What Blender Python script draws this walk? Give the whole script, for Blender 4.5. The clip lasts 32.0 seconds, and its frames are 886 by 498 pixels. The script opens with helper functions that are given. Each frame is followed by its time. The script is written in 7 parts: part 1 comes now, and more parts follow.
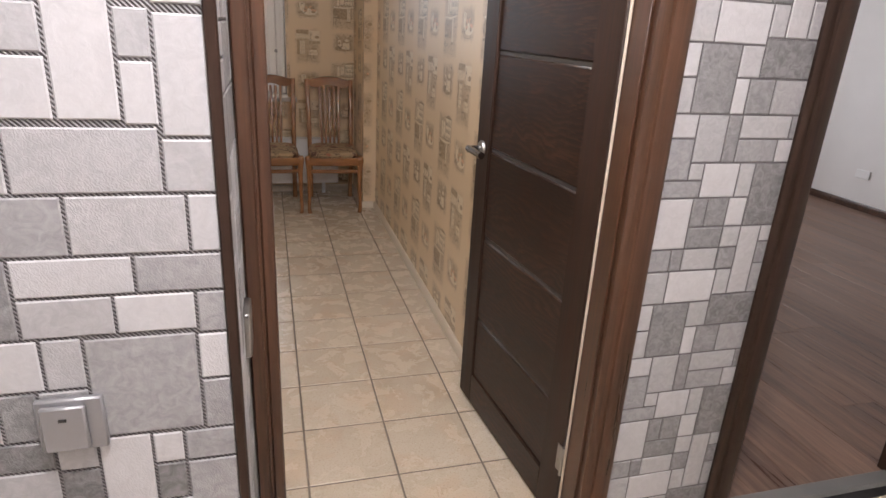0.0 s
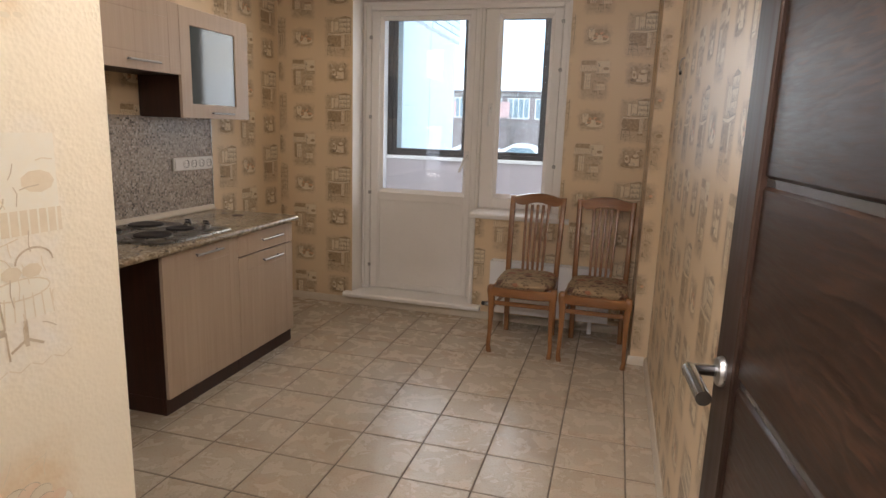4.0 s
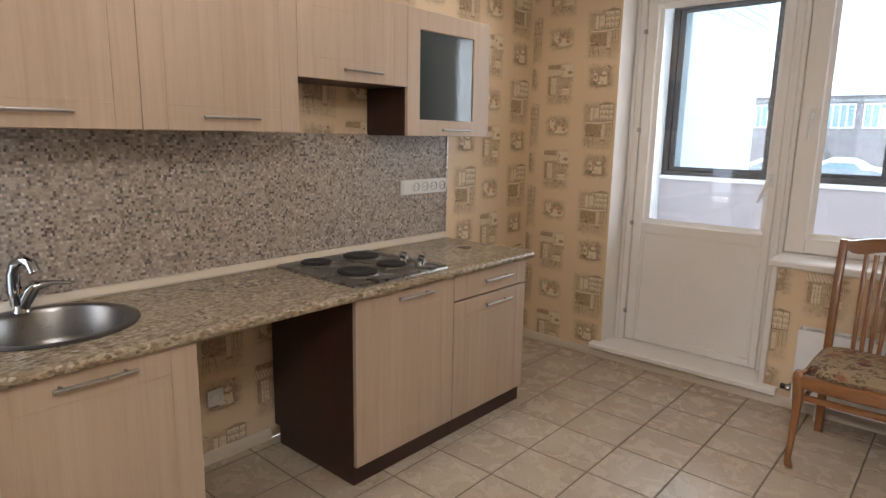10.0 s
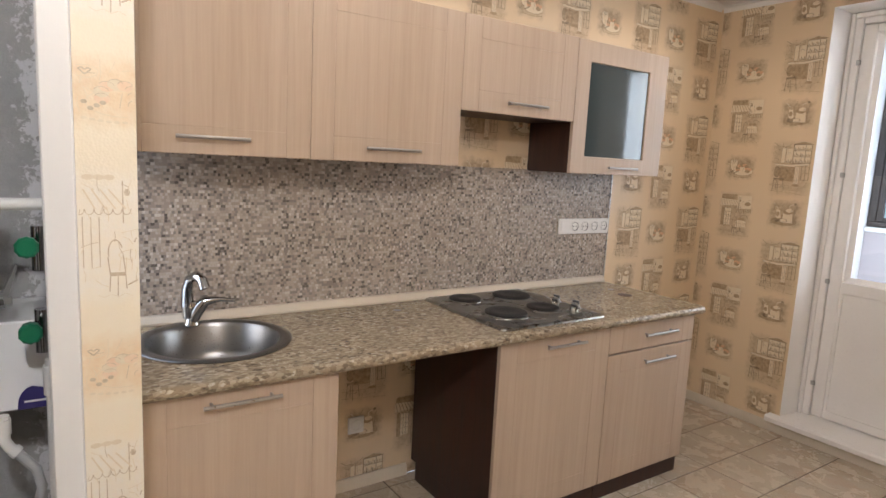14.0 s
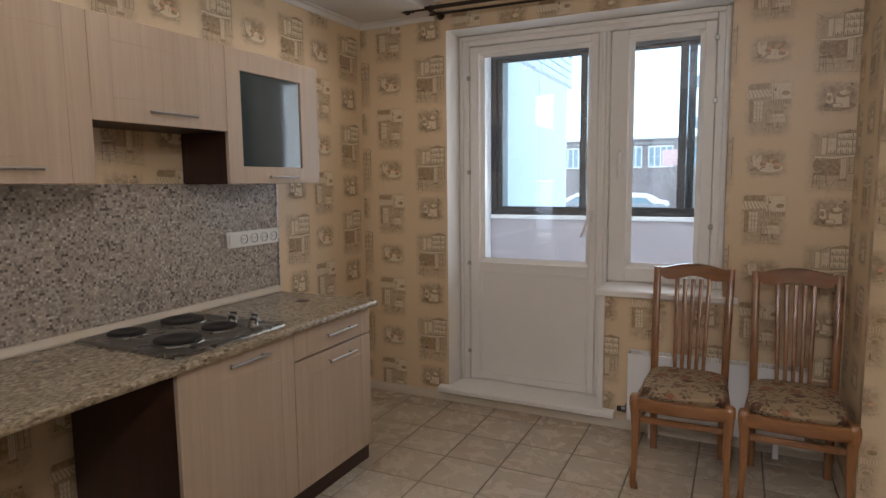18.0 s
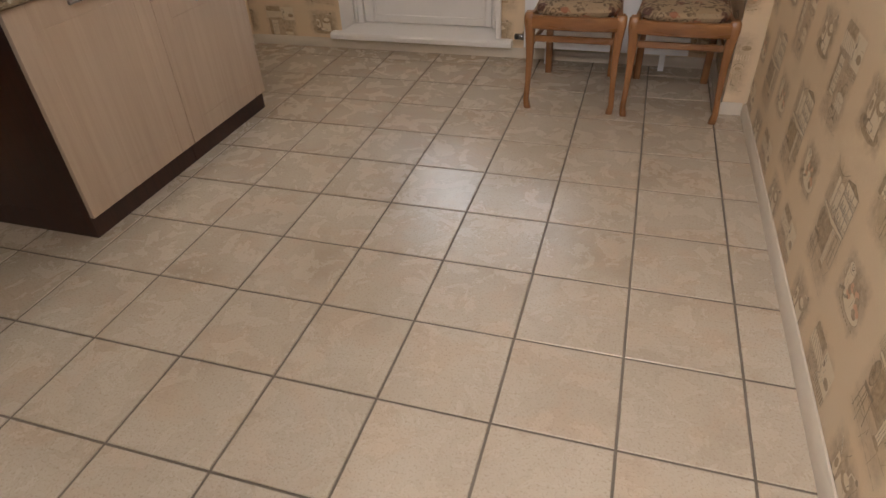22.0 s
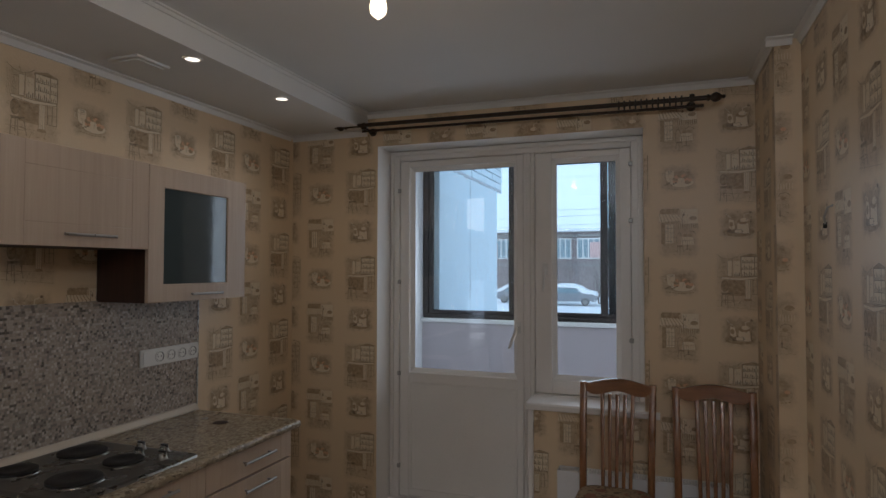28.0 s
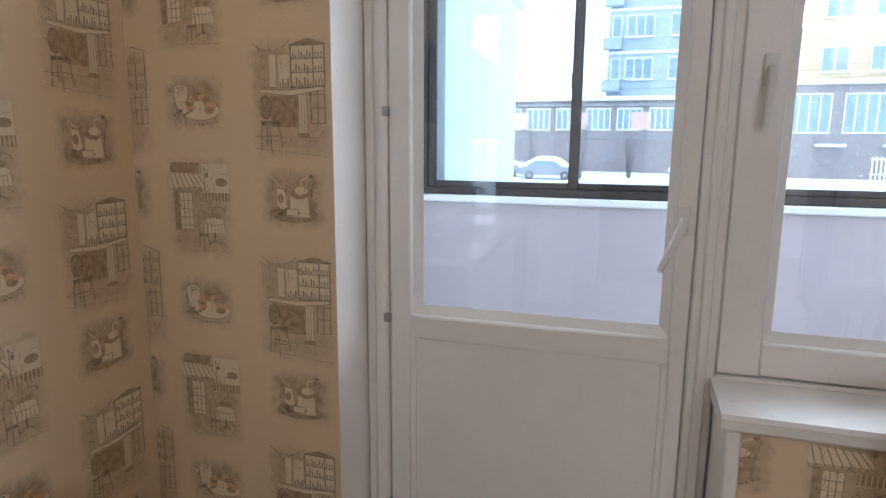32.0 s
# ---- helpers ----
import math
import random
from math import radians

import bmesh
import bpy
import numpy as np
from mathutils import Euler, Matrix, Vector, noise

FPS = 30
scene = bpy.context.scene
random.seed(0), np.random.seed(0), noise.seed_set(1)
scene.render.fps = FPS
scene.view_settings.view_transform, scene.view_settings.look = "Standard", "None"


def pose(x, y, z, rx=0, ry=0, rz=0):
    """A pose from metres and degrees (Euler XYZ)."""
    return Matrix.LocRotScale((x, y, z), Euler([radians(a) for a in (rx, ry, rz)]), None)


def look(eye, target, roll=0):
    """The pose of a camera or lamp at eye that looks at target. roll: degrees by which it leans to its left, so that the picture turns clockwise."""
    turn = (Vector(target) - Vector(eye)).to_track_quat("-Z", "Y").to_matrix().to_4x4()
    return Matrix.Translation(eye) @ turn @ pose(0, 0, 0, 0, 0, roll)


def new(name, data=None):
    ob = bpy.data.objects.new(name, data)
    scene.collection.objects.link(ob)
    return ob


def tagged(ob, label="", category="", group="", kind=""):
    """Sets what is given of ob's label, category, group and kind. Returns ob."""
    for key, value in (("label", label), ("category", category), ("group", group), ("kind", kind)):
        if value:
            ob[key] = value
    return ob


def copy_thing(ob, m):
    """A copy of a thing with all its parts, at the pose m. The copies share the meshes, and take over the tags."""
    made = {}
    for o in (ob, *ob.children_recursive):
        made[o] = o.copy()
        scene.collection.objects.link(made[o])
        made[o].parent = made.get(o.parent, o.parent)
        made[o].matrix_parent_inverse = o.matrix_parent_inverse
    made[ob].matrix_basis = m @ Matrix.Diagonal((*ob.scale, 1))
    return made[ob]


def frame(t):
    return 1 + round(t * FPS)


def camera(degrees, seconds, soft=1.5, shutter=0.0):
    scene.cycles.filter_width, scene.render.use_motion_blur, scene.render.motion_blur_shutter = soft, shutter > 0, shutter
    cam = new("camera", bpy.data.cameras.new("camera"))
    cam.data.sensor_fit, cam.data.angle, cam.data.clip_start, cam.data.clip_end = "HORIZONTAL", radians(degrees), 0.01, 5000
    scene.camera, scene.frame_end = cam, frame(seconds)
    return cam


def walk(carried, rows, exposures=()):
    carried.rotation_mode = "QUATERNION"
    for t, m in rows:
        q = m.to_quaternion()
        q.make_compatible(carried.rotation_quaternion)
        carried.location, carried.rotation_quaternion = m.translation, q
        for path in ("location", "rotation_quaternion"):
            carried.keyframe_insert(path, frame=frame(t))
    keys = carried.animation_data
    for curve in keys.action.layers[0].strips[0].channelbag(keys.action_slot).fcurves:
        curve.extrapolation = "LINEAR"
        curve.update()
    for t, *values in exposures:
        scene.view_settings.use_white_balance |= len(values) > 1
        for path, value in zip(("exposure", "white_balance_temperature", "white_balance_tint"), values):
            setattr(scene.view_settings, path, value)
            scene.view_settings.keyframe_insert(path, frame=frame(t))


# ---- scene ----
# The camera and its walk
cam = camera(72.1, 32.0)
PATH = [
    (0, (-0.002, -0.114, 1.458), (0.527, 1.688, 0.772), 3.2),
    (0.5, (0.048, -0.042, 1.484), (0.607, 1.829, 1.052), 1.7),
    (1, (0.128, 0.133, 1.497), (0.564, 2.06, 1.182), 0.8),
    (1.5, (0.2, 0.268, 1.486), (0.484, 2.221, 1.161), 0.5),
    (2, (0.331, 0.433, 1.481), (0.317, 2.404, 1.139), 0.3),
    (2.5, (0.402, 0.554, 1.464), (0.203, 2.513, 1.112), 1.5),
    (3, (0.427, 0.71, 1.456), (0.144, 2.655, 1.088), 1.7),
    (3.5, (0.445, 0.807, 1.458), (0.115, 2.742, 1.076), 1.7),
    (4, (0.529, 0.873, 1.451), (0.004, 2.763, 1.06), 1.9),
    (4.5, (0.59, 0.904, 1.38), (-0.067, 2.666, 0.7), 1.7),
    (6.5, (0.645, 0.977, 1.381), (-0.185, 2.647, 0.659), 2.0),
    (7, (0.64, 0.97, 1.419), (-0.226, 2.687, 0.869), 2.5),
    (7.5, (0.614, 1.012, 1.446), (-0.271, 2.745, 0.987), 2.6),
    (8, (0.552, 1.136, 1.464), (-0.352, 2.878, 1.081), 2.5),
    (8.5, (0.454, 1.263, 1.463), (-0.361, 3.05, 1.088), 1.5),
    (9, (0.402, 1.421, 1.45), (-0.662, 3.077, 1.094), -0.3),
    (9.5, (0.373, 1.57, 1.46), (-0.86, 3.103, 1.1), 0.0),
    (10, (0.303, 1.683, 1.468), (-0.993, 3.16, 1.098), 1.0),
    (10.5, (0.264, 1.738, 1.44), (-1.138, 3.123, 1.097), 0.5),
    (11, (0.233, 1.792, 1.433), (-1.417, 2.874, 1.107), 0.8),
    (11.5, (0.222, 1.804, 1.453), (-1.56, 2.65, 1.128), 1.7),
    (12, (0.212, 1.802, 1.457), (-1.65, 2.462, 1.149), 2.5),
    (12.5, (0.218, 1.804, 1.458), (-1.648, 2.465, 1.175), 3.0),
    (13, (0.223, 1.799, 1.48), (-1.615, 2.536, 1.202), 3.3),
    (13.5, (0.204, 1.772, 1.494), (-1.555, 2.683, 1.214), 3.8),
    (14, (0.201, 1.775, 1.482), (-1.438, 2.886, 1.197), 2.9),
    (14.5, (0.201, 1.778, 1.483), (-1.328, 3.037, 1.204), 2.9),
    (15, (0.199, 1.772, 1.488), (-1.209, 3.167, 1.219), 3.4),
    (15.5, (0.185, 1.773, 1.48), (-1.114, 3.272, 1.217), 3.7),
    (17.5, (0.206, 1.793, 1.467), (-0.758, 3.53, 1.237), 0.5),
    (18, (0.214, 1.791, 1.462), (-0.655, 3.578, 1.24), -0.6),
    (18.5, (0.234, 1.788, 1.462), (-0.568, 3.607, 1.243), -0.7),
    (19, (0.244, 1.784, 1.46), (-0.488, 3.633, 1.249), -0.7),
    (19.5, (0.266, 1.788, 1.462), (-0.449, 3.64, 1.219), -0.7),
    (20, (0.296, 1.797, 1.375), (-0.348, 3.608, 0.824), -1.5),
    (20.5, (0.289, 1.81, 1.329), (-0.313, 3.515, 0.474), -2.0),
    (21, (0.287, 1.812, 1.289), (-0.248, 3.403, 0.202), -2.1),
    (21.5, (0.285, 1.829, 1.241), (-0.224, 3.351, 0.048), -2.8),
    (22, (0.285, 1.835, 1.255), (-0.226, 3.357, 0.063), -3.1),
    (22.5, (0.281, 1.846, 1.314), (-0.236, 3.484, 0.29), -2.3),
    (23, (0.272, 1.835, 1.395), (-0.283, 3.622, 0.688), -1.4),
    (23.5, (0.251, 1.84, 1.506), (-0.325, 3.707, 1.077), 0.0),
    (24, (0.292, 1.836, 1.509), (-0.305, 3.742, 1.397), 1.0),
    (24.5, (0.265, 1.816, 1.56), (-0.339, 3.721, 1.653), 1.4),
    (25, (0.253, 1.801, 1.613), (-0.329, 3.678, 1.986), 1.4),
    (25.5, (0.26, 1.788, 1.656), (-0.303, 3.613, 2.248), 1.2),
    (27.5, (0.263, 1.78, 1.672), (-0.345, 3.635, 2.106), 0.1),
    (28, (0.248, 1.806, 1.613), (-0.431, 3.687, 1.675), 0.1),
    (28.5, (0.275, 1.888, 1.555), (-0.575, 3.689, 1.369), 0.3),
    (29, (0.211, 2.113, 1.545), (-0.816, 3.816, 1.325), -0.3),
    (29.5, (0.143, 2.352, 1.538), (-0.860, 4.060, 1.264), 0.7),
    (30, (0.012, 2.615, 1.500), (-0.829, 4.407, 1.212), 1.0),
    (30.5, (-0.181, 2.908, 1.462), (-0.975, 4.716, 1.149), 0.2),
    (31, (-0.353, 3.226, 1.433), (-1.186, 5.012, 1.092), 0.3),
    (31.5, (-0.573, 3.525, 1.441), (-1.275, 5.367, 1.102), 0.7),
    (32, (-0.746, 3.917, 1.434), (-1.321, 5.800, 1.086), 0.4),
]
EXPOSURES = [
    (0, -0.55, 6250, 15), (1, -0.33, 6400, 15), (2, -0.26, 6600, 16), (3, -0.45, 6650, 14), (4, -0.55, 6500, 14), (7, -0.3, 6350, 13), (9, -0.38, 6250, 11),
    (11, 0.24, 6000, 12), (12, 0.28, 5900, 12), (13, 0.26, 5900, 12), (15, 0.3, 6100, 12), (17, -0.25, 6150, 11), (18, -0.65, 6000, 11), (19, -0.82, 5850, 10),
    (20, -0.75, 5950, 12), (21, -0.28, 6350, 13), (22, -0.22, 6250, 13), (23, -0.08, 6250, 12), (24, -0.45, 6150, 11), (25, -1.2, 5750, 10), (27.5, -1.62, 5750, 9),
    (28, -1.7, 5700, 9), (29, -1.38, 5700, 9), (30, -0.96, 5720, 10), (31, -0.66, 5700, 9), (32, -0.42, 5550, 10)]
walk(cam, [(t, look(eye, target, roll)) for t, eye, target, roll in PATH], EXPOSURES)

# World and light: an overcast winter sky
world = bpy.data.worlds.new("sky")
scene.world = world
world.use_nodes = True
wn = world.node_tree.nodes
sky = wn.new("ShaderNodeTexSky")
sky.sky_type, sky.sun_disc = "NISHITA", False
sky.sun_elevation, sky.sun_rotation = radians(28), radians(200)
sky.air_density, sky.dust_density = 1.0, 3.0
cloud = wn.new("ShaderNodeMixRGB")
cloud.inputs[0].default_value = 0.72
cloud.inputs[2].default_value = (8.4, 9.5, 10.8, 1)
world.node_tree.links.new(sky.outputs[0], cloud.inputs[1])
world.node_tree.links.new(cloud.outputs[0], wn["Background"].inputs[0])
wn["Background"].inputs[1].default_value = 0.46


def lamp(name, kind, m, watts, colour, **sizes):
    data = bpy.data.lights.new(name, kind)
    data.energy, data.color = watts, colour
    for key, value in sizes.items():
        if key == "size":
            data.size = value
        elif key == "size_y":
            data.shape, data.size_y = "RECTANGLE", value
        elif key == "radius":
            data.shadow_soft_size = value
        elif key == "angle":
            data.angle = value
        elif key == "spot":
            data.spot_size, data.spot_blend = radians(value), 0.6
    ob = new(name, data)
    ob.matrix_world = m
    return ob


lamp("sun", "SUN", look((0, 0, 30), (3, 12, 16)), 0.8, (1.0, 0.97, 0.93), angle=radians(12))
# sky stand-ins: balcony glazing, and an unseen opening added to the next room
lamp("balcony_sky_light", "AREA", look((0.12, 7.07, 1.86), (0.12, 0, 1.2)), 95, (1.0, 0.985, 0.975), size=3.7, size_y=1.25)
lamp("next_room_fill_light", "AREA", look((3.2, 5.9, 1.6), (3.2, 0, 0.9)), 75, (1.0, 0.98, 0.96), size=1.8, size_y=1.5)
lamp("bulb_light", "POINT", pose(-0.56, 3.46, 2.405), 3.6, (1.0, 0.72, 0.45), radius=0.03)
for sx, sy, col, w in ((-1.64, 2.55, (1.0, 0.91, 0.82), 7), (-1.64, 3.21, (1.0, 0.94, 0.88), 5), (-1.64, 3.87, (1.0, 0.85, 0.68), 3.5), (-1.64, 4.52, (1.0, 0.85, 0.68), 7)):
    lamp("spot_light", "SPOT", pose(sx, sy, 2.488), w, col, radius=0.03, spot=155)
HALL_FILL, ENTRY_FILL = (0.12, 0.14), (0.50, 1.60)
# unseen fill lamp added over the hall, likewise replacing the camera's own light
lamp("hall_fill_light", "POINT", pose(*HALL_FILL, 2.44), 150, (1.0, 0.94, 0.90), radius=0.10)
# fill lamp added at the kitchen entrance, for light carried with the camera
lamp("entry_fill_light", "POINT", pose(*ENTRY_FILL, 2.44), 58, (1.0, 0.975, 0.945), radius=0.08)


# Materials
def nodes_of(name):
    m = bpy.data.materials.new(name)
    m.use_nodes = True
    t = m.node_tree
    return m, t, t.nodes["Principled BSDF"]


class Net:
    """A short way to wire shader nodes."""

    def __init__(self, tree):
        self.t = tree

    def node(self, kind, ins=(), **props):
        n = self.t.nodes.new(kind)
        if "operation" in props:
            n.operation = props["operation"]
        if "use_clamp" in props:
            n.use_clamp = props["use_clamp"]
        if "blend_type" in props:
            n.blend_type = props["blend_type"]
        if "noise_dimensions" in props:
            n.noise_dimensions = props["noise_dimensions"]
        for k, v in dict(ins).items():
            self.put(n.inputs[k], v)
        return n

    def put(self, socket, v):
        if isinstance(v, bpy.types.NodeSocket):
            self.t.links.new(v, socket)
        elif isinstance(v, (tuple, list)) and len(v) == 3 and socket.type == "RGBA":
            socket.default_value = (*v, 1)
        else:
            socket.default_value = v

    def math(self, op, a, b=0.0, c=0.0, clamp=False):
        return self.node("ShaderNodeMath", {0: a, 1: b, 2: c}, operation=op, use_clamp=clamp).outputs[0]

    def mix(self, f, a, b, how="MIX"):
        return self.node("ShaderNodeMixRGB", {0: f, 1: a, 2: b}, blend_type=how).outputs[0]

    def coord(self, which="Object"):
        return self.node("ShaderNodeTexCoord").outputs[which]

    def mapping(self, v, scale=(1, 1, 1), loc=(0, 0, 0), rot=(0, 0, 0)):
        return self.node("ShaderNodeMapping", {"Vector": v, "Scale": scale, "Location": loc, "Rotation": rot}).outputs[0]

    def noise(self, v, scale, detail=4.0, rough=0.55, dist=0.0):
        return self.node("ShaderNodeTexNoise", {"Vector": v, "Scale": scale, "Detail": detail, "Roughness": rough, "Distortion": dist}).outputs[0]

    def ramp(self, f, stops):
        n = self.node("ShaderNodeValToRGB", {0: f})
        while len(n.color_ramp.elements) < len(stops):
            n.color_ramp.elements.new(0.5)
        for e, (p, c) in zip(n.color_ramp.elements, stops):
            e.position, e.color = p, (*c, 1) if len(c) == 3 else c
        return n.outputs[0]

    def span(self, f, a, b, c=0.0, d=1.0):
        return self.node("ShaderNodeMapRange", {0: f, 1: a, 2: b, 3: c, 4: d}).outputs[0]

    def bump(self, h, strength, dist=0.002):
        return self.node("ShaderNodeBump", {"Height": h, "Strength": strength, "Distance": dist}).outputs[0]

    def random(self):
        return self.node("ShaderNodeObjectInfo").outputs["Random"]

    def island(self):
        return self.node("ShaderNodeNewGeometry").outputs["Random Per Island"]


def plain(name, colour, rough=0.5, metal=0.0, vary=0.06, grain=60.0, bump=0.1, spots=3.0, spec=0.5, coat=0.0):
    """A painted, plastic or metal surface with slight unevenness at two scales."""
    m, t, b = nodes_of(name)
    n = Net(t)
    v = n.coord()
    big, fine = n.noise(v, spots, 3), n.noise(v, grain, 3)
    f = n.math("ADD", n.math("MULTIPLY", n.math("SUBTRACT", big, 0.5), 2 * vary), n.math("MULTIPLY", n.math("SUBTRACT", fine, 0.5), vary))
    lum = n.math("ADD", f, 1.0)
    col = n.node("ShaderNodeVectorMath", {0: colour, 1: lum}, operation="MULTIPLY").outputs[0]
    n.put(b.inputs["Base Color"], col)
    n.put(b.inputs["Roughness"], n.span(fine, 0.3, 0.7, max(rough - 0.07, 0.02), min(rough + 0.07, 1)))
    b.inputs["Metallic"].default_value = metal
    b.inputs["Specular IOR Level"].default_value = spec
    b.inputs["Coat Weight"].default_value = coat
    if bump:
        n.put(b.inputs["Normal"], n.bump(fine, bump, 0.001))
    return m


def wood(name, dark, light, along=(1, 1, 0.06), scale=26.0, rough=0.4, bump=0.15, per_object=0.0, spec=0.5, coat=0.0, big=0.35):
    """Wood or wood print: streaks drawn out along the axis whose factor is small."""
    m, t, b = nodes_of(name)
    n = Net(t)
    v = n.mapping(n.coord(), along)
    if per_object:
        r = n.random()
        v = n.node("ShaderNodeVectorMath", {0: v, 1: n.node("ShaderNodeCombineXYZ", {0: n.math("MULTIPLY", r, 9.0), 1: n.math("MULTIPLY", r, 5.0), 2: r}).outputs[0]}, operation="ADD").outputs[0]
    g = n.noise(v, scale, 6, 0.6, 0.6)
    fine = n.noise(v, scale * 5, 3, 0.6)
    wide = n.noise(v, scale * big * 0.3, 3, 0.5, 0.8)
    f = n.math("ADD", n.math("MULTIPLY", g, 0.55), n.math("ADD", n.math("MULTIPLY", fine, 0.2), n.math("MULTIPLY", wide, 0.25)))
    if per_object:
        f = n.math("ADD", f, n.math("MULTIPLY", n.math("SUBTRACT", n.random(), 0.5), per_object))
    n.put(b.inputs["Base Color"], n.ramp(f, [(0.34, dark), (0.5, tuple((a + c) / 2 for a, c in zip(dark, light))), (0.66, light)]))
    n.put(b.inputs["Roughness"], n.span(g, 0.3, 0.7, rough - 0.08, rough + 0.1))
    b.inputs["Specular IOR Level"].default_value = spec
    b.inputs["Coat Weight"].default_value = coat
    b.inputs["Coat Roughness"].default_value = 0.15
    n.put(b.inputs["Normal"], n.bump(n.math("ADD", g, n.math("MULTIPLY", fine, 0.5)), bump, 0.001))
    return m


def veneer():
    """Dark oak veneer with the grain across the panel: wavering growth lines and fine pores."""
    m, t, b = nodes_of("dark_oak_veneer_across")
    n = Net(t)
    v = n.coord()
    z = n.node("ShaderNodeSeparateXYZ", {0: v}).outputs[2]
    sway = n.noise(n.mapping(v, (1, 0.8, 2.2)), 2.3, 3, 0.5, 0.9)
    pores = n.noise(n.mapping(v, (1, 0.05, 1)), 170.0, 4, 0.6)
    wide = n.noise(n.mapping(v, (1, 0.3, 1)), 5.0, 3)
    lines = n.math("SINE", n.math("ADD", n.math("MULTIPLY", z, 300.0), n.math("ADD", n.math("MULTIPLY", sway, 62.0), n.math("MULTIPLY", pores, 9.0))))
    f = n.math("ADD", n.math("MULTIPLY", n.math("MULTIPLY", lines, n.span(wide, 0.35, 0.65, 0.3, 1.0)), 0.085), n.math("ADD", n.math("MULTIPLY", pores, 0.62), n.math("MULTIPLY", wide, 0.38)))
    n.put(b.inputs["Base Color"], n.ramp(f, [(0.3, (0.007, 0.0034, 0.0023)), (0.5, (0.023, 0.0108, 0.0066)), (0.74, (0.072, 0.034, 0.019))]))
    n.put(b.inputs["Roughness"], n.span(pores, 0.3, 0.7, 0.32, 0.46))
    b.inputs["Specular IOR Level"].default_value = 0.3
    n.put(b.inputs["Normal"], n.bump(f, 0.3, 0.0012))
    return m


CELL_U, CELL_V = 0.56, 0.568
PAPER = (0.75, 0.582, 0.385)
# lit copy of PAPER: strong near light put into the colour
LIT_PAPER = (0.88, 0.785, 0.61)
# motif: centre in the repeat (u, v), half size, strength of the soft wash
WASH = ((0.0, 0.0, 0.088, 0.066, 0.86), (0.0, -0.293, 0.1, 0.135, 0.58), (0.3, 0.004, 0.112, 0.15, 0.46), (0.3, -0.256, 0.09, 0.072, 0.82))


def wallpaper(name="cafe_wallpaper", tone=PAPER, light=(0.76, 0.64, 0.46), ink=(0.26, 0.165, 0.085), scene_ink=(0.26, 0.165, 0.085)):
    """Beige vinyl paper with the soft washes of a four-motif cafe print; the drawing lies on it as thin print."""
    m, t, b = nodes_of(name)
    n = Net(t)
    uv = n.coord("UV")
    wob = n.noise(uv, 30.0, 3)
    xyz = n.node("ShaderNodeSeparateXYZ", {0: uv}).outputs
    edge = n.math("MULTIPLY", n.math("SUBTRACT", wob, 0.5), 0.05)
    blot = n.noise(uv, 42.0, 4, 0.6)
    patchy = n.span(blot, 0.3, 0.7, 0.35, 1.0)
    fade = n.noise(uv, 1.7, 2)
    col = n.mix(n.span(fade, 0.3, 0.7, 0.0, 0.22), tone, light)
    for k, (cu, cv, hu, hv, power) in enumerate(WASH):
        du = n.math("ABSOLUTE", n.math("WRAP", n.math("SUBTRACT", xyz[0], cu), -CELL_U / 2, CELL_U / 2))
        dv = n.math("ABSOLUTE", n.math("WRAP", n.math("SUBTRACT", xyz[1], cv), -CELL_V / 2, CELL_V / 2))
        fu = n.span(n.math("ADD", du, edge), hu + 0.012, hu - 0.03)
        fv = n.span(n.math("ADD", dv, edge), hv + 0.012, hv - 0.03)
        wash = n.math("MULTIPLY", n.math("MULTIPLY", n.math("MULTIPLY", fu, fv), power), patchy)
        col = n.mix(wash, col, scene_ink if k in (1, 2) else ink)
    n.put(b.inputs["Base Color"], col)
    b.inputs["Roughness"].default_value = 0.36
    relief = n.node("ShaderNodeTexVoronoi", {"Vector": uv, "Scale": 190.0}).outputs[0]
    n.put(b.inputs["Normal"], n.bump(n.math("ADD", relief, n.noise(uv, 90.0, 4)), 0.35, 0.0012))
    return m


def printed(name, colour, ground=PAPER):
    m, t, b = nodes_of(name)
    n = Net(t)
    uv = n.coord("UV")
    n.put(b.inputs["Base Color"], n.mix(n.math("MULTIPLY", n.span(n.noise(uv, 60.0, 4), 0.3, 0.7, 0.0, 0.5), 1.0), colour, ground))
    b.inputs["Roughness"].default_value = 0.36
    return m


BLOCK_GREYS = (0.12, 0.185, 0.265, 0.375, 0.475)


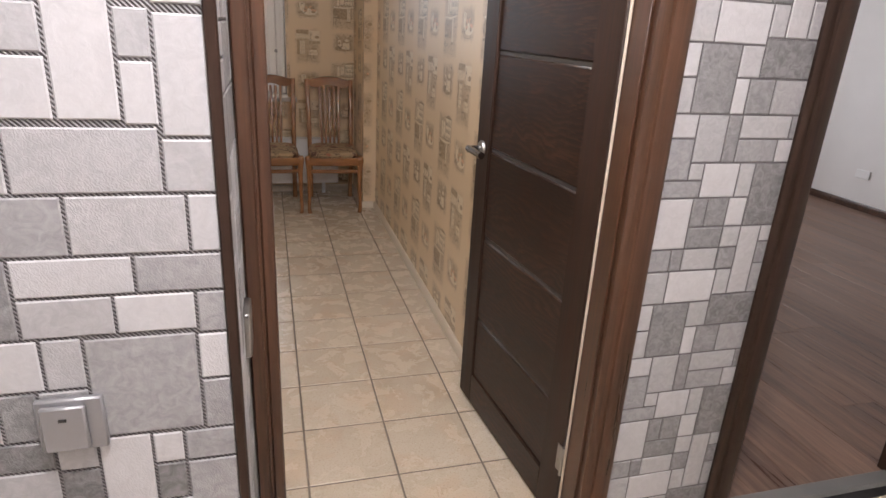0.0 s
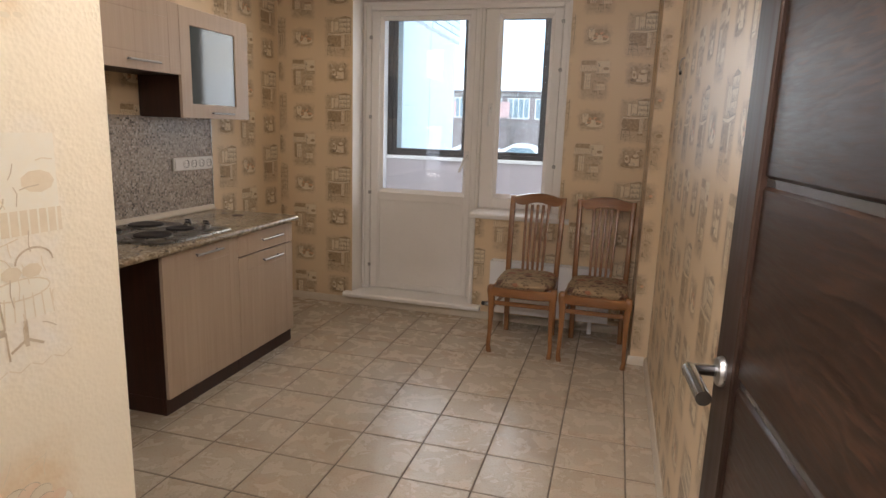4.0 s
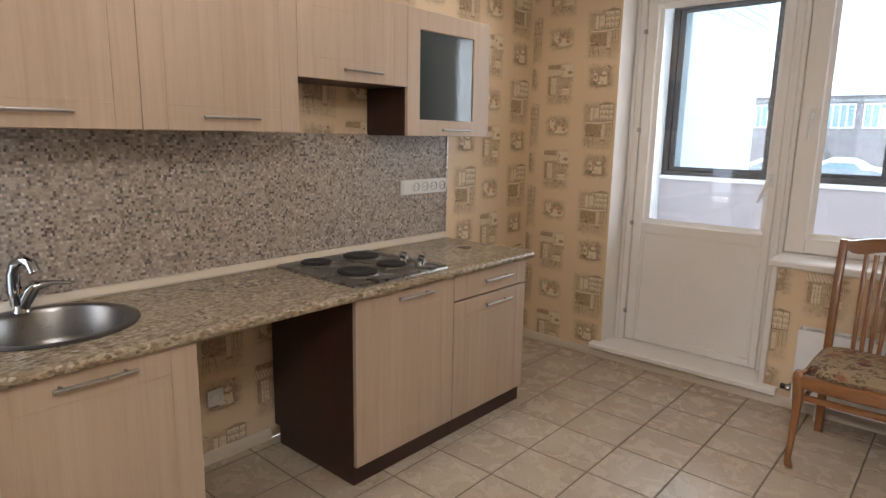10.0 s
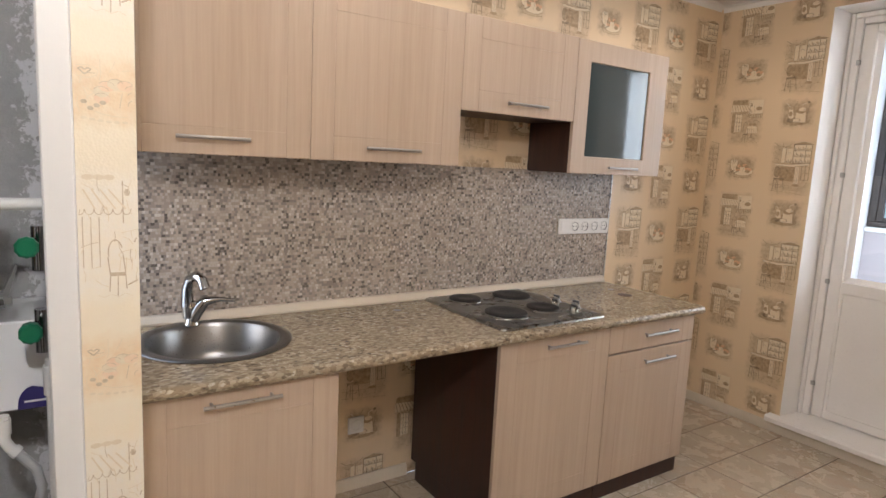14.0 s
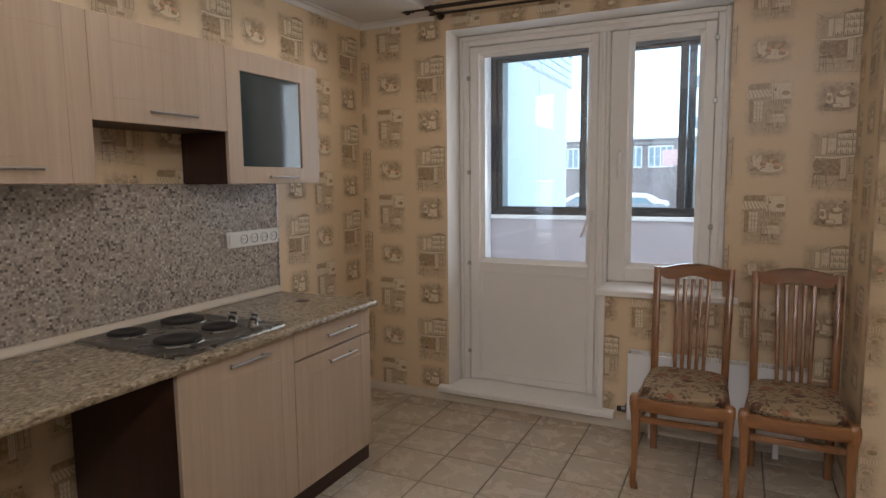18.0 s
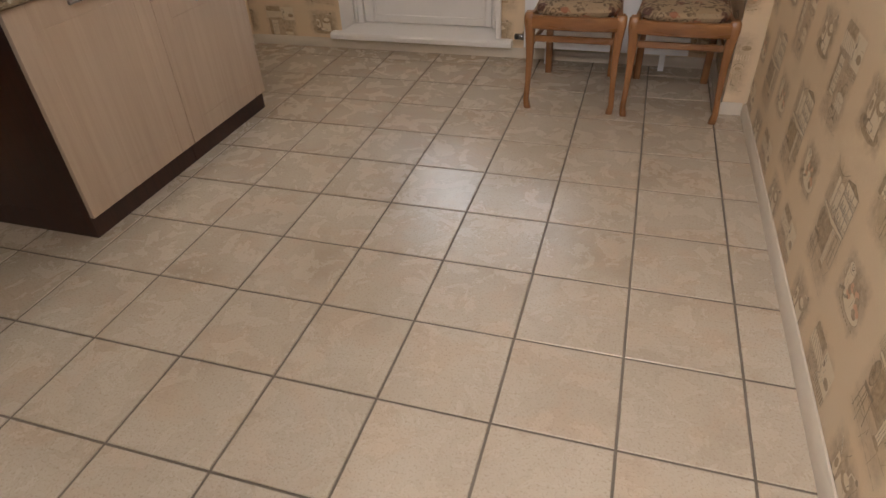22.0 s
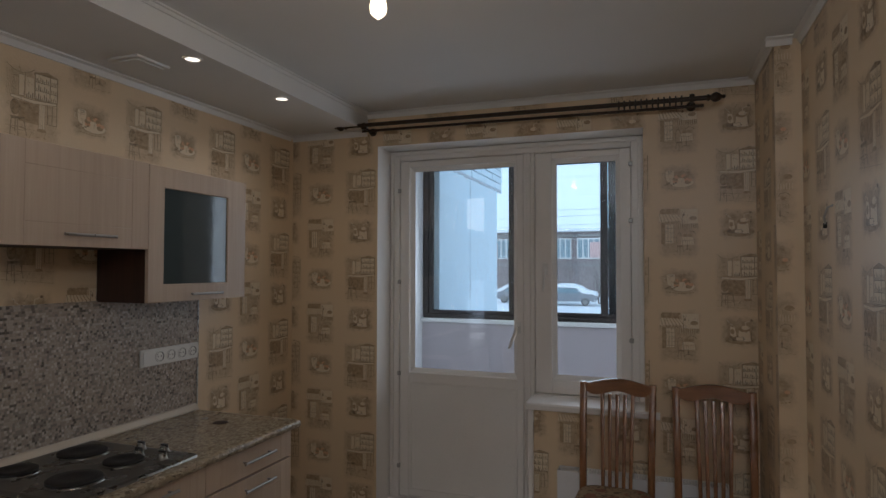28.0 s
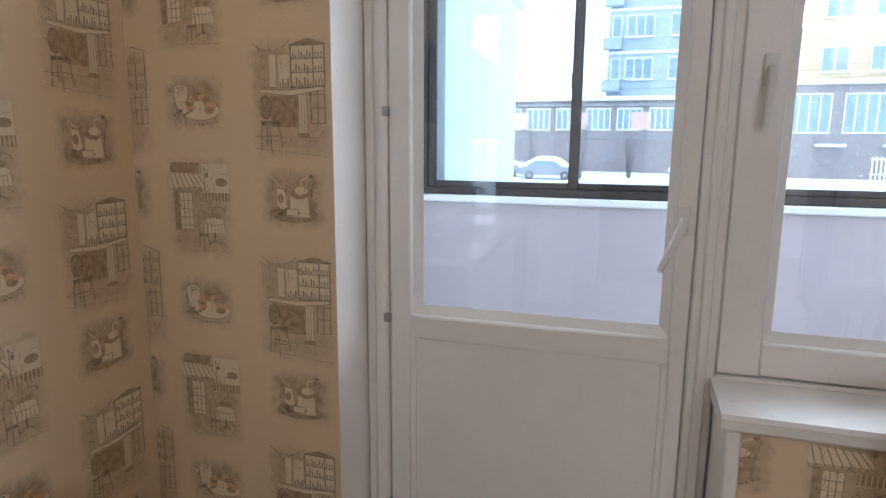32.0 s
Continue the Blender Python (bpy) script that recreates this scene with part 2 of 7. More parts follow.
def block_paper(tone):
    """Grey embossed vinyl of mixed stone blocks; each block has its own relief, and a grey near its tone."""
    m, t, b = nodes_of("grey_block_wallpaper")
    n = Net(t)
    v, r = n.coord(), n.random()
    k = BLOCK_GREYS[tone]
    grey = n.mix(r, (k * 0.92, k * 0.92, k * 0.95), (k * 1.10, k * 1.09, k * 1.12))
    shift = n.node("ShaderNodeVectorMath", {0: v, 1: n.node("ShaderNodeCombineXYZ", {0: n.math("MULTIPLY", r, 40.0), 2: n.math("MULTIPLY", r, 23.0)}).outputs[0]}, operation="ADD").outputs[0]
    waves = n.node("ShaderNodeTexWave", {"Vector": n.mapping(shift, rot=(0.0, 0.5, 0.9)), "Scale": 95.0, "Distortion": 12.0, "Detail": 2.0, "Detail Scale": 1.3}).outputs[1]
    scales = n.node("ShaderNodeTexVoronoi", {"Vector": n.mapping(shift, (1, 1, 1.6)), "Scale": 85.0}).outputs[0]
    rough_stone = n.noise(shift, 50.0, 5, 0.65, 1.2)
    pick = n.math("FRACT", n.math("MULTIPLY", r, 7.3))
    h = n.mix(n.math("GREATER_THAN", pick, 0.35), waves, n.mix(n.math("GREATER_THAN", pick, 0.6), scales, rough_stone))
    n.put(b.inputs["Base Color"], n.mix(n.span(rough_stone, 0.35, 0.65, 0.0, 0.18), grey, (0.8, 0.79, 0.81)))
    n.put(b.inputs["Roughness"], n.span(h, 0.2, 0.8, 0.28, 0.5))
    n.put(b.inputs["Normal"], n.bump(n.math("ADD", h, n.math("MULTIPLY", n.noise(shift, 150.0, 3, 0.6), 0.7)), 0.17, 0.002))
    return m


def rope():
    """The printed rope between the blocks: twisted dark and grey strands."""
    m, t, b = nodes_of("dark_rope_joint")
    n = Net(t)
    v = n.coord()
    xyz = n.node("ShaderNodeSeparateXYZ", {0: v}).outputs
    twist = n.math("SINE", n.math("MULTIPLY", n.math("ADD", n.math("ADD", xyz[0], xyz[1]), n.math("MULTIPLY", xyz[2], 1.0)), 2 * math.pi / 0.0065))
    n.put(b.inputs["Base Color"], n.mix(n.span(twist, -0.5, 0.6), (0.045, 0.04, 0.042), (0.23, 0.22, 0.225)))
    b.inputs["Roughness"].default_value = 0.5
    n.put(b.inputs["Normal"], n.bump(twist, 0.6, 0.0012))
    return m


def mosaic(name, cell, colours, rough, bump, haze=(0.45, 0.37, 0.29)):
    """A laminate print of small mixed chips; v runs over the object's y and z, or x and y."""
    m, t, b = nodes_of(name)
    n = Net(t)
    p = n.coord()
    s = n.node("ShaderNodeSeparateXYZ", {0: p}).outputs
    c = n.node("ShaderNodeCombineXYZ", {0: s[1], 1: n.math("ADD", s[2], s[0])}).outputs[0]
    q = n.node("ShaderNodeVectorMath", {0: c, 1: (1 / cell, 1 / cell, 1)}, operation="MULTIPLY").outputs[0]
    qs = n.node("ShaderNodeSeparateXYZ", {0: q}).outputs
    row = n.math("FLOOR", qs[1])
    shift = n.node("ShaderNodeTexWhiteNoise", {"W": row}, noise_dimensions="1D").outputs[0]
    wide = n.math("ADD", n.math("MULTIPLY", n.math("FLOOR", n.math("MULTIPLY", n.node("ShaderNodeTexWhiteNoise", {"W": n.math("ADD", row, 0.37)}, noise_dimensions="1D").outputs[0], 3.0)), 0.25), 0.75)
    cx = n.math("MULTIPLY", n.math("ADD", qs[0], n.math("MULTIPLY", shift, 3.0)), wide)
    idv = n.node("ShaderNodeCombineXYZ", {0: n.math("FLOOR", cx), 1: row}).outputs[0]
    w = n.node("ShaderNodeTexWhiteNoise", {"Vector": idv}, noise_dimensions="2D").outputs[0]
    fx, fy = n.math("FRACT", cx), n.math("FRACT", qs[1])
    joint = n.math("MAXIMUM", n.math("LESS_THAN", fx, 0.1), n.math("LESS_THAN", fy, 0.1))
    col = n.ramp(w, colours)
    col.node.color_ramp.interpolation = "CONSTANT"
    cloud_ = n.noise(p, 5.0, 3)
    col = n.mix(n.span(cloud_, 0.3, 0.7, 0.0, 0.3), col, haze)
    col = n.mix(n.math("MULTIPLY", joint, 0.55), col, (0.3, 0.26, 0.22))
    n.put(b.inputs["Base Color"], col)
    b.inputs["Roughness"].default_value = rough
    n.put(b.inputs["Normal"], n.bump(n.math("SUBTRACT", 1.0, joint), bump, 0.0006))
    return m


def speckle(name, scale, colours, rough):
    """Laminate printed like pebbled granite: packed grains of mixed tone, with finer ones between."""
    m, t, b = nodes_of(name)
    n = Net(t)
    v = n.coord()
    warped = n.node("ShaderNodeVectorMath", {0: v, 1: n.node("ShaderNodeVectorMath", {0: n.node("ShaderNodeTexNoise", {"Vector": v, "Scale": 90.0}).outputs[1], 1: (0.003, 0.003, 0.003)}, operation="MULTIPLY").outputs[0]}, operation="ADD").outputs[0]
    warped = n.mapping(warped, (1.25, 0.7, 1.25))
    grain = n.node("ShaderNodeTexVoronoi", {"Vector": warped, "Scale": scale}, distance="CHEBYCHEV")
    fine = n.node("ShaderNodeTexVoronoi", {"Vector": warped, "Scale": scale * 2.3})
    pick = n.node("ShaderNodeSeparateXYZ", {0: grain.outputs[1]}).outputs[0]
    small = n.node("ShaderNodeSeparateXYZ", {0: fine.outputs[1]}).outputs[1]
    col = n.ramp(n.math("ADD", n.math("MULTIPLY", pick, 0.84), n.math("MULTIPLY", small, 0.16)), colours)
    col.node.color_ramp.interpolation = "CONSTANT"
    edge = n.span(grain.outputs[0], 0.45, 0.75)
    col = n.mix(n.math("MULTIPLY", edge, 0.16), col, (0.16, 0.12, 0.08))
    col = n.mix(n.span(n.noise(v, 6.0, 3), 0.35, 0.65, 0.08, 0.34), col, (0.27, 0.21, 0.14))
    n.put(b.inputs["Base Color"], col)
    b.inputs["Roughness"].default_value = rough
    n.put(b.inputs["Normal"], n.bump(grain.outputs[0], 0.06, 0.0005))
    return m


def floor_tile():
    m, t, b = nodes_of("beige_floor_tile")
    n = Net(t)
    r = n.random()
    v = n.node("ShaderNodeVectorMath", {0: n.coord(), 1: n.node("ShaderNodeCombineXYZ", {0: n.math("MULTIPLY", r, 31.0), 1: n.math("MULTIPLY", r, 17.0)}).outputs[0]}, operation="ADD").outputs[0]
    cloud_, fine = n.noise(v, 2.6, 2, 0.45, 0.2), n.noise(v, 40.0, 2)
    f = n.math("ADD", n.math("MULTIPLY", cloud_, 0.92), n.math("ADD", n.math("MULTIPLY", fine, 0.08), n.math("MULTIPLY", n.math("SUBTRACT", r, 0.5), 0.12)))
    base = n.ramp(f, [(0.25, (0.42, 0.342, 0.253)), (0.4, (0.50, 0.423, 0.326)), (0.6, (0.54, 0.468, 0.368)), (0.78, (0.575, 0.505, 0.404))])
    mottle = n.noise(v, 9.0, 6, 0.68, 0.6)
    base = n.mix(n.span(mottle, 0.46, 0.60, 0.0, 0.5), base, (0.445, 0.37, 0.275))
    base = n.mix(n.span(n.noise(v, 5.0, 5, 0.6, 0.3), 0.50, 0.62, 0.0, 0.5), base, (0.53, 0.405, 0.29))
    pits = n.noise(v, 150.0, 3, 0.6)
    base = n.mix(n.span(pits, 0.54, 0.66, 0.0, 0.5), base, (0.34, 0.255, 0.18))
    own = n.node("ShaderNodeSeparateXYZ", {0: n.coord()}).outputs
    rim = n.math("MAXIMUM", n.math("ABSOLUTE", own[0]), n.math("ABSOLUTE", own[1]))
    worn = n.math("MULTIPLY", n.span(rim, 0.06, 0.15, 0.25, 1.0), n.span(n.noise(v, 13.0, 5, 0.6, 0.4), 0.52, 0.68))
    n.put(b.inputs["Base Color"], n.mix(n.math("MULTIPLY", worn, 0.5), base, (0.42, 0.33, 0.235)))
    n.put(b.inputs["Roughness"], n.span(mottle, 0.3, 0.7, 0.21, 0.32))
    n.put(b.inputs["Normal"], n.bump(n.math("ADD", pits, mottle), 0.25, 0.002))
    return m


def fabric():
    m, t, b = nodes_of("floral_seat_fabric")
    n = Net(t)
    v = n.coord()
    flowers = n.node("ShaderNodeTexVoronoi", {"Vector": n.mapping(v, loc=(0.3, 0.1, 0)), "Scale": 12.0})
    petal = n.noise(v, 34.0, 3, 0.6, 1.4)
    leaf = n.noise(v, 22.0, 3, 0.6, 2.0)
    d = n.math("ADD", flowers.outputs[0], n.math("MULTIPLY", n.math("SUBTRACT", petal, 0.5), 0.6))
    col = n.mix(n.span(leaf, 0.52, 0.58), (0.36, 0.26, 0.155), (0.13, 0.085, 0.045))
    col = n.mix(n.span(d, 0.40, 0.32), col, n.mix(n.span(flowers.outputs[1], 0.3, 0.7), (0.30, 0.13, 0.07), (0.11, 0.05, 0.03)))
    col = n.mix(n.span(d, 0.1, 0.06), col, (0.42, 0.30, 0.17))
    n.put(b.inputs["Base Color"], col)
    b.inputs["Roughness"].default_value = 0.9
    weave = n.node("ShaderNodeTexWave", {"Vector": v, "Scale": 260.0}).outputs[1]
    n.put(b.inputs["Normal"], n.bump(n.math("ADD", weave, n.noise(v, 400.0, 2)), 0.4, 0.001))
    return m


def concrete():
    m, t, b = nodes_of("bare_concrete")
    n = Net(t)
    v = n.coord()
    a, c, f = n.noise(v, 3.0, 4), n.noise(v, 26.0, 6, 0.65), n.noise(v, 140.0, 4, 0.7)
    col = n.ramp(n.math("ADD", n.math("MULTIPLY", a, 0.5), n.math("MULTIPLY", c, 0.5)), [(0.3, (0.30, 0.30, 0.295)), (0.55, (0.42, 0.417, 0.41)), (0.75, (0.52, 0.515, 0.50))])
    sep = n.node("ShaderNodeSeparateXYZ", {0: v}).outputs
    splash = n.math("MULTIPLY", n.math("GREATER_THAN", n.math("ADD", n.math("MULTIPLY", n.noise(v, 24.0, 9, 0.78), 1.0), n.math("MULTIPLY", n.math("SUBTRACT", sep[1], 1.700), 2.2)), 0.66), 1.0)
    n.put(b.inputs["Base Color"], n.mix(splash, col, (0.72, 0.72, 0.73)))
    n.put(b.inputs["Roughness"], n.mix(splash, (0.48, 0.48, 0.48), (0.42, 0.42, 0.42)))
    n.put(b.inputs["Normal"], n.bump(n.math("ADD", n.math("MULTIPLY", c, 1.4), n.math("ADD", f, n.math("MULTIPLY", splash, 0.6))), 0.7, 0.004))
    return m


def glass(name, tint=(1, 1, 1), rough=0.0):
    """A thin pane: clear, with a mirror gloss by angle."""
    m = bpy.data.materials.new(name)
    m.use_nodes = True
    t = m.node_tree
    n = Net(t)
    t.nodes.remove(t.nodes["Principled BSDF"])
    out = t.nodes["Material Output"]
    clear = n.node("ShaderNodeBsdfTransparent", {"Color": tint}).outputs[0]
    gloss = n.node("ShaderNodeBsdfGlossy", {"Roughness": rough, "Color": (1, 1, 1)}).outputs[0]
    fres = n.node("ShaderNodeFresnel", {"IOR": 1.5}).outputs[0]
    mixer = n.node("ShaderNodeMixShader", {0: fres})
    t.links.new(clear, mixer.inputs[1])
    t.links.new(gloss, mixer.inputs[2])
    t.links.new(mixer.outputs[0], out.inputs[0])
    return m


def glow(name, colour, strength):
    m, t, b = nodes_of(name)
    b.inputs["Base Color"].default_value = (*colour, 1)
    b.inputs["Emission Color"].default_value = (*colour, 1)
    b.inputs["Emission Strength"].default_value = strength
    return m


M = {
    "paper": wallpaper(),
    "line": printed("wallpaper_print_dark", (0.14, 0.092, 0.047)),
    "tan": printed("wallpaper_print_tan", (0.31, 0.205, 0.105)),
    # the same paper and its print again, paled as if brightly lit
    "paper_lit": wallpaper("cafe_wallpaper_lit", LIT_PAPER, (0.88, 0.80, 0.64), (0.78, 0.58, 0.36), (0.86, 0.84, 0.79)),
    "line_lit": printed("wallpaper_print_dark_lit", (0.50, 0.39, 0.26), LIT_PAPER),
    "tan_lit": printed("wallpaper_print_tan_lit", (0.74, 0.63, 0.46), LIT_PAPER),
    "cream_lit": printed("wallpaper_print_cream_lit", (0.86, 0.82, 0.70), LIT_PAPER),
    "blush_lit": printed("wallpaper_print_blush_lit", (0.80, 0.58, 0.40), LIT_PAPER),
    "cream": printed("wallpaper_print_cream", (0.77, 0.67, 0.50)),
    "blush": printed("wallpaper_print_blush", (0.66, 0.36, 0.2)),
    "rope": rope(),
    "white": plain("white_ceiling_paint", (0.78, 0.775, 0.76), 0.75, vary=0.03),
    "plaster": plain("pale_room_wall", (0.74, 0.71, 0.68), 0.85, grain=140, bump=0.3),
    "gloss_white": plain("old_white_gloss_paint", (0.86, 0.83, 0.795), 0.34, vary=0.05, grain=90, bump=0.18),
    "plastic": plain("white_plastic", (0.79, 0.78, 0.755), 0.35, vary=0.03),
    "enamel": plain("white_enamel", (0.84, 0.84, 0.845), 0.16, vary=0.03, bump=0.02),
    "skirt": plain("cream_plastic_skirting", (0.66, 0.58, 0.47), 0.4),
    "tile": floor_tile(),
    "grout": plain("brown_grey_grout", (0.165, 0.135, 0.105), 0.9, vary=0.2, grain=300),
    "ash": wood("pale_ash_laminate", (0.43, 0.325, 0.238), (0.525, 0.415, 0.317), (1, 1, 0.035), 30, 0.42, 0.04, spec=0.35),
    "wenge": wood("dark_wenge_laminate", (0.018, 0.0075, 0.005), (0.062, 0.024, 0.0155), (1, 1, 0.05), 30, 0.38, 0.05),
    "door_h": veneer(),
    "door_v": wood("dark_oak_veneer_upright", (0.014, 0.008, 0.0055), (0.050, 0.025, 0.016), (1, 1, 0.04), 30, 0.45, 0.2, spec=0.25),
    "casing": wood("brown_oak_casing", (0.020, 0.009, 0.0053), (0.10, 0.045, 0.023), (1, 1, 0.035), 40, 0.33, 0.12),
    "chair": wood("varnished_beech", (0.15, 0.061, 0.020), (0.33, 0.147, 0.050), (1, 1, 0.12), 20, 0.30, 0.03, spec=0.35, coat=0.4),
    "chair_h": wood("varnished_beech_across", (0.15, 0.061, 0.020), (0.33, 0.147, 0.050), (0.12, 1, 1), 20, 0.30, 0.03, spec=0.35, coat=0.4),
    "plank": wood("brown_laminate_plank", (0.075, 0.036, 0.022), (0.29, 0.175, 0.120), (1, 0.06, 1), 36, 0.34, 0.1, per_object=0.10),
    "fabric": fabric(),
    "splash": mosaic("mosaic_splashback_print", 0.0105, [(0.0, (0.08, 0.065, 0.055)), (0.08, (0.22, 0.19, 0.165)), (0.26, (0.335, 0.275, 0.225)), (0.52, (0.42, 0.35, 0.288)), (0.74, (0.47, 0.41, 0.355)), (0.94, (0.60, 0.545, 0.49))], 0.32, 0.25, (0.41, 0.36, 0.31)),
    "counter": speckle("speckled_worktop_print", 92.0, [(0.0, (0.05, 0.04, 0.03)), (0.07, (0.15, 0.115, 0.077)), (0.22, (0.25, 0.195, 0.13)), (0.46, (0.335, 0.27, 0.185)), (0.70, (0.40, 0.34, 0.245)), (0.90, (0.53, 0.475, 0.385))], 0.15),
    "steel": plain("brushed_steel", (0.21, 0.205, 0.20), 0.33, 1.0, grain=180, bump=0.02),
    "hob_steel": plain("worn_hob_steel", (0.25, 0.24, 0.215), 0.30, 1.0, vary=0.04, grain=14, bump=0),
    "silver": plain("silver_grey_plastic", (0.33, 0.33, 0.345), 0.35, 0.5, bump=0),
    "chrome": plain("chrome", (0.38, 0.38, 0.38), 0.1, 1.0, vary=0.02, bump=0),
    "nickel": plain("satin_nickel", (0.42, 0.41, 0.40), 0.34, 1.0, bump=0),
    "iron": plain("black_cast_iron", (0.018, 0.017, 0.017), 0.5, 0.3, vary=0.3, grain=220),
    "bronze": plain("dark_bronze_rod", (0.045, 0.03, 0.02), 0.4, 0.4, vary=0.2),
    "black": plain("black_plastic", (0.02, 0.02, 0.021), 0.45),
    "brass": plain("dull_brass", (0.21, 0.168, 0.105), 0.36, 1.0, vary=0.2),
    "foam": plain("grey_pipe_insulation", (0.06, 0.063, 0.067), 0.92, vary=0.2, grain=260, bump=0.6),
    "rust": plain("rusty_iron", (0.055, 0.032, 0.023), 0.85, vary=0.4),
    "zinc": plain("zinc_bracket", (0.24, 0.24, 0.235), 0.55, 0.6, vary=0.3),
    "heater": plain("greyish_white_heater_shell", (0.60, 0.60, 0.615), 0.4, vary=0.1, spots=4.0, grain=30),
    "blue": plain("blue_enamel", (0.015, 0.035, 0.28), 0.3),
    "navy": plain("navy_print", (0.03, 0.025, 0.14), 0.4),
    "green": plain("green_valve_plastic", (0.01, 0.16, 0.075), 0.35),
    "red": plain("red_paint", (0.5, 0.03, 0.03), 0.4),
    "cable": plain("grey_cable", (0.42, 0.42, 0.42), 0.5),
    "concrete": concrete(),
    "alu": plain("aluminium_trim", (0.62, 0.62, 0.62), 0.3, 1.0),
    "brown_frame": plain("dark_brown_balcony_frame", (0.028, 0.022, 0.02), 0.42),
    "parapet": plain("pinkish_white_parapet", (0.47, 0.435, 0.46), 0.6, vary=0.05),
    "balcony": plain("white_balcony_wall", (0.78, 0.79, 0.80), 0.6),
    "pane": glass("clear_pane", (0.95, 0.985, 1.0)),
    "strip_glass": plain("satin_glass_strip", (0.085, 0.08, 0.078), 0.2, bump=0),
    "frost": plain("grey_satin_cabinet_glass", (0.055, 0.07, 0.072), 0.05, bump=0, vary=0.04, spec=0.7),
    "cab_in": plain("grey_cabinet_interior", (0.34, 0.36, 0.36), 0.6),
    "snow": plain("snow", (0.8, 0.82, 0.85), 0.8, vary=0.08, spots=0.3, grain=4),
    "pale_wall": plain("pale_blue_building_wall", (0.72, 0.81, 0.845), 0.8, vary=0.05, spots=0.4, grain=8),
    "red_brick": plain("brown_red_brick_facade", (0.21, 0.175, 0.172), 0.85, vary=0.1, grain=10),
    "blue_brick": plain("blue_grey_facade", (0.31, 0.36, 0.40), 0.8, grain=8),
    "ochre": plain("yellow_ochre_facade", (0.52, 0.385, 0.21), 0.8, grain=8),
    "far_win": plain("far_window_glass", (0.18, 0.26, 0.30), 0.15, vary=0.3, spots=0.6),
    # distance haze painted in: wall and windows paled towards the sky's white
    "haze": plain("haze_painted_facade", (0.86, 0.87, 0.88), 0.85, vary=0.03),
    "haze_win": plain("haze_painted_window", (0.60, 0.66, 0.69), 0.4),
    "bark": plain("grey_brown_bark", (0.15, 0.13, 0.12), 0.9),
    "car_paint": plain("grey_car_paint", (0.22, 0.23, 0.25), 0.3),
    "bulb": glow("warm_bulb_glow", (1.0, 0.74, 0.43), 15.0),
    "spot_warm": glow("warm_spot_glow", (1.0, 0.84, 0.66), 7.0),
    "spot_cool": glow("cool_spot_glow", (1.0, 0.97, 0.92), 9.0),
    "orange": plain("faded_orange_print", (0.55, 0.36, 0.34), 0.6),
}


for k in range(len(BLOCK_GREYS)):
    M[f"block_{k}"] = block_paper(k)


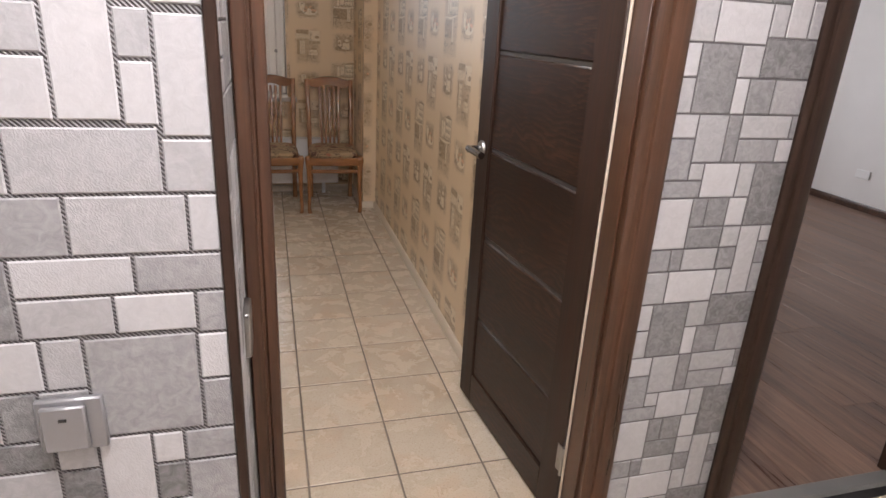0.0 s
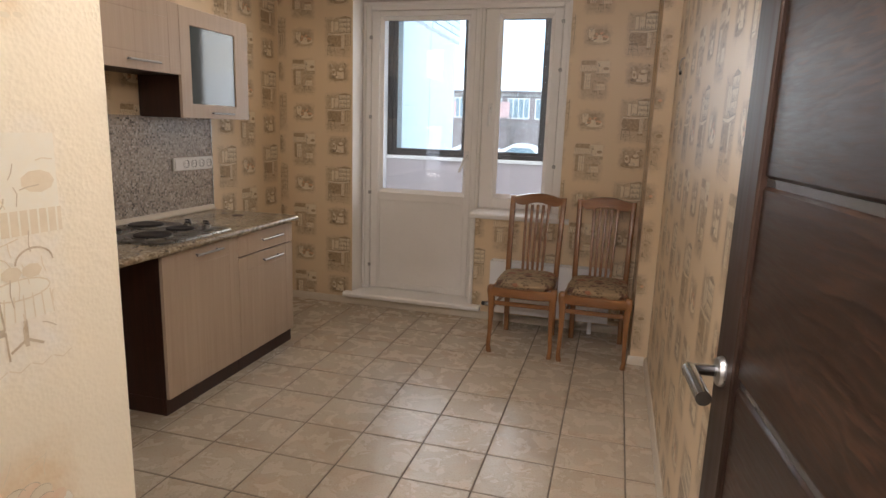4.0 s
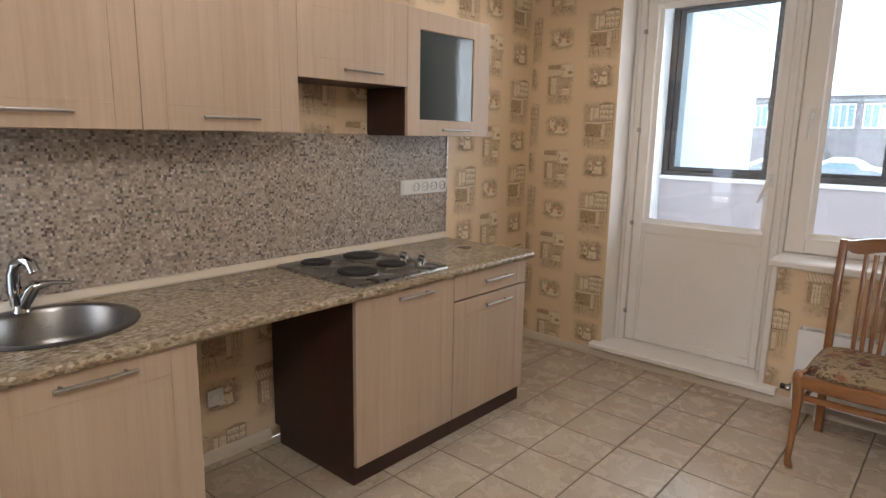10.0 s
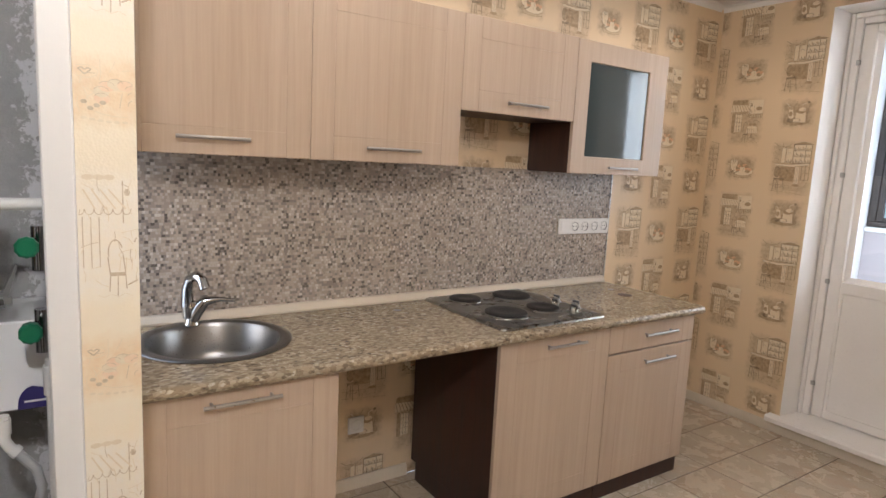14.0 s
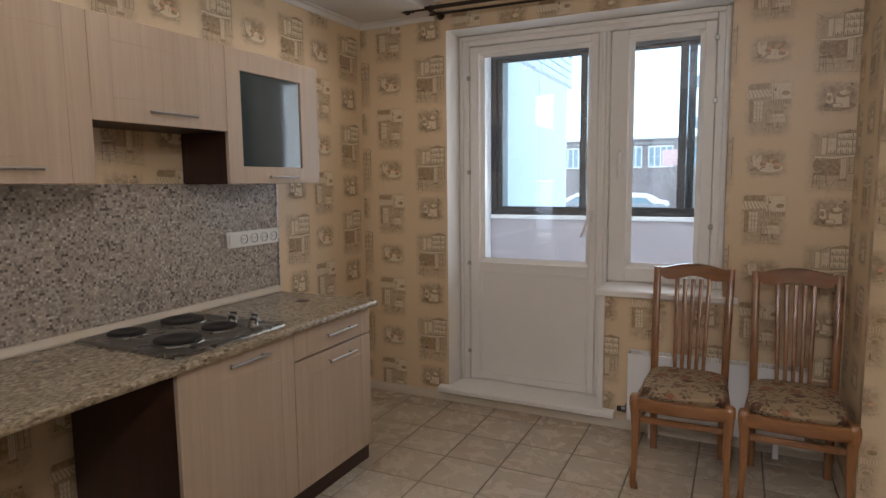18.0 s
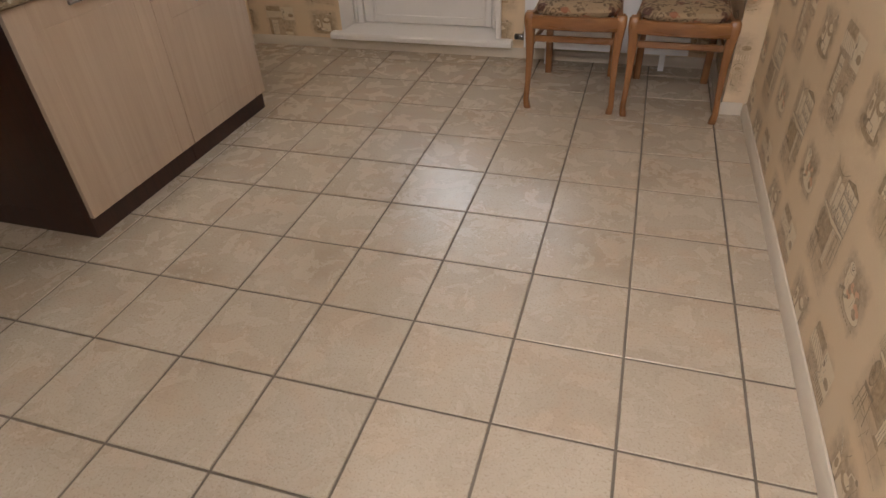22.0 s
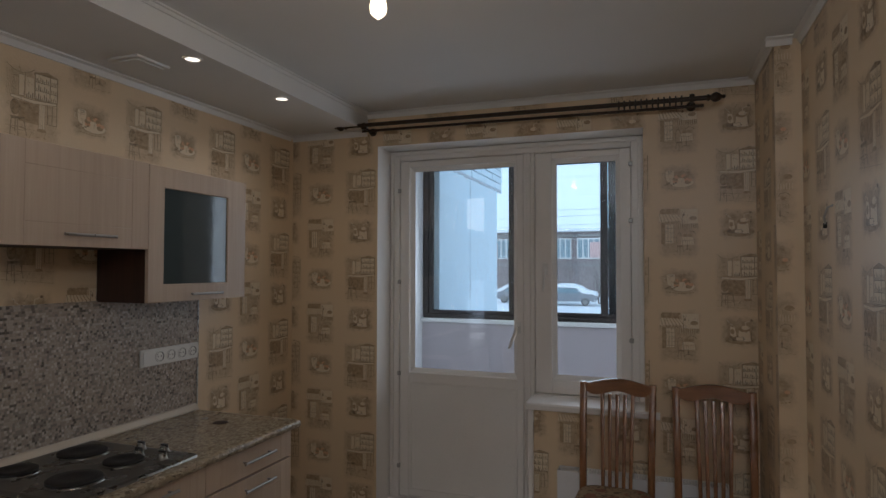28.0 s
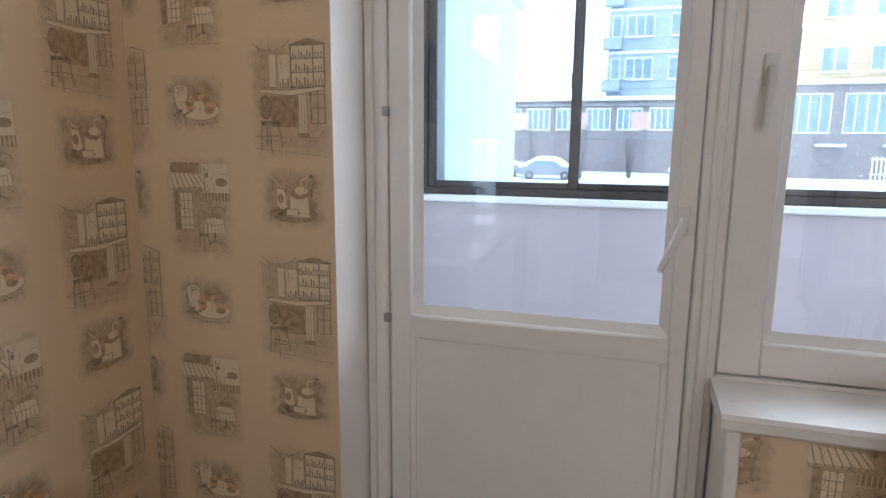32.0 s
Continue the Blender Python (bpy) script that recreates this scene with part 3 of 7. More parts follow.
# Building blocks for meshes
class Shape:
    """Points and faces gathered for one mesh; every face keeps a material slot and, if given, its uv."""

    def __init__(self):
        self.v, self.f, self.m, self.uv = [], [], [], {}

    def face(self, pts, m=0, uv=None):
        i = len(self.v)
        self.v += [tuple(p) for p in pts]
        self.f.append(tuple(range(i, i + len(pts))))
        self.m.append(m)
        if uv:
            self.uv[len(self.f) - 1] = uv
        return self

    def add(self, verts, faces, m=0):
        i = len(self.v)
        self.v += [tuple(p) for p in verts]
        for fc in faces:
            self.f.append(tuple(i + k for k in fc))
            self.m.append(m)
        return self

    def box(self, x0, y0, z0, x1, y1, z1, bevel=0.0, m=0):
        """A box, its edges cut off by bevel."""
        if bevel <= 0:
            vs = [(x, y, z) for z in (z0, z1) for y in (y0, y1) for x in (x0, x1)]
            return self.add(vs, [(0, 2, 3, 1), (4, 5, 7, 6), (0, 1, 5, 4), (2, 6, 7, 3), (0, 4, 6, 2), (1, 3, 7, 5)], m)
        c, h = ((x0 + x1) / 2, (y0 + y1) / 2, (z0 + z1) / 2), ((x1 - x0) / 2, (y1 - y0) / 2, (z1 - z0) / 2)
        b = min(bevel, *[k * 0.49 for k in h])
        idx, vs = {}, []
        for sx in (-1, 1):
            for sy in (-1, 1):
                for sz in (-1, 1):
                    for ax in range(3):
                        p = [c[k] + (sx, sy, sz)[k] * (h[k] - (0 if k == ax else b)) for k in range(3)]
                        idx[sx, sy, sz, ax] = len(vs)
                        vs.append(p)
        fs = []
        for ax in range(3):
            u, w = (ax + 1) % 3, (ax + 2) % 3
            for s in (-1, 1):
                loop = []
                for a, d in ((-1, -1), (1, -1), (1, 1), (-1, 1)):
                    key = [0, 0, 0]
                    key[ax], key[u], key[w] = s, a, d
                    loop.append(idx[(*key, ax)])
                fs.append(tuple(loop if s > 0 else loop[::-1]))
        for ax in range(3):
            u, w = (ax + 1) % 3, (ax + 2) % 3
            for a in (-1, 1):
                for d in (-1, 1):
                    ends = []
                    for s in (-1, 1):
                        key = [0, 0, 0]
                        key[ax], key[u], key[w] = s, a, d
                        ends.append((idx[(*key, u)], idx[(*key, w)]))
                    loop = (ends[0][0], ends[1][0], ends[1][1], ends[0][1])
                    fs.append(loop if a * d > 0 else loop[::-1])
        for sx in (-1, 1):
            for sy in (-1, 1):
                for sz in (-1, 1):
                    loop = (idx[sx, sy, sz, 0], idx[sx, sy, sz, 1], idx[sx, sy, sz, 2])
                    fs.append(loop if sx * sy * sz > 0 else loop[::-1])
        return self.add(vs, fs, m)

    def rings(self, loops, closed=True, caps=True, m=0):
        """Skin rings of equal count, one after the other."""
        n, i = len(loops[0]), len(self.v)
        for lp in loops:
            self.v += [tuple(p) for p in lp]
        for a in range(len(loops) - 1):
            for k in range(n if closed else n - 1):
                q = (k + 1) % n
                self.f.append((i + a * n + k, i + a * n + q, i + (a + 1) * n + q, i + (a + 1) * n + k))
                self.m.append(m)
        if caps:
            self.f.append(tuple(i + k for k in range(n))[::-1])
            self.f.append(tuple(i + (len(loops) - 1) * n + k for k in range(n)))
            self.m += [m, m]
        return self

    def tube(self, pts, r, n=10, m=0, caps=True):
        """A round tube along points; r may be one radius or one for each point."""
        pts = [Vector(p) for p in pts]
        rs = r if isinstance(r, (list, tuple)) else [r] * len(pts)
        loops, side = [], None
        for k, p in enumerate(pts):
            d = (pts[min(k + 1, len(pts) - 1)] - pts[max(k - 1, 0)]).normalized()
            if side is None:
                side = d.orthogonal().normalized()
            side = (side - d * side.dot(d)).normalized()
            up = d.cross(side)
            loops.append([p + (side * math.cos(2 * math.pi * j / n) + up * math.sin(2 * math.pi * j / n)) * rs[k] for j in range(n)])
        return self.rings(loops, True, caps, m)

    def lathe(self, profile, centre, axis="z", n=24, m=0, caps=True):
        """Turn (radius, height) pairs round an axis through centre."""
        loops = []
        for r, h in profile:
            lp = []
            for j in range(n):
                a = 2 * math.pi * j / n
                p = (r * math.cos(a), r * math.sin(a), h)
                if axis == "x":
                    p = (h, r * math.cos(a), r * math.sin(a))
                elif axis == "y":
                    p = (r * math.sin(a), h, r * math.cos(a))
                lp.append(tuple(c + d for c, d in zip(centre, p)))
            loops.append(lp)
        return self.rings(loops, True, caps, m)

    def prism(self, poly, axis, a, b, m=0):
        """A flat outline pushed along an axis from a to b; the outline is in the two other axes in order."""
        def at(p, s):
            q = list(p)
            q.insert("xyz".index(axis), s)
            return tuple(q)
        return self.rings([[at(p, a) for p in poly], [at(p, b) for p in poly]], True, True, m)

    def turned(self, m4):
        self.v = [tuple(m4 @ Vector(p)) for p in self.v]
        return self

    def mesh(self, name, mats, base=(0, 0, 0), smooth=True):
        me = bpy.data.meshes.new(name)
        me.from_pydata([(x - base[0], y - base[1], z - base[2]) for x, y, z in self.v], [], self.f)
        for mt in mats:
            me.materials.append(mt)
        me.polygons.foreach_set("material_index", self.m)
        if self.uv:
            layer = me.uv_layers.new(name="uv")
            for k, uvs in self.uv.items():
                for j, li in enumerate(me.polygons[k].loop_indices):
                    layer.data[li].uv = uvs[j]
        bm = bmesh.new()
        bm.from_mesh(me)
        if not self.uv:
            bmesh.ops.recalc_face_normals(bm, faces=bm.faces)
        bm.to_mesh(me)
        bm.free()
        if smooth:
            me.polygons.foreach_set("use_smooth", [True] * len(me.polygons))
            me.set_sharp_from_angle(angle=radians(38))
        me.update()
        return me


BASE = {}


def mats_of(keys):
    return [M[k] for k in (keys if isinstance(keys, (list, tuple)) else [keys])]


def thing(name, base, label, category, group=""):
    """An empty at the base of a thing, which parents its parts."""
    ob = new(name)
    ob.location = base
    ob.empty_display_size = 0.05
    BASE[ob.name] = tuple(base)
    return tagged(ob, label, category, group)


def part(name, shape, keys, parent, label=""):
    base = BASE[parent.name]
    ob = new(name, shape.mesh(name, mats_of(keys), base))
    ob.parent = parent
    BASE[ob.name] = base
    return tagged(ob, label) if label else ob


def solo(name, shape, keys, base, label, category, group=""):
    """A thing that is one mesh."""
    ob = new(name, shape.mesh(name, mats_of(keys), base))
    ob.location = base
    BASE[ob.name] = tuple(base)
    return tagged(ob, label, category, group)


def setting(name, shape, keys, label="", category="", kind="structure"):
    ob = new(name, shape.mesh(name, mats_of(keys)))
    BASE[ob.name] = (0, 0, 0)
    return tagged(ob, label, category, kind=kind)


# The four drawings of the kitchen wallpaper, as flat print: slots 1 line, 2 tan, 3 cream, 4 blush
class Print:
    def __init__(self):
        self.polys = []

    def poly(self, pts, m, h=0):
        self.polys.append((pts, m, h))

    def line(self, a, b, w=0.0022, m=1, h=1):
        d = Vector((b[0] - a[0], b[1] - a[1]))
        if d.length < 1e-6:
            return
        s = Vector((-d.y, d.x)).normalized() * w * 0.38
        self.poly([(a[0] - s.x, a[1] - s.y), (b[0] - s.x, b[1] - s.y), (b[0] + s.x, b[1] + s.y), (a[0] + s.x, a[1] + s.y)], m, h)

    def path(self, pts, w=0.0022, m=1, h=1):
        for a, b in zip(pts, pts[1:]):
            self.line(a, b, w, m, h)

    def rect(self, x0, y0, x1, y1, m, h=0):
        self.poly([(x0, y0), (x1, y0), (x1, y1), (x0, y1)], m, h)

    def frame_of(self, x0, y0, x1, y1, w=0.0022, m=1, h=1):
        self.path([(x0, y0), (x1, y0), (x1, y1), (x0, y1), (x0, y0)], w, m, h)

    def oval(self, cx, cy, rx, ry, m, h=0, n=14):
        self.poly([(cx + rx * math.cos(2 * math.pi * k / n), cy + ry * math.sin(2 * math.pi * k / n)) for k in range(n)], m, h)

    def arc(self, cx, cy, rx, ry, a0, a1, w=0.0022, m=1, h=1, n=10):
        self.path([(cx + rx * math.cos(radians(a0 + (a1 - a0) * k / n)), cy + ry * math.sin(radians(a0 + (a1 - a0) * k / n))) for k in range(n + 1)], w, m, h)


def cup_print():
    p = Print()
    p.oval(0.02, -0.022, 0.062, 0.026, 3, 0)
    p.arc(0.02, -0.022, 0.062, 0.026, 0, 360, 0.002, 2, 1, 18)
    p.poly([(-0.064, 0.036), (-0.058, -0.008), (-0.048, -0.018), (-0.034, -0.018), (-0.024, -0.008), (-0.018, 0.036)], 3, 1)
    p.oval(-0.041, 0.036, 0.023, 0.012, 3, 2)
    p.arc(-0.041, 0.036, 0.023, 0.012, 0, 360, 0.0018, 2, 3, 14)
    p.path([(-0.052, 0.04), (-0.047, 0.043), (-0.041, 0.039), (-0.035, 0.043), (-0.03, 0.04), (-0.041, 0.03), (-0.052, 0.04)], 0.003, 1, 3)
    p.arc(-0.066, 0.014, 0.01, 0.012, 90, 270, 0.003, 3, 2)
    for k in range(7):
        a = radians(200 - 34 * k)
        p.oval(0.016 + 0.03 * math.cos(a), -0.006 + 0.022 * math.sin(a), 0.015, 0.011, 2 if k % 2 else 4, 2 + k, 9)
        p.arc(0.016 + 0.03 * math.cos(a), -0.006 + 0.022 * math.sin(a), 0.014, 0.010, 20, 160, 0.0014, 1, 9.5 + k * 0.1, 6)
    p.oval(0.05, -0.022, 0.016, 0.010, 2, 10.5, 9)
    p.arc(0.05, -0.022, 0.016, 0.010, 0, 200, 0.0014, 1, 11, 8)
    p.oval(0.062, -0.010, 0.012, 0.009, 4, 11.5, 9)
    for k in range(6):
        p.oval(-0.066 + 0.011 * k, -0.034 + 0.006 * (k % 3), 0.006, 0.0045, 1, 12 + 0.3 * k, 6)
    for k in range(9):
        p.oval(-0.045 + 0.0145 * k, -0.053 - 0.006 * math.sin(k * 0.4), 0.006, 0.003, 2, 2, 6)
    return p


def cafe_print():
    p = Print()
    p.rect(0.012, 0.03, 0.098, 0.125, 3, 0)
    p.oval(0.075, 0.075, 0.02, 0.012, 2, 1, 9)
    p.rect(0.0, 0.02, 0.1, 0.046, 2, 1)
    for k in range(9):
        p.line((0.006 + 0.011 * k, 0.02), (0.006 + 0.011 * k, 0.046), 0.003, 3, 2)
    p.poly([(-0.098, 0.1), (0.006, 0.096), (0.034, 0.062), (-0.1, 0.058)], 3, 2)
    for k in range(7):
        p.line((-0.096 + 0.015 * k, 0.1), (-0.086 + 0.0185 * k, 0.06), 0.0042, 2, 3)
    for k in range(8):
        p.arc(-0.091 + 0.0168 * k, 0.06, 0.0084, 0.012, 180, 360, 0.002, 1, 3, 5)
    p.rect(-0.094, 0.1, 0.0, 0.122, 2, 1)
    for k in range(5):
        p.oval(-0.08 + 0.019 * k, 0.124, 0.011, 0.006, 2, 2, 7)
    p.rect(-0.088, -0.066, -0.07, 0.05, 2, 1)
    p.rect(-0.068, -0.06, -0.024, 0.044, 3, 2)
    for k in range(4):
        p.line((-0.068 + 0.0147 * k, -0.06), (-0.068 + 0.0147 * k, 0.044), 0.0026, 1, 3)
    for k in range(5):
        p.line((-0.068, -0.05 + 0.0235 * k), (-0.024, -0.05 + 0.0235 * k), 0.0022, 1, 3)
    p.line((0.02, 0.118), (0.02, 0.03), 0.003, 1, 2)
    p.oval(0.028, 0.094, 0.006, 0.008, 1, 3, 6)
    p.line((0.018, 0.112), (0.032, 0.104), 0.002, 1, 3)
    p.oval(0.044, -0.036, 0.034, 0.011, 3, 3)
    p.arc(0.044, -0.036, 0.034, 0.011, 0, 360, 0.002, 2, 4, 14)
    p.poly([(0.012, -0.04), (0.076, -0.04), (0.082, -0.068), (0.01, -0.07)], 3, 2.5)
    for k in range(7):
        p.line((0.014 + 0.0105 * k, -0.042), (0.011 + 0.0115 * k, -0.069), 0.002, 2, 4)
    p.line((0.045, -0.07), (0.045, -0.098), 0.006, 1, 4)
    p.path([(0.026, -0.1), (0.045, -0.09), (0.064, -0.1)], 0.004, 1, 4)
    for dx in (0.035, 0.058):
        p.oval(dx, -0.018, 0.012, 0.008, 2, 4, 7)
    p.arc(0.062, -0.01, 0.022, 0.016, 0, 180, 0.003, 1, 4)
    p.arc(0.004, -0.03, 0.013, 0.026, 20, 200, 0.0032, 1, 4)
    p.path([(-0.01, -0.04), (-0.006, -0.078), (0.022, -0.074), (0.018, -0.036)], 0.003, 1, 4)
    p.rect(-0.007, -0.08, 0.022, -0.072, 1, 4)
    for a, b in (((-0.006, -0.078), (-0.008, -0.112)), ((0.008, -0.08), (0.007, -0.122)), ((0.022, -0.076), (0.024, -0.108))):
        p.line(a, b, 0.003, 1, 4)
    for k in range(5):
        p.path([(-0.03 + 0.026 * k, -0.118), (-0.018 + 0.026 * k, -0.124), (-0.006 + 0.026 * k, -0.118)], 0.0016, 2, 2)
    return p


def bar_print():
    p = Print()
    p.path([(-0.108, 0.146), (-0.082, 0.127), (-0.042, 0.123), (-0.012, 0.136), (0.004, 0.148)], 0.0022, 1, 1)
    for k in range(4):
        p.arc(-0.05, 0.150 - 0.006 * k, 0.046, 0.03, 200, 340, 0.0014, 2, 1)
    for k in range(6):
        p.path([(-0.106 + 0.008 * k, 0.128 - 0.002 * k), (-0.104 + 0.007 * k, 0.08), (-0.108 + 0.0065 * k, 0.026)], 0.0014, 2, 0)
    p.poly([(0.006, 0.137), (0.056, 0.150), (0.108, 0.137)], 2, 1)
    p.path([(0.004, 0.137), (0.056, 0.151), (0.110, 0.137)], 0.0026, 1, 2)
    p.rect(-0.059, 0.032, -0.036, 0.116, 3, 1)
    p.frame_of(-0.059, 0.032, -0.036, 0.116, 0.0022, 1, 2)
    p.rect(-0.030, 0.032, 0.002, 0.112, 3, 1)
    p.rect(0.007, 0.03, 0.103, 0.136, 3, 1)
    p.frame_of(0.007, 0.03, 0.103, 0.136, 0.0046, 1, 3)
    p.line((0.071, 0.03), (0.071, 0.136), 0.0046, 1, 3)
    for z in (0.034, 0.068, 0.102):
        p.line((0.007, z), (0.103, z), 0.0032, 1, 3)
        for k in range(7):
            h = 0.010 + 0.006 * ((k * 5 + int(z * 100)) % 3)
            p.rect(0.012 + 0.0082 * k, z + 0.002, 0.016 + 0.0082 * k, z + h, 1 if (k + int(z * 100)) % 3 else 2, 4)
        for k in range(3):
            p.rect(0.076 + 0.009 * k, z + 0.002, 0.080 + 0.009 * k, z + 0.016, 2, 4)
    for k in range(4):
        p.rect(-0.028 + 0.008 * k, 0.03, -0.024 + 0.008 * k, 0.044 + 0.008 * (k % 2), 1, 3)
    p.poly([(-0.058, 0.010), (0.024, 0.010), (0.024, -0.072), (-0.058, -0.070)], 2, 1)
    p.frame_of(-0.050, -0.060, -0.020, 0.002, 0.0016, 1, 2)
    p.frame_of(-0.014, -0.060, 0.018, 0.002, 0.0016, 1, 2)
    p.poly([(-0.090, 0.028), (0.0, 0.024), (0.100, 0.032), (0.100, 0.023), (0.004, 0.010), (-0.090, 0.018)], 3, 3)
    p.path([(-0.090, 0.028), (0.0, 0.024), (0.100, 0.032), (0.100, 0.023), (0.004, 0.010), (-0.090, 0.018), (-0.090, 0.028)], 0.0022, 1, 4)
    p.rect(0.026, -0.088, 0.050, 0.012, 3, 3)
    for x in (0.026, 0.034, 0.042, 0.050):
        p.line((x, -0.088), (x, 0.012), 0.0018, 1, 4)
    p.oval(0.038, -0.092, 0.020, 0.007, 2, 4, 10)
    for x in (0.062, 0.082, 0.102):
        p.line((x, -0.062), (x, 0.024), 0.0036, 1, 2)
    for z in (-0.062, -0.022, 0.012):
        p.line((0.058, z), (0.104, z), 0.0022, 1, 2)
    p.oval(-0.0726, -0.019, 0.016, 0.029, 2, 5)
    p.arc(-0.0726, -0.019, 0.017, 0.030, 0, 360, 0.0044, 1, 6, 18)
    for a, b in (((-0.086, -0.032), (-0.060, 0.0)), ((-0.060, -0.036), (-0.086, -0.004)), ((-0.0726, -0.048), (-0.0726, 0.010)), ((-0.082, -0.042), (-0.064, 0.008))):
        p.line(a, b, 0.0018, 1, 6)
    p.poly([(-0.090, -0.056), (-0.034, -0.053), (-0.030, -0.062), (-0.086, -0.067)], 1, 6)
    for a, b in (((-0.086, -0.064), (-0.090, -0.132)), ((-0.062, -0.066), (-0.058, -0.142)), ((-0.036, -0.060), (-0.025, -0.124)), ((-0.070, -0.064), (-0.071, -0.116))):
        p.line(a, b, 0.0036, 1, 6)
    p.arc(-0.058, -0.100, 0.029, 0.007, 0, 360, 0.0022, 1, 6, 12)
    for a, b in (((-0.11, -0.096), (0.104, -0.098)), ((-0.11, -0.126), (0.104, -0.146)), ((0.0, -0.098), (-0.018, -0.146)), ((0.056, -0.098), (0.046, -0.148))):
        p.line(a, b, 0.0016, 2, 0)
    return p


def grinder_print():
    p = Print()
    p.oval(-0.002, -0.042, 0.075, 0.024, 2, 0, 16)
    p.oval(-0.03, -0.036, 0.03, 0.013, 1, 1, 12)
    p.poly([(-0.008, 0.012), (0.044, 0.012), (0.05, -0.05), (-0.014, -0.05)], 3, 2)
    p.path([(-0.008, 0.012), (0.044, 0.012), (0.05, -0.05), (-0.014, -0.05), (-0.008, 0.012)], 0.0024, 2, 3)
    p.rect(-0.022, -0.046, 0.014, -0.028, 3, 4)
    p.frame_of(-0.022, -0.046, 0.014, -0.028, 0.0024, 1, 5)
    p.oval(0.018, 0.014, 0.027, 0.015, 2, 4)
    p.oval(0.024, 0.022, 0.02, 0.011, 3, 5)
    p.path([(0.024, 0.03), (0.024, 0.05), (0.052, 0.06)], 0.0042, 3, 5)
    p.oval(0.054, 0.061, 0.008, 0.006, 1, 6, 7)
    p.line((0.05, -0.04), (0.056, 0.026), 0.004, 1, 4)
    p.poly([(-0.05, 0.028), (-0.026, 0.024), (-0.018, -0.024), (-0.036, -0.03), (-0.05, -0.02)], 3, 2)
    p.path([(-0.05, 0.028), (-0.026, 0.024), (-0.018, -0.024), (-0.036, -0.03), (-0.05, -0.02), (-0.05, 0.028)], 0.0022, 2, 3)
    p.line((-0.036, 0.03), (-0.066, 0.06), 0.006, 3, 3)
    p.line((-0.036, 0.03), (-0.066, 0.06), 0.0018, 1, 4)
    p.oval(-0.038, 0.0, 0.01, 0.014, 2, 4, 8)
    for k in range(12):
        p.oval(-0.07 + 0.0125 * k, -0.056 + 0.006 * ((k * 5) % 4), 0.0035, 0.0026, 1, 3, 6)
    return p


def sketched(p, hu, hv, seed, count):
    """Loose pen strokes over a drawing."""
    rng = random.Random(seed)
    for _ in range(count):
        x, y = rng.uniform(-hu, hu) * 0.9, rng.uniform(-hv, hv) * 0.9
        a, l = rng.choice((0.2, 1.2, 1.55, 1.7, 2.6)) + rng.uniform(-0.2, 0.2), rng.uniform(0.012, 0.035)
        q = (x + l * math.cos(a), y + l * math.sin(a))
        r = ((x + q[0]) / 2 + rng.uniform(-0.003, 0.003), (y + q[1]) / 2 + rng.uniform(-0.003, 0.003))
        p.path([(x, y), r, q], 0.0016, rng.choice((1, 2, 2)), 20)
    # each stroke lies a little above the one before
    p.polys = [(pts, m, 0.07 * k) for k, (pts, m, h) in enumerate(sorted(p.polys, key=lambda one: one[2]))]
    return p


MOTIFS = ((sketched(cup_print(), 0.07, 0.05, 1, 14), 0.0, 0.0), (sketched(cafe_print(), 0.09, 0.12, 2, 40), 0.0, -0.293), (sketched(bar_print(), 0.1, 0.14, 3, 40), 0.3, 0.004), (sketched(grinder_print(), 0.07, 0.05, 4, 16), 0.3, -0.256))


def papered(shape, origin, along, normal, length, z0, z1, u0, v0, holes=()):
    """One papered face of a wall: a sheet with its openings left out, and the print on it.
    u0, v0: where a cup is centred, along the wall and in height."""
    o, a, nrm = Vector(origin), Vector(along), Vector(normal)

    def at(u, z, h):
        p = o + a * u + nrm * h
        return (p.x, p.y, z)

    flip = a.cross(Vector((0, 0, 1))).dot(nrm) < 0

    def sheet(pts, h, m):
        uv = [(u - u0, z - v0) for u, z in pts]
        ps = [at(u, z, h) for u, z in pts]
        if flip:
            ps, uv = ps[::-1], uv[::-1]
        shape.face(ps, m, uv)

    us = sorted({0.0, length, *[k for hl in holes for k in hl[:2]]})
    zs = sorted({z0, z1, *[k for hl in holes for k in hl[2:]]})
    for ua, ub in zip(us, us[1:]):
        for za, zb in zip(zs, zs[1:]):
            cu, cz = (ua + ub) / 2, (za + zb) / 2
            if not any(hl[0] < cu < hl[1] and hl[2] < cz < hl[3] for hl in holes):
                sheet([(ua, za), (ub, za), (ub, zb), (ua, zb)], 0.0, 0)
    for i in range(-30, 31):
        for j in range(-6, 7):
            for pr, cu, cv in MOTIFS:
                x, z = u0 + i * CELL_U + cu, v0 + j * CELL_V + cv
                if x < -0.15 or x > length + 0.15 or z < z0 - 0.2 or z > z1 + 0.2:
                    continue
                for pts, m, h in pr.polys:
                    q = [(x + px, z + pz) for px, pz in pts]
                    if all(0.002 < u < length - 0.002 and z0 < w < z1 for u, w in q) and not any(any(hl[0] - 0.002 < u < hl[1] + 0.002 and hl[2] - 0.002 < w < hl[3] + 0.002 for u, w in q) for hl in holes):
                        area = sum(q[k][0] * q[(k + 1) % len(q)][1] - q[(k + 1) % len(q)][0] * q[k][1] for k in range(len(q)))
                        sheet(q if area > 0 else q[::-1], 0.0002 + 0.00006 * h, m)


PAPER_KEYS = ["paper", "line", "tan", "cream", "blush", "gloss_white"]
# brightened set for the wall ends that stand in strong light
LIT_PAPER_KEYS = ["paper_lit", "line_lit", "tan_lit", "cream_lit", "blush_lit", "gloss_white"]


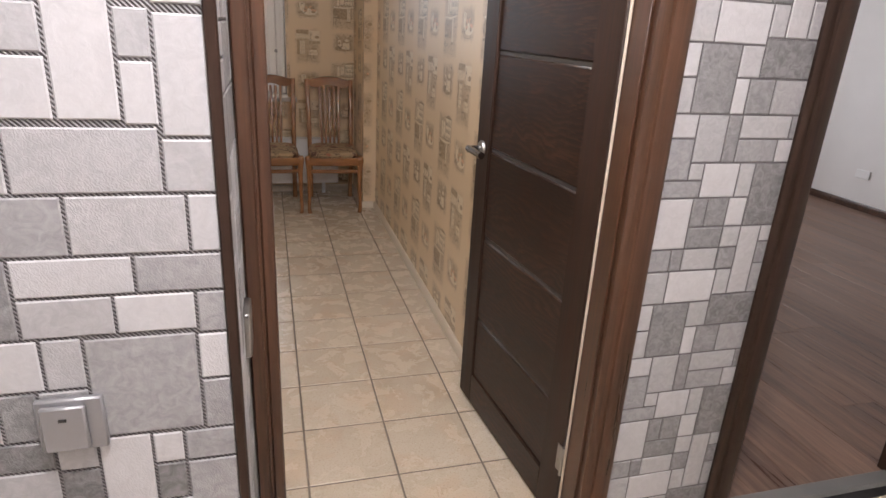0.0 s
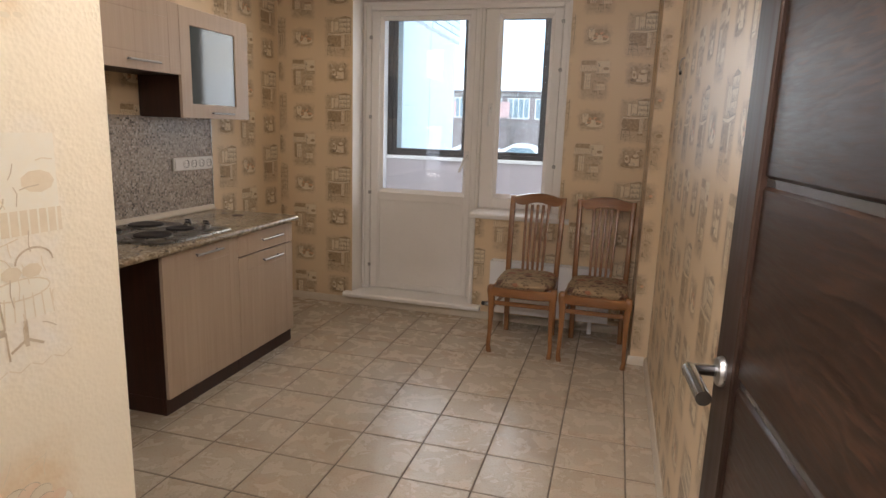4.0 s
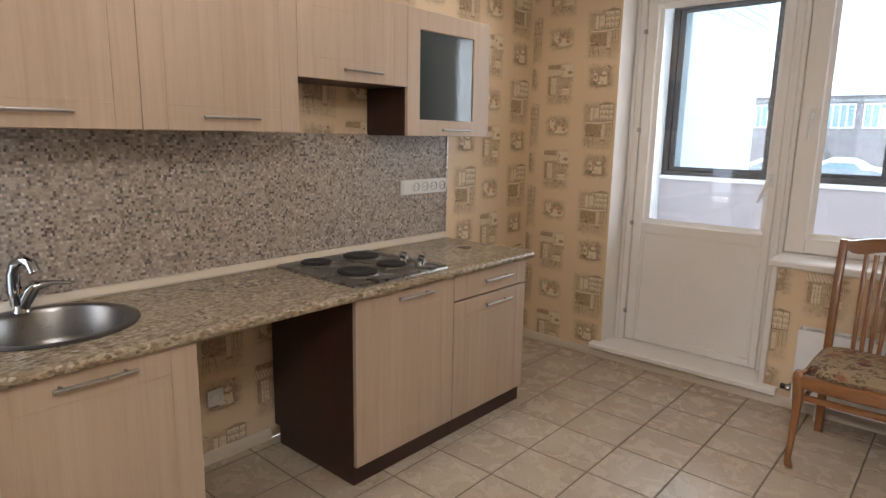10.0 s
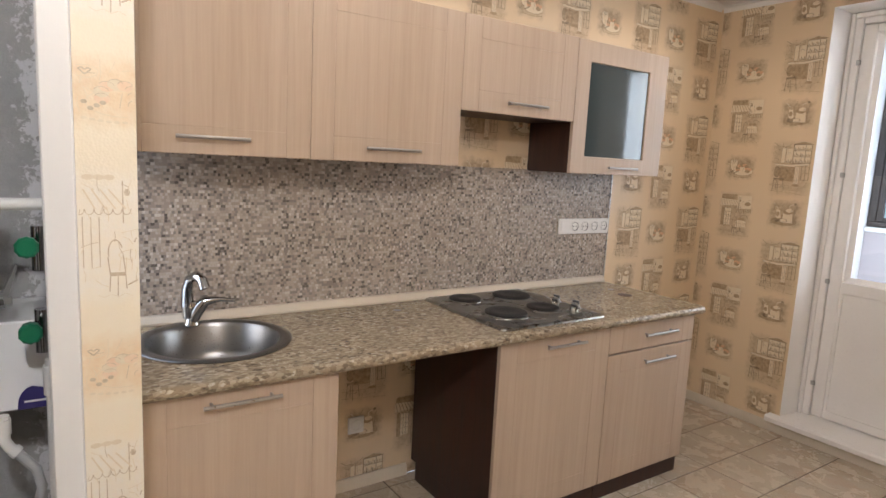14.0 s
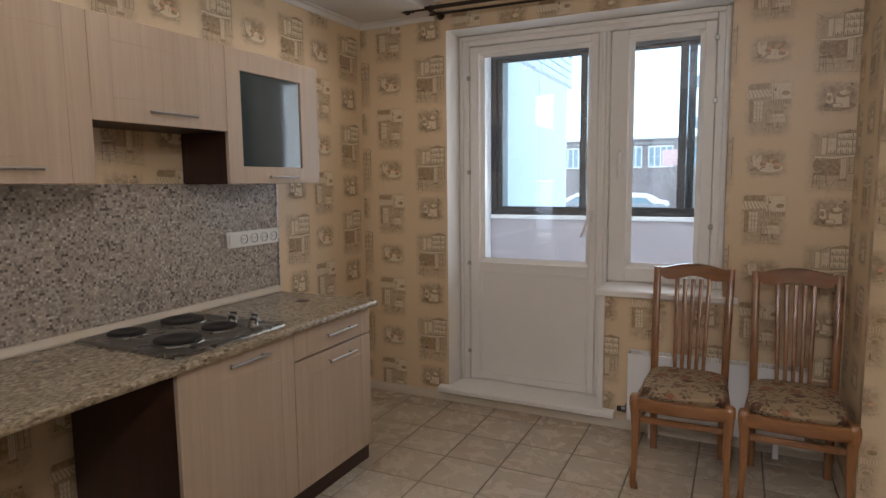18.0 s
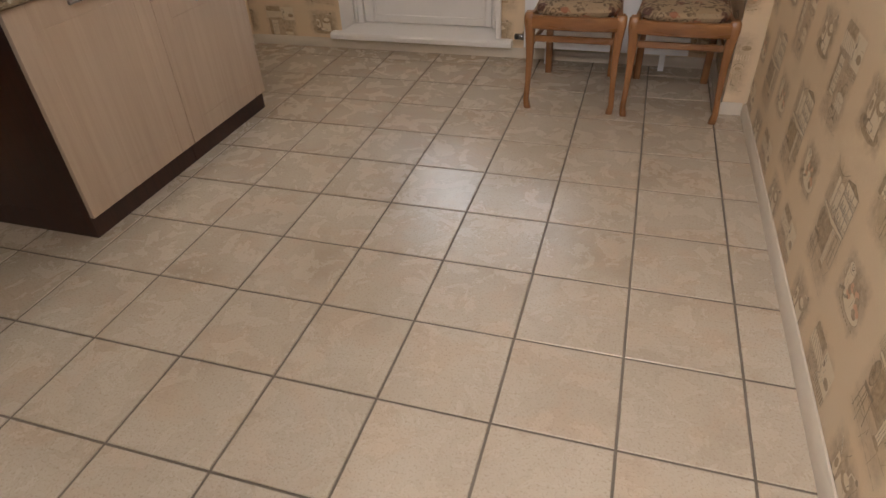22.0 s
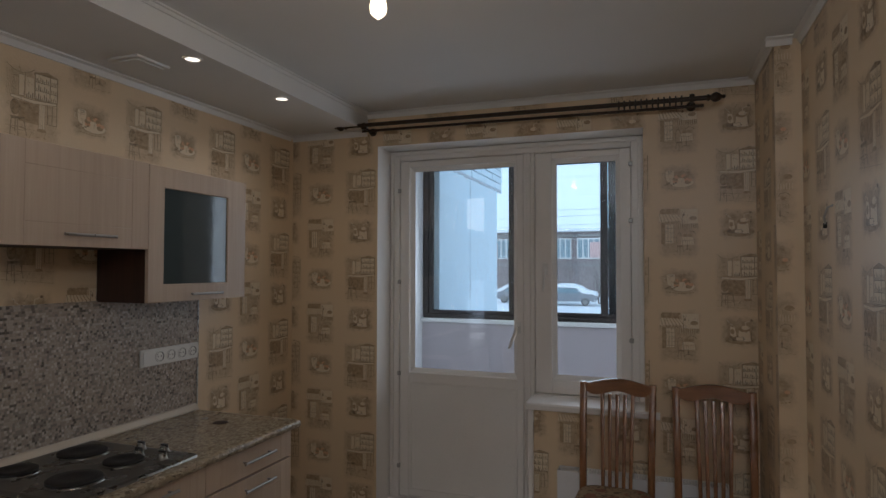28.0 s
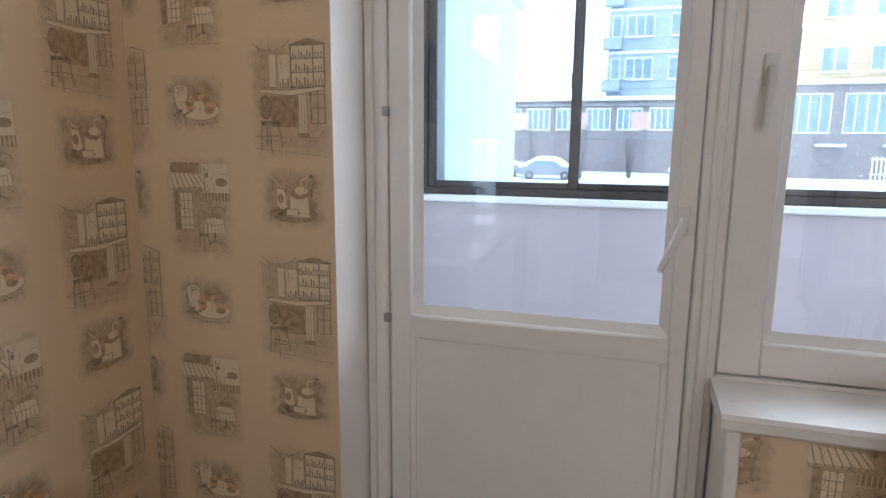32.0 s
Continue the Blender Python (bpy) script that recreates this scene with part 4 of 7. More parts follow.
# The block wallpaper of the hall: left, right, top and bottom of each block in centimetres within the repeat, and its tone
PIER_REPEAT = 64.0
PIER_UPPER = [(0, 10, 0, 13.2, 4), (10, 14.2, 0, 7.5, 1), (14.2, 20.3, 0, 7.5, 1), (10, 20.3, 7.5, 13.2, 1), (20.3, 25.8, 0, 7.5, 4), (20.3, 25.8, 7.5, 13.2, 3),
              (0, 6.5, 13.2, 19.2, 2), (6.5, 10, 13.2, 19.2, 1), (10, 20.3, 13.2, 19.2, 3), (20.3, 25.8, 13.2, 19.2, 1), (25.8, 32, 7.5, 26.5, 3), (32, 36, 7.5, 12, 3), (32, 36, 12, 18, 1), (32, 36, 18, 26.5, 2)]
PIER_MIDDLE = [(0, 7, 19.2, 28.2, 3), (7, 21.2, 19.2, 28.2, 4), (21.2, 25.8, 19.2, 26.5, 3), (21.2, 36, 26.5, 35.5, 0), (0, 4.4, 28.2, 35.7, 4), (0, 4.4, 35.7, 43.8, 3), (4.4, 15, 28.2, 43.8, 1),
               (15, 21.2, 28.2, 35.5, 3), (15, 19, 35.5, 43.8, 4), (19, 26.2, 35.5, 43.8, 1), (26.2, 36, 35.5, 43.8, 2)]
PIER_LOWER = [(0, 7.1, 43.8, 49.5, 4), (7.1, 15.4, 43.8, 55.3, 3), (15.4, 19.2, 43.8, 55.3, 1), (19.2, 33.6, 43.8, 49.5, 3), (33.6, 36, 43.8, 49.5, 1), (0, 7.1, 49.5, 59.6, 2), (19.2, 30.8, 49.5, 55.3, 2),
              (30.8, 36, 49.5, 55.3, 3), (7.1, 11.2, 55.3, 59.6, 3), (11.2, 21.4, 55.3, 64, 4), (21.4, 26.0, 55.3, 64, 3), (26.0, 36, 55.3, 71.5, 0), (0, 11.2, 59.6, 64, 2)]
HALL_REPEAT = 81.0
HALL_UPPER = [(0, 13.5, 0, 5.2, 3), (13.5, 20.2, 0, 5.8, 3), (13.5, 20.2, 5.8, 13.4, 4), (20.2, 27.5, -1, 13.4, 4), (27.5, 31.7, 0, 6, 3), (27.5, 31.7, 6, 13.9, 4), (31.7, 38.4, 0.4, 15.3, 4), (0, 13.5, 5.2, 13.4, 2),
              (0, 14, 13.4, 22.5, 3), (14, 31.4, 13.9, 22.5, 3), (31.4, 38.4, 15.3, 22.5, 3), (0, 7, 22.5, 30.7, 2), (7, 19.4, 22.5, 30.7, 2), (19.4, 33.8, 22.5, 30.7, 3), (33.8, 38.4, 22.5, 30.7, 4)]
HALL_MIDDLE = [(0, 12, 30.7, 42.2, 1), (12, 26.5, 30.7, 36.3, 4), (26.5, 38.4, 30.7, 36.3, 2), (12, 23.5, 36.3, 42.2, 3), (23.5, 33.8, 36.3, 42.2, 4), (33.8, 38.4, 36.3, 42.8, 2), (0, 13.8, 42.2, 50.1, 4), (13.8, 19, 42.2, 50.1, 3),
               (19, 33.5, 42.5, 58.5, 2), (33.5, 38.4, 42.8, 50.3, 4), (33.5, 38.4, 50.3, 58.8, 2), (0, 7.6, 50.1, 58, 2), (7.6, 12.5, 50.1, 58, 1), (12.5, 19, 50.1, 58.5, 2)]
HALL_LOWER = [(0, 13.4, 58, 63, 0), (13.4, 18.8, 58.5, 63.6, 3), (13.4, 18.8, 63.6, 72, 0), (18.8, 26, 58.5, 72, 4), (26, 30.4, 58.7, 64.2, 4), (30.4, 38.4, 58.8, 64.3, 2), (26, 30.4, 64.2, 71, 0), (30.4, 38.4, 64.3, 73, 2),
              (0, 13.4, 63, 70, 3), (0, 13.4, 70, 79.5, 2), (13.4, 26, 72, 79.5, 1), (26, 31.7, 71, 80, 3), (31.7, 38.4, 73, 80.8, 4)]


def one_block(o, a, nrm, ua, ub, za, zb, tone, wall):
    """One embossed block, proud of the rope joint."""
    g, e = 0.0021, 0.0022
    ua, ub, za, zb = ua + g, ub - g, za + g, zb - g
    if ub - ua < 0.006 or zb - za < 0.006:
        return
    low_ = [(ua, za), (ub, za), (ub, zb), (ua, zb)]
    top_ = [(ua + e, za + e), (ub - e, za + e), (ub - e, zb - e), (ua + e, zb - e)]
    pts = [o + a * u + nrm * 0.0004 + Vector((0, 0, z)) for u, z in low_] + [o + a * u + nrm * 0.0022 + Vector((0, 0, z)) for u, z in top_]
    part("block", Shape().add([tuple(p) for p in pts], [(4, 5, 6, 7), (0, 1, 5, 4), (1, 2, 6, 5), (2, 3, 7, 6), (3, 0, 4, 7)]), f"block_{tone}", wall)


def hang_blocks(wall, rows, repeat, origin, along, normal, length, zero, step=None):
    """Paper a face with the repeat; zero: the height of the repeat's top; step: its width where the face is wider."""
    o, a, nrm = Vector(origin), Vector(along), Vector(normal)
    for i in range(math.ceil(length / step) if step else 1):
        for j in range(-3, 4):
            for x0, x1, d0, d1, tone in rows:
                ua, ub = x0 / 100 + i * (step or 0), min(x1 / 100 + i * (step or 0), length)
                za, zb = max(zero - (d1 + j * repeat) / 100, 0.0), min(zero - (d0 + j * repeat) / 100, 2.62)
                if zb > za and ub > ua:
                    one_block(o, a, nrm, ua, ub, za, zb, tone, wall)


def strew_blocks(wall, origin, along, normal, length, z0, z1, seed, unit=0.05):
    """Blocks of many sizes laid on a face."""
    rng = random.Random(seed)
    o, a, nrm = Vector(origin), Vector(along), Vector(normal)
    nu, nv = int(math.ceil(length / unit)), int(math.ceil((z1 - z0) / unit))
    taken = set()
    kinds = [(2, 3), (1, 1), (2, 1), (1, 2), (3, 2), (4, 2), (1, 3), (2, 2), (2, 2), (3, 1)]
    for j in range(nv):
        for i in range(nu):
            if (i, j) in taken:
                continue
            rng.shuffle(kinds)
            for w, h in kinds + [(1, 1)]:
                cells = [(i + k, j + q) for k in range(w) for q in range(h)]
                if not any(c in taken for c in cells):
                    break
            taken.update(cells)
            one_block(o, a, nrm, i * unit, min((i + w) * unit, length), z0 + j * unit, min(z0 + (j + h) * unit, z1), rng.choice((1, 1, 2, 3, 3, 4)), wall)


# The large structure
WEST, EAST, NORTH, DOORWALL = -2.13, 0.82, 5.365, 1.105
TOP = 2.62

s = Shape()
for b in ((-2.33, NORTH, 0, -1.488, 5.70, 2.80), (0.15, NORTH, 0, 1.0, 5.70, 2.80), (-1.488, NORTH, 2.40, 0.15, 5.70, 2.80), (-0.50, NORTH, 0, 0.15, 5.70, 0.785), (-1.488, NORTH, 0, -0.50, 5.70, 0.064)):
    s.box(*b, m=5)
papered(s, (WEST, NORTH - 0.0015, 0), (1, 0, 0), (0, -1, 0), EAST - WEST, 0, TOP, 0.22, 1.535, holes=((0.642, 1.63, 0.064, 2.40), (1.63, 2.28, 0.785, 2.40)))
setting("wall_north", s, PAPER_KEYS, "beige cafe-print wallpaper round the balcony door and window", "wall")

s = Shape().box(-2.33, 1.955, 0, WEST, NORTH, 2.80, m=5)
papered(s, (WEST + 0.0015, 1.955, 0), (0, 1, 0), (1, 0, 0), NORTH - 1.955, 0, TOP, 2.955, 1.12)
setting("wall_west", s, PAPER_KEYS, "beige cafe-print wallpaper behind the kitchen units", "wall")

s = Shape().box(EAST, 1.22, 0, 0.95, NORTH, 2.80, m=5)
papered(s, (EAST - 0.0015, NORTH, 0), (0, -1, 0), (-1, 0, 0), NORTH - 1.22, 0, TOP, 1.185, 1.474)
setting("wall_east", s, PAPER_KEYS, "long beige cafe-print papered wall", "wall")

s = Shape().box(0.715, 4.782, 0, EAST, NORTH, TOP, m=5)
papered(s, (0.7135, NORTH, 0), (0, -1, 0), (-1, 0, 0), NORTH - 4.78, 0, TOP, 0.62, 1.40)
pier = setting("wall_corner_pier", s, PAPER_KEYS, "narrow papered pier boxed into the corner", "pier")
s = Shape()
papered(s, (0.7135, 4.7785, 0), (1, 0, 0), (0, -1, 0), EAST - 0.7135, 0, TOP, -0.03, 1.66)
part("front_strip", s, PAPER_KEYS, pier, "pale pastel wallpaper strip")

s = Shape().box(-0.19, 1.10, 0, -0.058, 1.4735, 2.80, m=5)
papered(s, (-0.0565, 1.117, 0), (0, 1, 0), (1, 0, 0), 0.358, 0, TOP, 0.183, 1.60)
papered(s, (-0.0565, 1.475, 0), (-1, 0, 0), (0, 1, 0), 0.135, 0, TOP, 0.3, 1.5)
setting("wall_partition", s, LIT_PAPER_KEYS, "short papered wall end beside the doorway", "wall")

s = Shape().box(-1.60, 0.712, 0, -0.068, 0.84, 2.80, m=0).box(-0.19, 0.84, 0, -0.068, 1.099, 2.70, m=0)
w_ = setting("wall_hall_west", s, "rope", "hall wall in grey embossed block wallpaper", "wall")
part("return_facing", Shape().box(-0.0679, 0.716, 0, -0.066, 1.056, 2.62), "rope", w_)
hang_blocks(w_, HALL_UPPER + HALL_MIDDLE + HALL_LOWER, HALL_REPEAT, (-1.218, 0.712, 0), (1, 0, 0), (0, -1, 0), 1.146, 1.462, 0.384)
strew_blocks(w_, (-0.066, 0.716, 0), (0, 1, 0), (1, 0, 0), 0.34, 0.0, 2.62, 8, 0.05)

s = Shape().box(0.826, DOORWALL, 0, 1.30, 1.22, 2.80).box(-0.058, DOORWALL, 2.087, 0.826, 1.22, 2.80).box(1.30, DOORWALL, 2.075, 2.15, 1.22, 2.80).box(2.15, DOORWALL, 0, 5.6, 1.22, 2.80)
w_ = setting("wall_hall_north", s, "rope", "hall wall and pier in grey embossed block wallpaper", "wall")
hang_blocks(w_, PIER_UPPER + PIER_MIDDLE + PIER_LOWER, PIER_REPEAT, (0.885, DOORWALL, 0), (1, 0, 0), (0, -1, 0), 0.355, 1.737)
strew_blocks(w_, (-0.058, DOORWALL, 2.16), (1, 0, 0), (0, -1, 0), 0.94, 0.0, 0.46, 22, 0.047)

s = Shape().box(-1.75, -1.45, 0, 2.75, -1.30, 2.80).box(-1.75, -1.30, 0, -1.60, 0.84, 2.80).box(2.60, -1.30, 0, 2.75, 1.105, 2.80)
setting("wall_hall_south", s, "plaster", "plain pale hall walls", "wall")
# the opening in the north side is added, out of view, to light this room
s = Shape().box(5.45, 1.22, 0, 5.6, 5.95, 2.80).box(0.95, 5.70, 0, 2.2, 5.95, 2.80).box(4.3, 5.70, 0, 5.45, 5.95, 2.80).box(2.2, 5.70, 0, 4.3, 5.95, 0.8).box(2.2, 5.70, 2.3, 4.3, 5.95, 2.80)
setting("wall_next_room", s, "plaster", "pale plain walls of the next room", "wall")

s = Shape().box(-1.90, 0.84, 0, -1.75, 1.955, 2.80)
setting("wall_shaft_back", s, "concrete", "bare grey concrete with splashes of white paint", "wall")
s = Shape().box(-1.75, 1.845, 0, -1.2065, 1.9535, 2.80, m=5)
papered(s, (-1.205, 1.845, 0), (0, 1, 0), (1, 0, 0), 0.11, 0, TOP, 0.062, 1.585)
papered(s, (-1.205, 1.955, 0), (-1, 0, 0), (0, 1, 0), 0.54, 0, TOP, 0.1, 1.585)
setting("wall_shaft_side", s, LIT_PAPER_KEYS, "narrow papered wall edge beside the pipe shaft", "wall")
s = Shape().box(-1.26, 1.788, 0, -1.198, 1.844, TOP, 0.004)
setting("trim_shaft", s, "plastic", "white plastic corner profile of the pipe shaft", "trim")

s = Shape().box(-1.9, -1.45, TOP, 5.6, 5.95, 2.95)
setting("ceiling", s, "white", "smooth white stretched ceiling", "ceiling")
s = Shape().box(WEST, 1.957, 2.508, -1.56, NORTH - 0.002, TOP - 0.002)
setting("ceiling_soffit", s, "white", "white dropped soffit over the kitchen units", "ceiling")


def cove(s, a, b, inward, z, d=0.035):
    """A small cove strip along the foot of a ceiling from a to b; inward: the way into the room."""
    prof = [(0, 0), (0, -d), (0.006, -d), (0.010, -d * 0.7), (d * 0.45, -d * 0.32), (d * 0.8, -0.008), (d, -0.006), (d, 0)]
    loops = []
    for p in (a, b):
        loops.append([(p[0] + inward[0] * u, p[1] + inward[1] * u, z + w) for u, w in prof])
    s.rings(loops)


s = Shape()
cove(s, (-1.558, NORTH - 0.002), (0.714, NORTH - 0.002), (0, -1), TOP - 0.001)
cove(s, (WEST + 0.002, NORTH - 0.002), (-1.562, NORTH - 0.002), (0, -1), 2.507)
cove(s, (WEST + 0.002, 1.96), (WEST + 0.002, NORTH - 0.04), (1, 0), 2.507)
cove(s, (EAST - 0.002, 1.225), (EAST - 0.002, 4.776), (-1, 0), TOP - 0.001)
cove(s, (0.712, 4.776), (0.712, NORTH - 0.04), (-1, 0), TOP - 0.001)
cove(s, (0.68, 4.776), (EAST - 0.036, 4.776), (0, -1), TOP - 0.001)
cove(s, (-1.558, 1.96), (-1.558, NORTH - 0.04), (1, 0), TOP - 0.001, 0.022)
setting("trim_ceiling", s, "plastic", "white foam ceiling cove", "cornice")


def skirting(s, a, b, inward, h=0.055, t=0.016):
    prof = [(0, 0), (t, 0), (t, h * 0.3), (t * 0.8, h * 0.75), (t * 0.35, h), (0, h)]
    s.rings([[(p[0] + inward[0] * u, p[1] + inward[1] * u, z) for u, z in prof] for p in (a, b)])


s = Shape()
skirting(s, (-1.45, NORTH - 0.003), (0.712, NORTH - 0.003), (0, -1))
skirting(s, (WEST + 0.003, NORTH - 0.003), (-1.45, NORTH - 0.003), (0, -1))
skirting(s, (WEST + 0.003, 2.56), (WEST + 0.003, 3.2), (1, 0))
skirting(s, (WEST + 0.003, 4.46), (WEST + 0.003, NORTH - 0.02), (1, 0))
skirting(s, (EAST - 0.003, 1.23), (EAST - 0.003, 4.776), (-1, 0))
skirting(s, (0.712, 4.765), (0.712, NORTH - 0.02), (-1, 0))
skirting(s, (0.70, 4.776), (EAST - 0.02, 4.776), (0, -1))
skirting(s, (-0.055, 1.30), (-0.055, 1.47), (1, 0))
setting("baseboard", s, "skirt", "cream plastic skirting board", "skirting")
s = Shape()
skirting(s, (5.447, 1.23), (5.447, 5.68), (-1, 0), 0.07)
setting("baseboard_next_room", s, "casing", "dark brown skirting board", "skirting")

# Floors; the pieces follow at the end of the file
floor = setting("floor", Shape().box(-2.13, 1.105, -0.12, 0.82, 5.365, -0.003), "grout", "square beige ceramic floor tiles with brown joints", "floor")
hall_floor = setting("floor_hall", Shape().box(-1.75, -1.45, -0.12, 2.75, 1.104, -0.002), "tile", "pale hall floor", "floor")
next_floor = setting("floor_next_room", Shape().box(0.95, 1.105, -0.12, 5.6, 5.9, -0.004), "black", "brown wood-look laminate floor", "floor")
s = Shape().prism([(1.14, 0), (1.15, 0.010), (1.20, 0.010), (1.21, 0)], "x", 1.32, 2.14)
setting("trim_threshold", s, "zinc", "grey metal threshold strip", "threshold")

# Doorway from the hall to the kitchen: lining, casings and seal
lining = setting("door_lining", Shape().box(-0.056, 1.094, 2.06, 0.825, 1.205, 2.085, 0.003), "casing", "dark brown door lining", "door frame")
part("jamb", Shape().box(-0.056, 1.089, 0, -0.004, 1.115, 2.0598, 0.003), "casing", lining)
part("jamb", Shape().box(0.800, 1.094, 0, 0.825, 1.205, 2.0598, 0.003), "casing", lining)
part("door_stop", Shape().box(0.792, 1.118, 0, 0.8005, 1.150, 2.0595, 0.003).box(0.7955, 1.150, 0, 0.8005, 1.182, 2.0595, 0.002), "casing", lining)
part("strike_plate", Shape().box(-0.0045, 1.0905, 1.065, -0.0025, 1.112, 1.125, 0.0005).box(-0.0028, 1.096, 1.08, -0.0018, 1.107, 1.11), "nickel", lining, "nickel strike plate")


def casing_board(s, x0, x1, y, out, z0, z1):
    """An upright casing with stepped mouldings."""
    w = x1 - x0
    prof = [(0, 0), (0, 0.009), (w * 0.10, 0.014), (w * 0.2, 0.014), (w * 0.22, 0.010), (w * 0.34, 0.010), (w * 0.38, 0.017), (w * 0.5, 0.0195), (w * 0.85, 0.0195), (w * 0.95, 0.014), (w, 0.008), (w, 0)]
    s.rings([[(x0 + u, y + out * d, z) for u, d in prof] for z in (z0, z1)])


s = Shape()
casing_board(s, 0.797, 0.885, DOORWALL - 0.003, -1, 0, 2.10)
s.box(-0.062, 1.050, 0, -0.0345, 1.0885, 2.10, 0.004).box(-0.0345, 1.060, 0, -0.0285, 1.0885, 2.10).box(-0.0285, 1.053, 0, -0.0035, 1.0885, 2.10, 0.004)
s.box(-0.062, DOORWALL - 0.022, 2.07, 0.882, DOORWALL - 0.003, 2.16, 0.005)
setting("trim_kitchen_doorway", s, "casing", "brown moulded door casing", "casing")
s = Shape().box(0.794, 1.199, 0.01, 0.7995, 1.207, 2.05, 0.002)
setting("trim_door_seal", s, "skirt", "cream rubber door seal", "seal")
s = Shape()
casing_board(s, 1.235, 1.318, DOORWALL - 0.003, -1, 0, 2.10)
casing_board(s, 2.13, 2.22, DOORWALL - 0.003, -1, 0, 2.10)
s.box(1.235, DOORWALL - 0.022, 2.07, 2.22, DOORWALL - 0.003, 2.16, 0.005)
s.box(1.298, 1.094, 0, 1.325, 1.232, 2.07, 0.003).box(2.125, 1.094, 0, 2.152, 1.232, 2.07, 0.003)
setting("trim_next_doorway", s, "door_v", "dark brown door casing of the next room", "casing")
s = Shape().box(-0.074, 0.7035, 0, -0.058, 0.7185, 2.6, 0.003)
setting("trim_hall_corner", s, "door_v", "dark brown corner strip", "trim")

# Balcony door and window in one white frame
frame_y0, frame_y1 = 5.575, 5.69
win = tagged(new("window_1"), "white-painted old wooden balcony door and window with clear panes", "window", kind="structure")
BASE[win.name] = (0, 0, 0)
s = Shape()
s.box(-1.486, frame_y0, 0.067, -1.425, frame_y1, 2.398, 0.006).box(0.074, frame_y0, 0.785, 0.148, frame_y1, 2.398, 0.006)
s.box(-1.425, frame_y0, 2.335, 0.074, frame_y1, 2.398, 0.006).box(-0.575, frame_y0, 0.067, -0.505, frame_y1, 2.335, 0.006)
s.box(-0.505, frame_y0, 0.785, 0.074, frame_y1, 0.835, 0.006).box(-1.425, frame_y0, 0.067, -0.575, frame_y1, 0.092, 0.006)
for x0, x1, z0, z1 in ((-1.43, -1.395, 0.09, 2.34), (-0.605, -0.57, 0.09, 2.34), (-0.51, -0.47, 0.83, 2.34), (0.042, 0.079, 0.83, 2.34)):
    s.box(x0, 5.643, z0, x1, frame_y1 - 0.002, z1, 0.003)
for x0, x1, z0, z1 in ((-1.395, -0.605, 2.30, 2.34), (-0.47, 0.042, 2.30, 2.34), (-1.395, -0.605, 0.09, 0.12), (-0.47, 0.042, 0.833, 0.87)):
    s.box(x0, 5.643, z0, x1, frame_y1 - 0.002, z1, 0.003)
s.box(-0.553, frame_y0 - 0.016, 0.088, -0.527, frame_y0 + 0.004, 2.335, 0.005)
s.box(-1.486, frame_y0 - 0.018, 0.088, -1.462, frame_y0 + 0.002, 2.397, 0.005).box(0.112, frame_y0 - 0.018, 0.83, 0.147, frame_y0 + 0.002, 2.397, 0.005)
s.box(-1.462, frame_y0 - 0.018, 2.368, 0.112, frame_y0 + 0.002, 2.397, 0.005)
part("window_frame", s, "gloss_white", win)


def sash(s, x0, x1, z0, z1, gx0, gx1, gz0, gz1, y0=5.585, y1=5.64, rail=None):
    """A casement: four members round the glass, with a slanted glazing bead."""
    s.box(x0, y0, z0, gx0, y1, z1, 0.005).box(gx1, y0, z0, x1, y1, z1, 0.005)
    s.box(gx0 - 0.002, y0 + 0.001, gz1, gx1 + 0.002, y1 - 0.001, z1 - 0.001, 0.005).box(gx0 - 0.002, y0 + 0.001, rail or z0 + 0.001, gx1 + 0.002, y1 - 0.001, gz0, 0.005)
    b = 0.026
    for a, c in (((gx0, gz0), (gx1, gz0)), ((gx0, gz1), (gx1, gz1))):
        sg = 1 if a[1] == gz0 else -1
        s.prism([(y1 - 0.012, a[1]), (y1 - 0.012, a[1] + sg * b), (y1 - 0.03, a[1])], "x", a[0], c[0])
    for x, sg in ((gx0, 1), (gx1, -1)):
        s.rings([[(x, y1 - 0.012, z), (x + sg * b, y1 - 0.012, z), (x, y1 - 0.03, z)] for z in (gz0, gz1)])


s = Shape()
sash(s, -1.423, -0.577, 0.095, 2.333, -1.356, -0.622, 0.916, 2.290, rail=0.852)
s.box(-1.358, 5.596, 0.100, -0.620, 5.630, 0.856, 0.002)
for x0, z0, x1, z1 in ((-1.357, 0.846, -0.621, 0.866), (-1.357, 0.098, -0.621, 0.146), (-1.357, 0.146, -1.340, 0.846), (-0.638, 0.146, -0.621, 0.846)):
    s.box(x0, 5.587, z0, x1, 5.600, z1, 0.004)
leaf_b = part("balcony_door_leaf", s, "gloss_white", win, "white panelled balcony door leaf, glazed above")
s = Shape()
sash(s, -0.503, 0.072, 0.838, 2.333, -0.398, 0.008, 0.926, 2.292)
sash_w = part("casement", s, "gloss_white", win)
for par, g in ((leaf_b, (-1.356, -0.622, 0.916, 2.290)), (sash_w, (-0.398, 0.008, 0.926, 2.292))):
    p = part("pane", Shape().box(g[0] + 0.001, 5.628, g[2] + 0.001, g[1] - 0.001, 5.632, g[3] - 0.001), "pane", par)
    p.visible_shadow = False
for x, z in ((-1.428, 0.292), (-1.428, 0.906), (-1.428, 1.518), (-1.428, 2.133)):
    part("hinge", Shape().box(x - 0.011, 5.572, z - 0.014, x + 0.011, 5.586, z + 0.014, 0.003).box(x + 0.004, 5.566, z - 0.008, x + 0.014, 5.574, z + 0.008, 0.002), "nickel", leaf_b)
